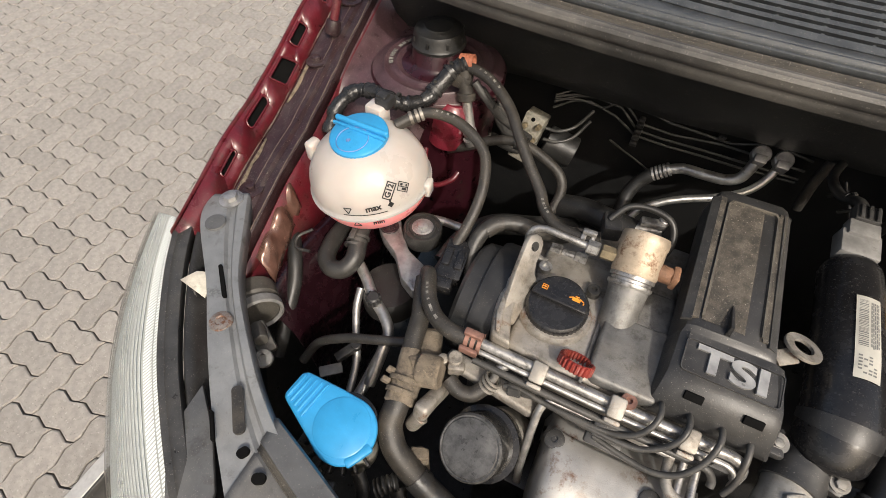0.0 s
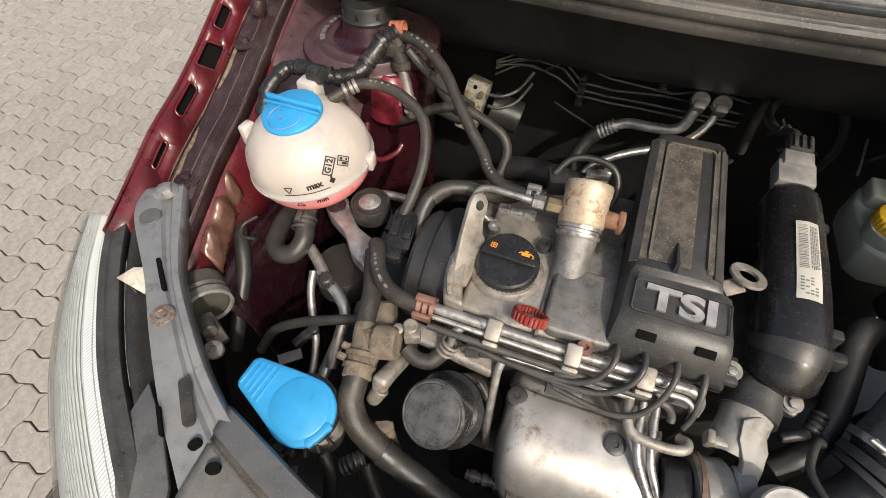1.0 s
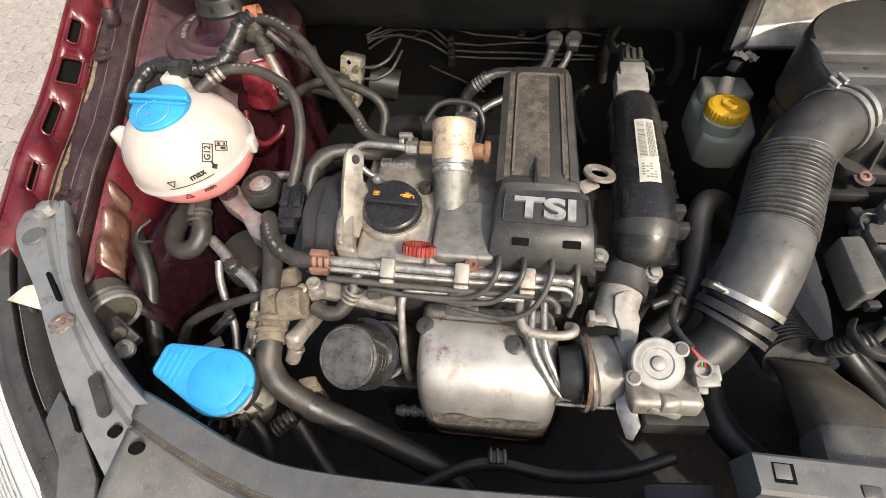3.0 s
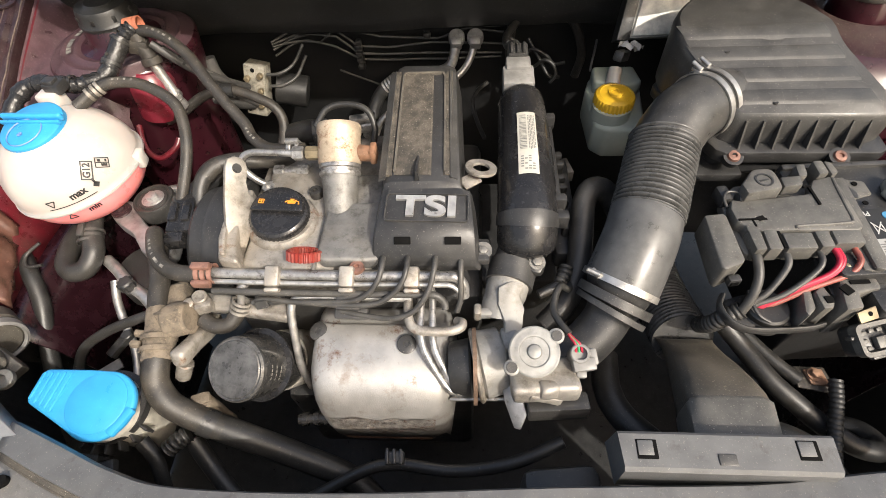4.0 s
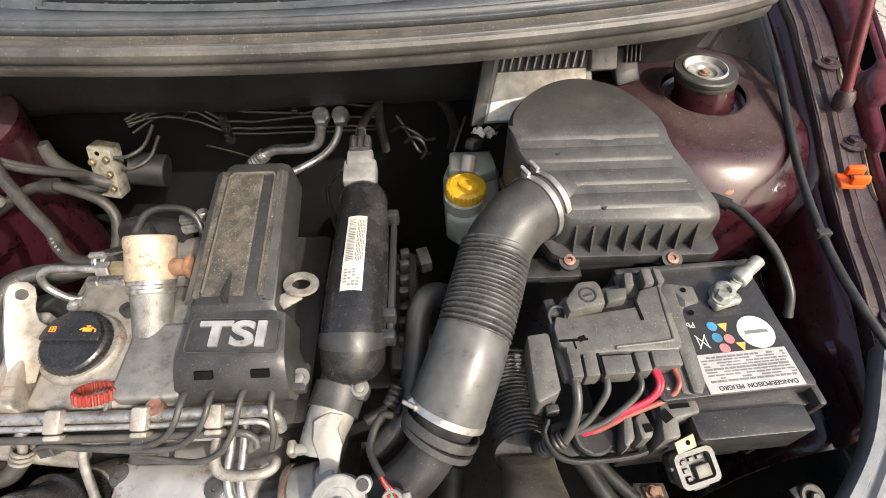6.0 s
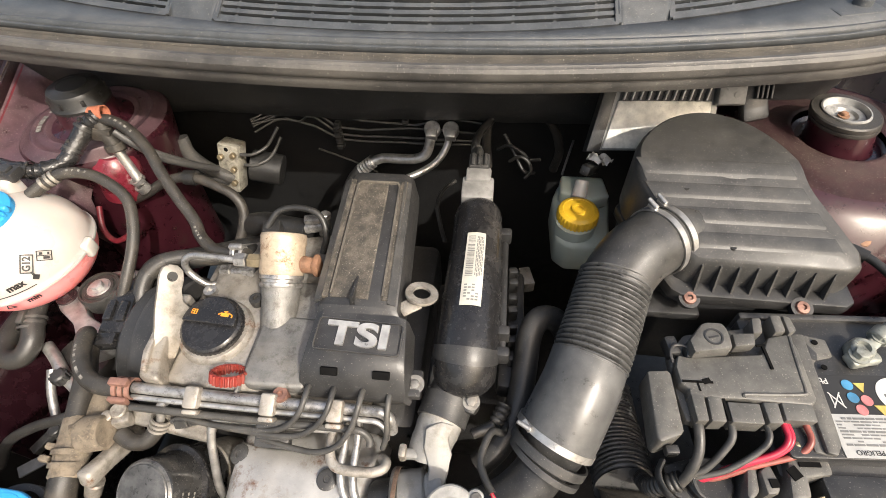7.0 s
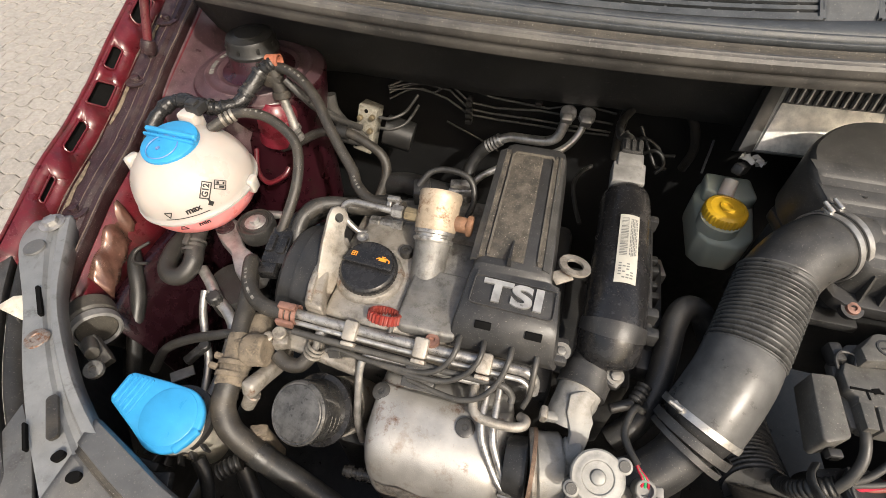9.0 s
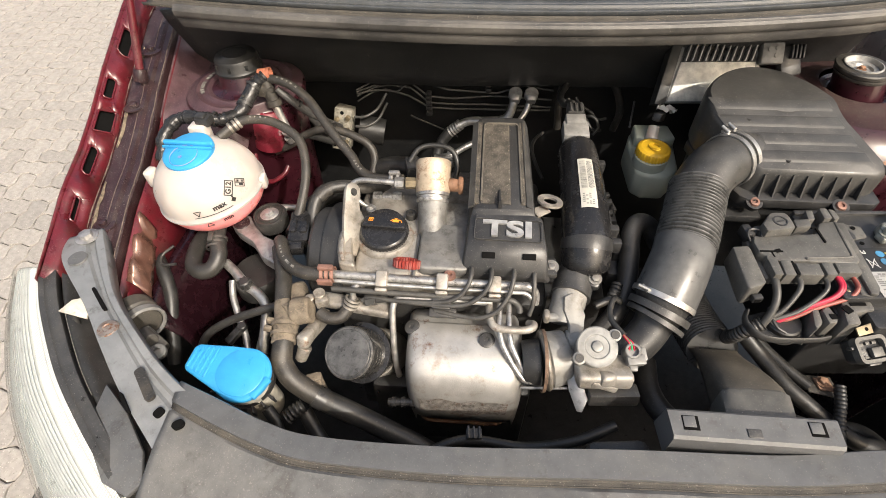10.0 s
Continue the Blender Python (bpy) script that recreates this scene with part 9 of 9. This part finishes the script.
def headlamp(k, side):
    t = thing("headlamp", "clear ribbed headlamp in a black housing", "headlamp", k((-0.55, -0.22, 0.6)), "headlamps")
    top = curve([(-0.617, -0.082, 0.826), (-0.580, -0.138, 0.823), (-0.541, -0.187, 0.820), (-0.502, -0.231, 0.817), (-0.464, -0.268, 0.812), (-0.415, -0.311, 0.806), (-0.367, -0.349, 0.80)], 5)
    low = curve([(-0.690, -0.070, 0.760), (-0.668, -0.140, 0.745), (-0.640, -0.200, 0.735), (-0.600, -0.258, 0.73), (-0.555, -0.304, 0.73), (-0.505, -0.350, 0.73), (-0.455, -0.39, 0.73)], 5)
    n = len(top)

    def at(i, f, lift=0.0):
        a, b = top[i], low[i]
        bulge = math.sin(math.pi * min(1, f) * 0.5)
        p = a.lerp(b, f)
        return Vector(k((p.x - 0.016 * bulge * (1 - f) * 2 - lift * 0.6, p.y - 0.010 * bulge * (1 - f) * 2 - lift * 0.4, p.z + 0.022 * math.sin(math.pi * f) + lift * 0.5)))

    bm = B()
    sheet(bm, [[at(i, f) for f in (0, 0.04, 0.12, 0.25, 0.4, 0.6, 0.8, 1.0, 1.3)] for i in range(n)])
    lens = part("lens", bm, GLASS, t, "clear ribbed lens", 70, 0.002)
    lens.visible_shadow = False

    def between(u, f, d):
        u = min(n - 1.001, max(0.0, u))
        return at(int(u), f, d).lerp(at(int(u) + 1, f, d), u - int(u))

    # bright ribs along the lamp over a duller reflector, and a strip of fine slanted ribs
    bm = B()
    sheet(bm, [[at(i, 1.7 * j / 30, -0.0095) for j in range(31)] for i in range(n)])
    part("reflector", bm, REFLECTOR, t, "dull silver reflector", 60)
    bm = B()
    for j in range(34):
        f0 = 0.20 + 0.040 * j
        sheet(bm, [[at(i, f - 0.42 * (i / (n - 1) - 0.4) * (f - 0.15), -0.0062 - 0.0022 * (f - f0) / 0.028) for f in (f0, f0 + 0.014, f0 + 0.028)] for i in range(n)])
    part("ribs", bm, RIBS, t, "bright clear ribs along the lamp", 60)
    bm = B()
    for a, b in ((0.015, 0.085), (0.095, 0.165)):
        for j in range(96):
            u = j / 95 * (n - 1)
            w = 0.60 * (n - 1) / 95
            sheet(bm, [[between(u + v + 0.75 * (q / 4 - 0.5), lerp(a, b, q / 4), -0.0055) for v in (0.0, w)] for q in range(5)])
    part("light_strip", bm, RIBS, t, "finely ribbed inner strip", 60)
    bm = B()
    loft(bm, [[at(i, 0.0, 0.003), at(i, -0.03, 0.002), at(i, -0.03, -0.012), at(i, 0.0, -0.012)] for i in range(n)])
    part("rim", bm, PLASTIC_GREY, t, "grey lens rim")
    bm = B()
    sheet(bm, [[at(i, -0.03, 0.0), Vector(k((top[i].x + 0.014, top[i].y + 0.010, top[i].z - 0.003))), Vector(k((top[i].x + 0.0155, top[i].y + 0.011, top[i].z - 0.012)))] for i in range(n)])
    part("shoulder", bm, PLASTIC_GREY, t, "grey plastic shoulder", 35, 0.002)
    bm = B()
    sheet(bm, [[Vector(k((top[i].x + dx + w * math.sin(i * 0.9), top[i].y + 0.75 * dx, top[i].z + dz))) for dx, dz, w in ((0.0155, -0.012, 0.0), (0.022, -0.026, 0.002), (0.030, -0.034, 0.004), (0.036, -0.07, 0.002), (0.05, -0.18, 0.0))] for i in range(n)])
    part("housing", bm, PLASTIC, t, "black plastic housing", 35, 0.003)
    return t


for sgn in (-1, 1):
    headlamp((lambda p: (p[0], p[1], p[2])) if sgn < 0 else (lambda p: (2 * MID - p[0], p[1], p[2])), sgn)
# housing details by the carrier
LAMP_BACK = mat("brown_grey_lamp_plastic", (0.060, 0.056, 0.049), 0.5, bump=0.2, dust=0.6, dust_col=(0.17, 0.15, 0.12), dirt=18, grime=0.3)
bm = B()
prism(bm, [(-0.010, 0.014), (0.012, 0.020), (0.014, -0.012), (0.0, -0.008), (-0.022, -0.002)], 0.0, 0.004, 0.001, pose(-0.524, -0.146, 0.822, 12, 10, 10))
single("lamp_tab", bm, CREAM, "cream plastic lamp tab", "tab")
lampback = thing("lamp_cover", "round dusty cover at the lamp's back", "lamp cover", (-0.48, -0.115, 0.74))
LA, LD = Vector((-0.510, -0.099, 0.756)), Vector((0.80, -0.58, 0.05)).normalized()
bm = B()
spin(bm, [(0.0, 0.0), (0.027, 0.0), (0.028, 0.003), (0.028, 0.022), (0.025, 0.025), (0.025, 0.036), (0.022, 0.039), (0.0, 0.040)], along(LA, LD), 44)
part("drum", bm, LAMP_BACK, lampback)
bm = B()
spin(bm, [(0.0245, 0.030), (0.0285, 0.031), (0.0285, 0.041), (0.0255, 0.043), (0.0235, 0.039)], along(LA, LD), 44)
part("rim", bm, GREY_CONN, lampback, "pale dusty rim")
bm = B()
box(bm, (-0.452, -0.150, 0.762), (0.040, 0.022, 0.022), (0, 25, -30), 0.004)
cyl(bm, (-0.462, -0.143, 0.772), (-0.440, -0.158, 0.780), 0.009, 0.008, 18)
single("adjuster", bm, LAMP_BACK, "dusty lamp adjuster near the carrier", "adjuster")
bm = B()
spin(bm, [(0.0105, 0.0), (0.0105, 0.006), (0.0095, 0.007), (0.0045, 0.007), (0.004, 0.004), (0, 0.004)], along((-0.4245, -0.1740, 0.777), (0.2, -0.2, 1)), 24)
single("adjuster_screw", bm, ALU_GREY, "pale sunk adjuster screw", "screw")
bm = B()
prism(bm, [(-0.4492, -0.2313), (-0.4430, -0.288), (-0.395, -0.338), (-0.3618, -0.3495), (-0.352, -0.335), (-0.3665, -0.3041), (-0.406, -0.264)], 0.797, 0.804, 0.002)
single("lamp_filler", bm, CARRIER, "grey filler panel beside the headlamp", "panel")
hose("cable", [(-0.555, -0.125, 0.80), (-0.545, -0.14, 0.805), (-0.53, -0.16, 0.79), (-0.50, -0.18, 0.75)], 0.005, WIRE_BLACK, "black lamp wire in the corner", "cable")
# grey frame below the lamp
bm = B()
box(bm, (-0.62, -0.42, 0.55), (0.03, 0.20, 0.02), (0, 0, -35), 0.003)
single("trim_strip", bm, PIPE, "pale trim strip below the headlamp", "trim strip")

# bonnet stays on both sides
STAY_TOP = (-0.54, 0.43, 1.35)
for k in ((lambda p: p), flip):
    t = thing("bonnet_stay", "dark red bonnet hinge rod on a ball joint", "bonnet stay", k((-0.600, 0.272, 0.925)), "bonnet stays")
    bm = B()
    a, b = Vector(k((-0.600, 0.262, 0.918))), Vector(k(STAY_TOP))
    tube(bm, [a, a.lerp(b, 0.1), a.lerp(b, 0.5), b], 0.0065, 14, 4)
    part("rod", bm, RED, t, "dark red rod")
    bm = B()
    spin(bm, [(0.0, -0.012), (0.010, -0.010), (0.012, 0.0), (0.010, 0.010), (0.0, 0.012)], along(a, b - a), 20)
    cyl(bm, a - Vector((0, 0, 0.035)), a, 0.007, 0.007, 14)
    part("joint", bm, RED_DUSTY, t, "worn red joint")

# right wing: loom, clip, bolt and orange buffer
hose("cable", [(0.715, 0.52, 0.95), (0.700, 0.42, 0.93), (0.682, 0.33, 0.915), (0.665, 0.25, 0.90), (0.648, 0.17, 0.885), (0.638, 0.10, 0.875), (0.637, 0.04, 0.865), (0.645, -0.02, 0.855), (0.665, -0.08, 0.84)], 0.0048, RUBBER_DARK, "black cable along the wing rail", "cable")
bm = B()
box(bm, (0.637, 0.083, 0.872), (0.016, 0.010, 0.012), (0, 0, 5), 0.002)
single("cable_clip", bm, PLASTIC, "black clip on the wing cable", "clip")
bm = B()
spin(bm, [(0.009, 0.0), (0.010, 0.003), (0.007, 0.005), (0.007, 0.012), (0.009, 0.014), (0.006, 0.020), (0, 0.021)], along((0.576, 0.175, 0.846), (-0.2, -0.5, 0.8)), 18)
single("wing_bolt", bm, RUSTY, "old threaded stud on the inner wing", "bolt")
buf = thing("bonnet_buffer", "bright orange plastic clip on the wing", "clip", (0.708, 0.156, 0.87))
bm = B()
OM = pose(0.704, 0.156, 0.880, 0, -10, -12) @ Matrix.Scale(0.85, 4)
box(bm, (0, 0, 0), (0.030, 0.028, 0.008), bev=0.003, m=OM)
box(bm, (0.006, 0.010, 0.010), (0.022, 0.010, 0.014), bev=0.003, m=OM)
box(bm, (0.006, -0.010, 0.010), (0.022, 0.008, 0.014), bev=0.003, m=OM)
part("body", bm, ORANGE, buf)
bm = B()
box(bm, (0.006, 0.0, 0.006), (0.014, 0.010, 0.002), bev=0, m=OM)
part("recess", bm, DEEP, buf)
bm = B()
box(bm, (0.512, 0.310, 1.052), (0.055, 0.022, 0.012), (0, 0, 15), 0.003)
spin(bm, [(0.010, 0), (0.009, 0.008), (0, 0.009)], pose(0.52, 0.322, 1.056), 16)
single("cowl_bracket", bm, COWL, "grey plastic bracket on the cowl end", "bracket")
bm = B()
t = bmesh.new()
leaf = [(0, 0, 0), (0.006, 0.003, 0.004), (0.016, 0.004, 0.006), (0.026, 0.0, 0.004), (0.016, -0.005, 0.007), (0.006, -0.004, 0.003)]
for k in range(2):
    vs = [t.verts.new(Vector((x, y * (1 + k), z + 0.003 * k))) for x, y, z in leaf]
    t.faces.new(vs)
put(bm, t, pose(0.565, 0.335, 1.06, 0, 0, 70))
single("dry_leaf", bm, mat("dry_orange_leaf", (0.55, 0.20, 0.03), 0.7, bump=0.1, var=0.3), "dry orange leaf on the cowl end", "leaf", solid=0.0006)

# ---- paving ----
W = 0.098
pavement = thing("pavement", "grey-beige interlocking concrete block paving in herringbone", "pavement", (-2, 1, GROUND), kind="structure")
bm = B()
sheet(bm, [[(x, y, GROUND - 0.008) for x in (-60, -8, -1, 8, 60)] for y in (-60, -8, 0, 8, 60)])
single("ground", bm, JOINT, "dark sandy ground under the paving", "ground", kind="structure")

drain = thing("drain_channel", "light grey metal drain channel set in the paving", "drain channel", (-1.19, -0.6, GROUND))
bm = B()
loft(bm, [[(-1.250, y, GROUND - 0.004), (-1.250, y, GROUND + 0.016), (-1.247, y, GROUND + 0.019), (-1.206, y, GROUND + 0.019), (-1.203, y, GROUND + 0.016), (-1.203, y, GROUND - 0.004)] for y in (-1.6, -0.2)])
part("edge_bar", bm, DRAIN, drain, "raised grey edge bar")
bm = B()
loft(bm, [[(-1.203, y, GROUND - 0.004), (-1.203, y, GROUND + 0.008), (-1.110, y, GROUND + 0.008), (-1.110, y, GROUND - 0.004)] for y in (-1.6, -0.2)])
part("flat_plate", bm, DRAIN, drain, "flat grey plate")
bm = B()
box(bm, (-1.158, -0.9, GROUND + 0.0088), (0.004, 1.38, 0.0016), bev=0.0005)
part("seam", bm, GREY_CONN, drain)
for y in (-0.458, -0.86, -1.26):
    bm = B()
    spin(bm, [(0.009, 0.0), (0.009, 0.002), (0.007, 0.0036), (0.004, 0.004), (0.0035, 0.002), (0, 0.002)], pose(-1.172, y, GROUND + 0.008), 18)
    part("screw", bm, STEEL, drain, "round screw head")


def wave(u):
    """The kink of a block's side, once per block width."""
    u = u % 1.0
    return 0.0075 * max(-1.0, min(1.0, 3.2 * math.sin(2 * math.pi * u))) / 1.0


def paver_outline(nx, ny, gap=0.0027, steps=8):
    pts = []
    for x0, y0, x1, y1 in ((0, 0, nx, 0), (nx, 0, nx, ny), (nx, ny, 0, ny), (0, ny, 0, 0)):
        n = steps * int(abs(x1 - x0) + abs(y1 - y0))
        for i in range(n):
            pts.append((lerp(x0, x1, i / n), lerp(y0, y1, i / n)))
    out = []
    for x, y in pts:
        ox = wave(y) if x in (0, nx) else 0
        oy = wave(x) if y in (0, ny) else 0
        sx = gap if x == 0 else -gap if x == nx else 0
        sy = gap if y == 0 else -gap if y == ny else 0
        out.append((x * W + ox + sx, y * W + oy + sy))
    return out


def paver_mesh(nx, ny):
    o = paver_outline(nx, ny, steps=4)
    cx, cy = sum(p[0] for p in o) / len(o), sum(p[1] for p in o) / len(o)
    n = len(o)
    vs, fs = [], []
    for s, z in ((1.0, -0.012), (1.0, -0.003), (0.955, 0.0)):
        vs += [(cx + (x - cx) * s, cy + (y - cy) * s, z) for x, y in o]
    for k in range(2):
        for i in range(n):
            j = (i + 1) % n
            fs.append((k * n + i, k * n + j, (k + 1) * n + j, (k + 1) * n + i))
    fs.append(tuple(range(2 * n, 3 * n)))
    return vs, fs


shapes = {}
for key, dims in (("long", (2, 1)), ("cross", (1, 2))):
    me = bpy.data.meshes.new("paver")
    me.from_pydata(*[paver_mesh(*dims)[0], [], paver_mesh(*dims)[1]])
    me.materials.append(PAVER)
    shapes[key] = me
near, rest_v, rest_f = [], [], []
rnd = random.Random(4)
for ix in range(-90, 36):
    for iy in range(-36, 90):
        k = (ix - iy) % 4
        if k not in (0, 2):
            continue
        key, px, py = ("long", ix, iy) if k == 0 else ("cross", ix, iy - 1)
        x, y = px * W, py * W
        if x < -2.2 - 0.9 * max(0, y + 1.5) - 1.5 or (x > -0.9 and y > 3.6):
            continue
        dz = rnd.uniform(-0.0015, 0.0015)
        if -3.0 < x < -1.05 and -0.75 < y < 1.9 and len(near) < 300:
            near.append((key, x, y, dz))
        else:
            vs, fs = paver_mesh(*((2, 1) if key == "long" else (1, 2)))
            off = len(rest_v)
            rest_v += [(a + x, b + y, c + GROUND + dz) for a, b, c in vs]
            rest_f += [tuple(i + off for i in f) for f in fs]
for key, x, y, dz in near:
    ob = new("paver", shapes[key])
    ob.parent = pavement
    ob.matrix_parent_inverse = Matrix.Translation(pavement.location).inverted()
    ob.location = (x, y, GROUND + dz)
me = bpy.data.meshes.new("far_pavers")
me.from_pydata(rest_v, [], rest_f)
me.materials.append(PAVER)
ob = new("far_pavers", me)
ob.parent = pavement
ob.matrix_parent_inverse = Matrix.Translation(pavement.location).inverted()
tagged(ob, "grey-beige paving blocks further off", kind="stuff")
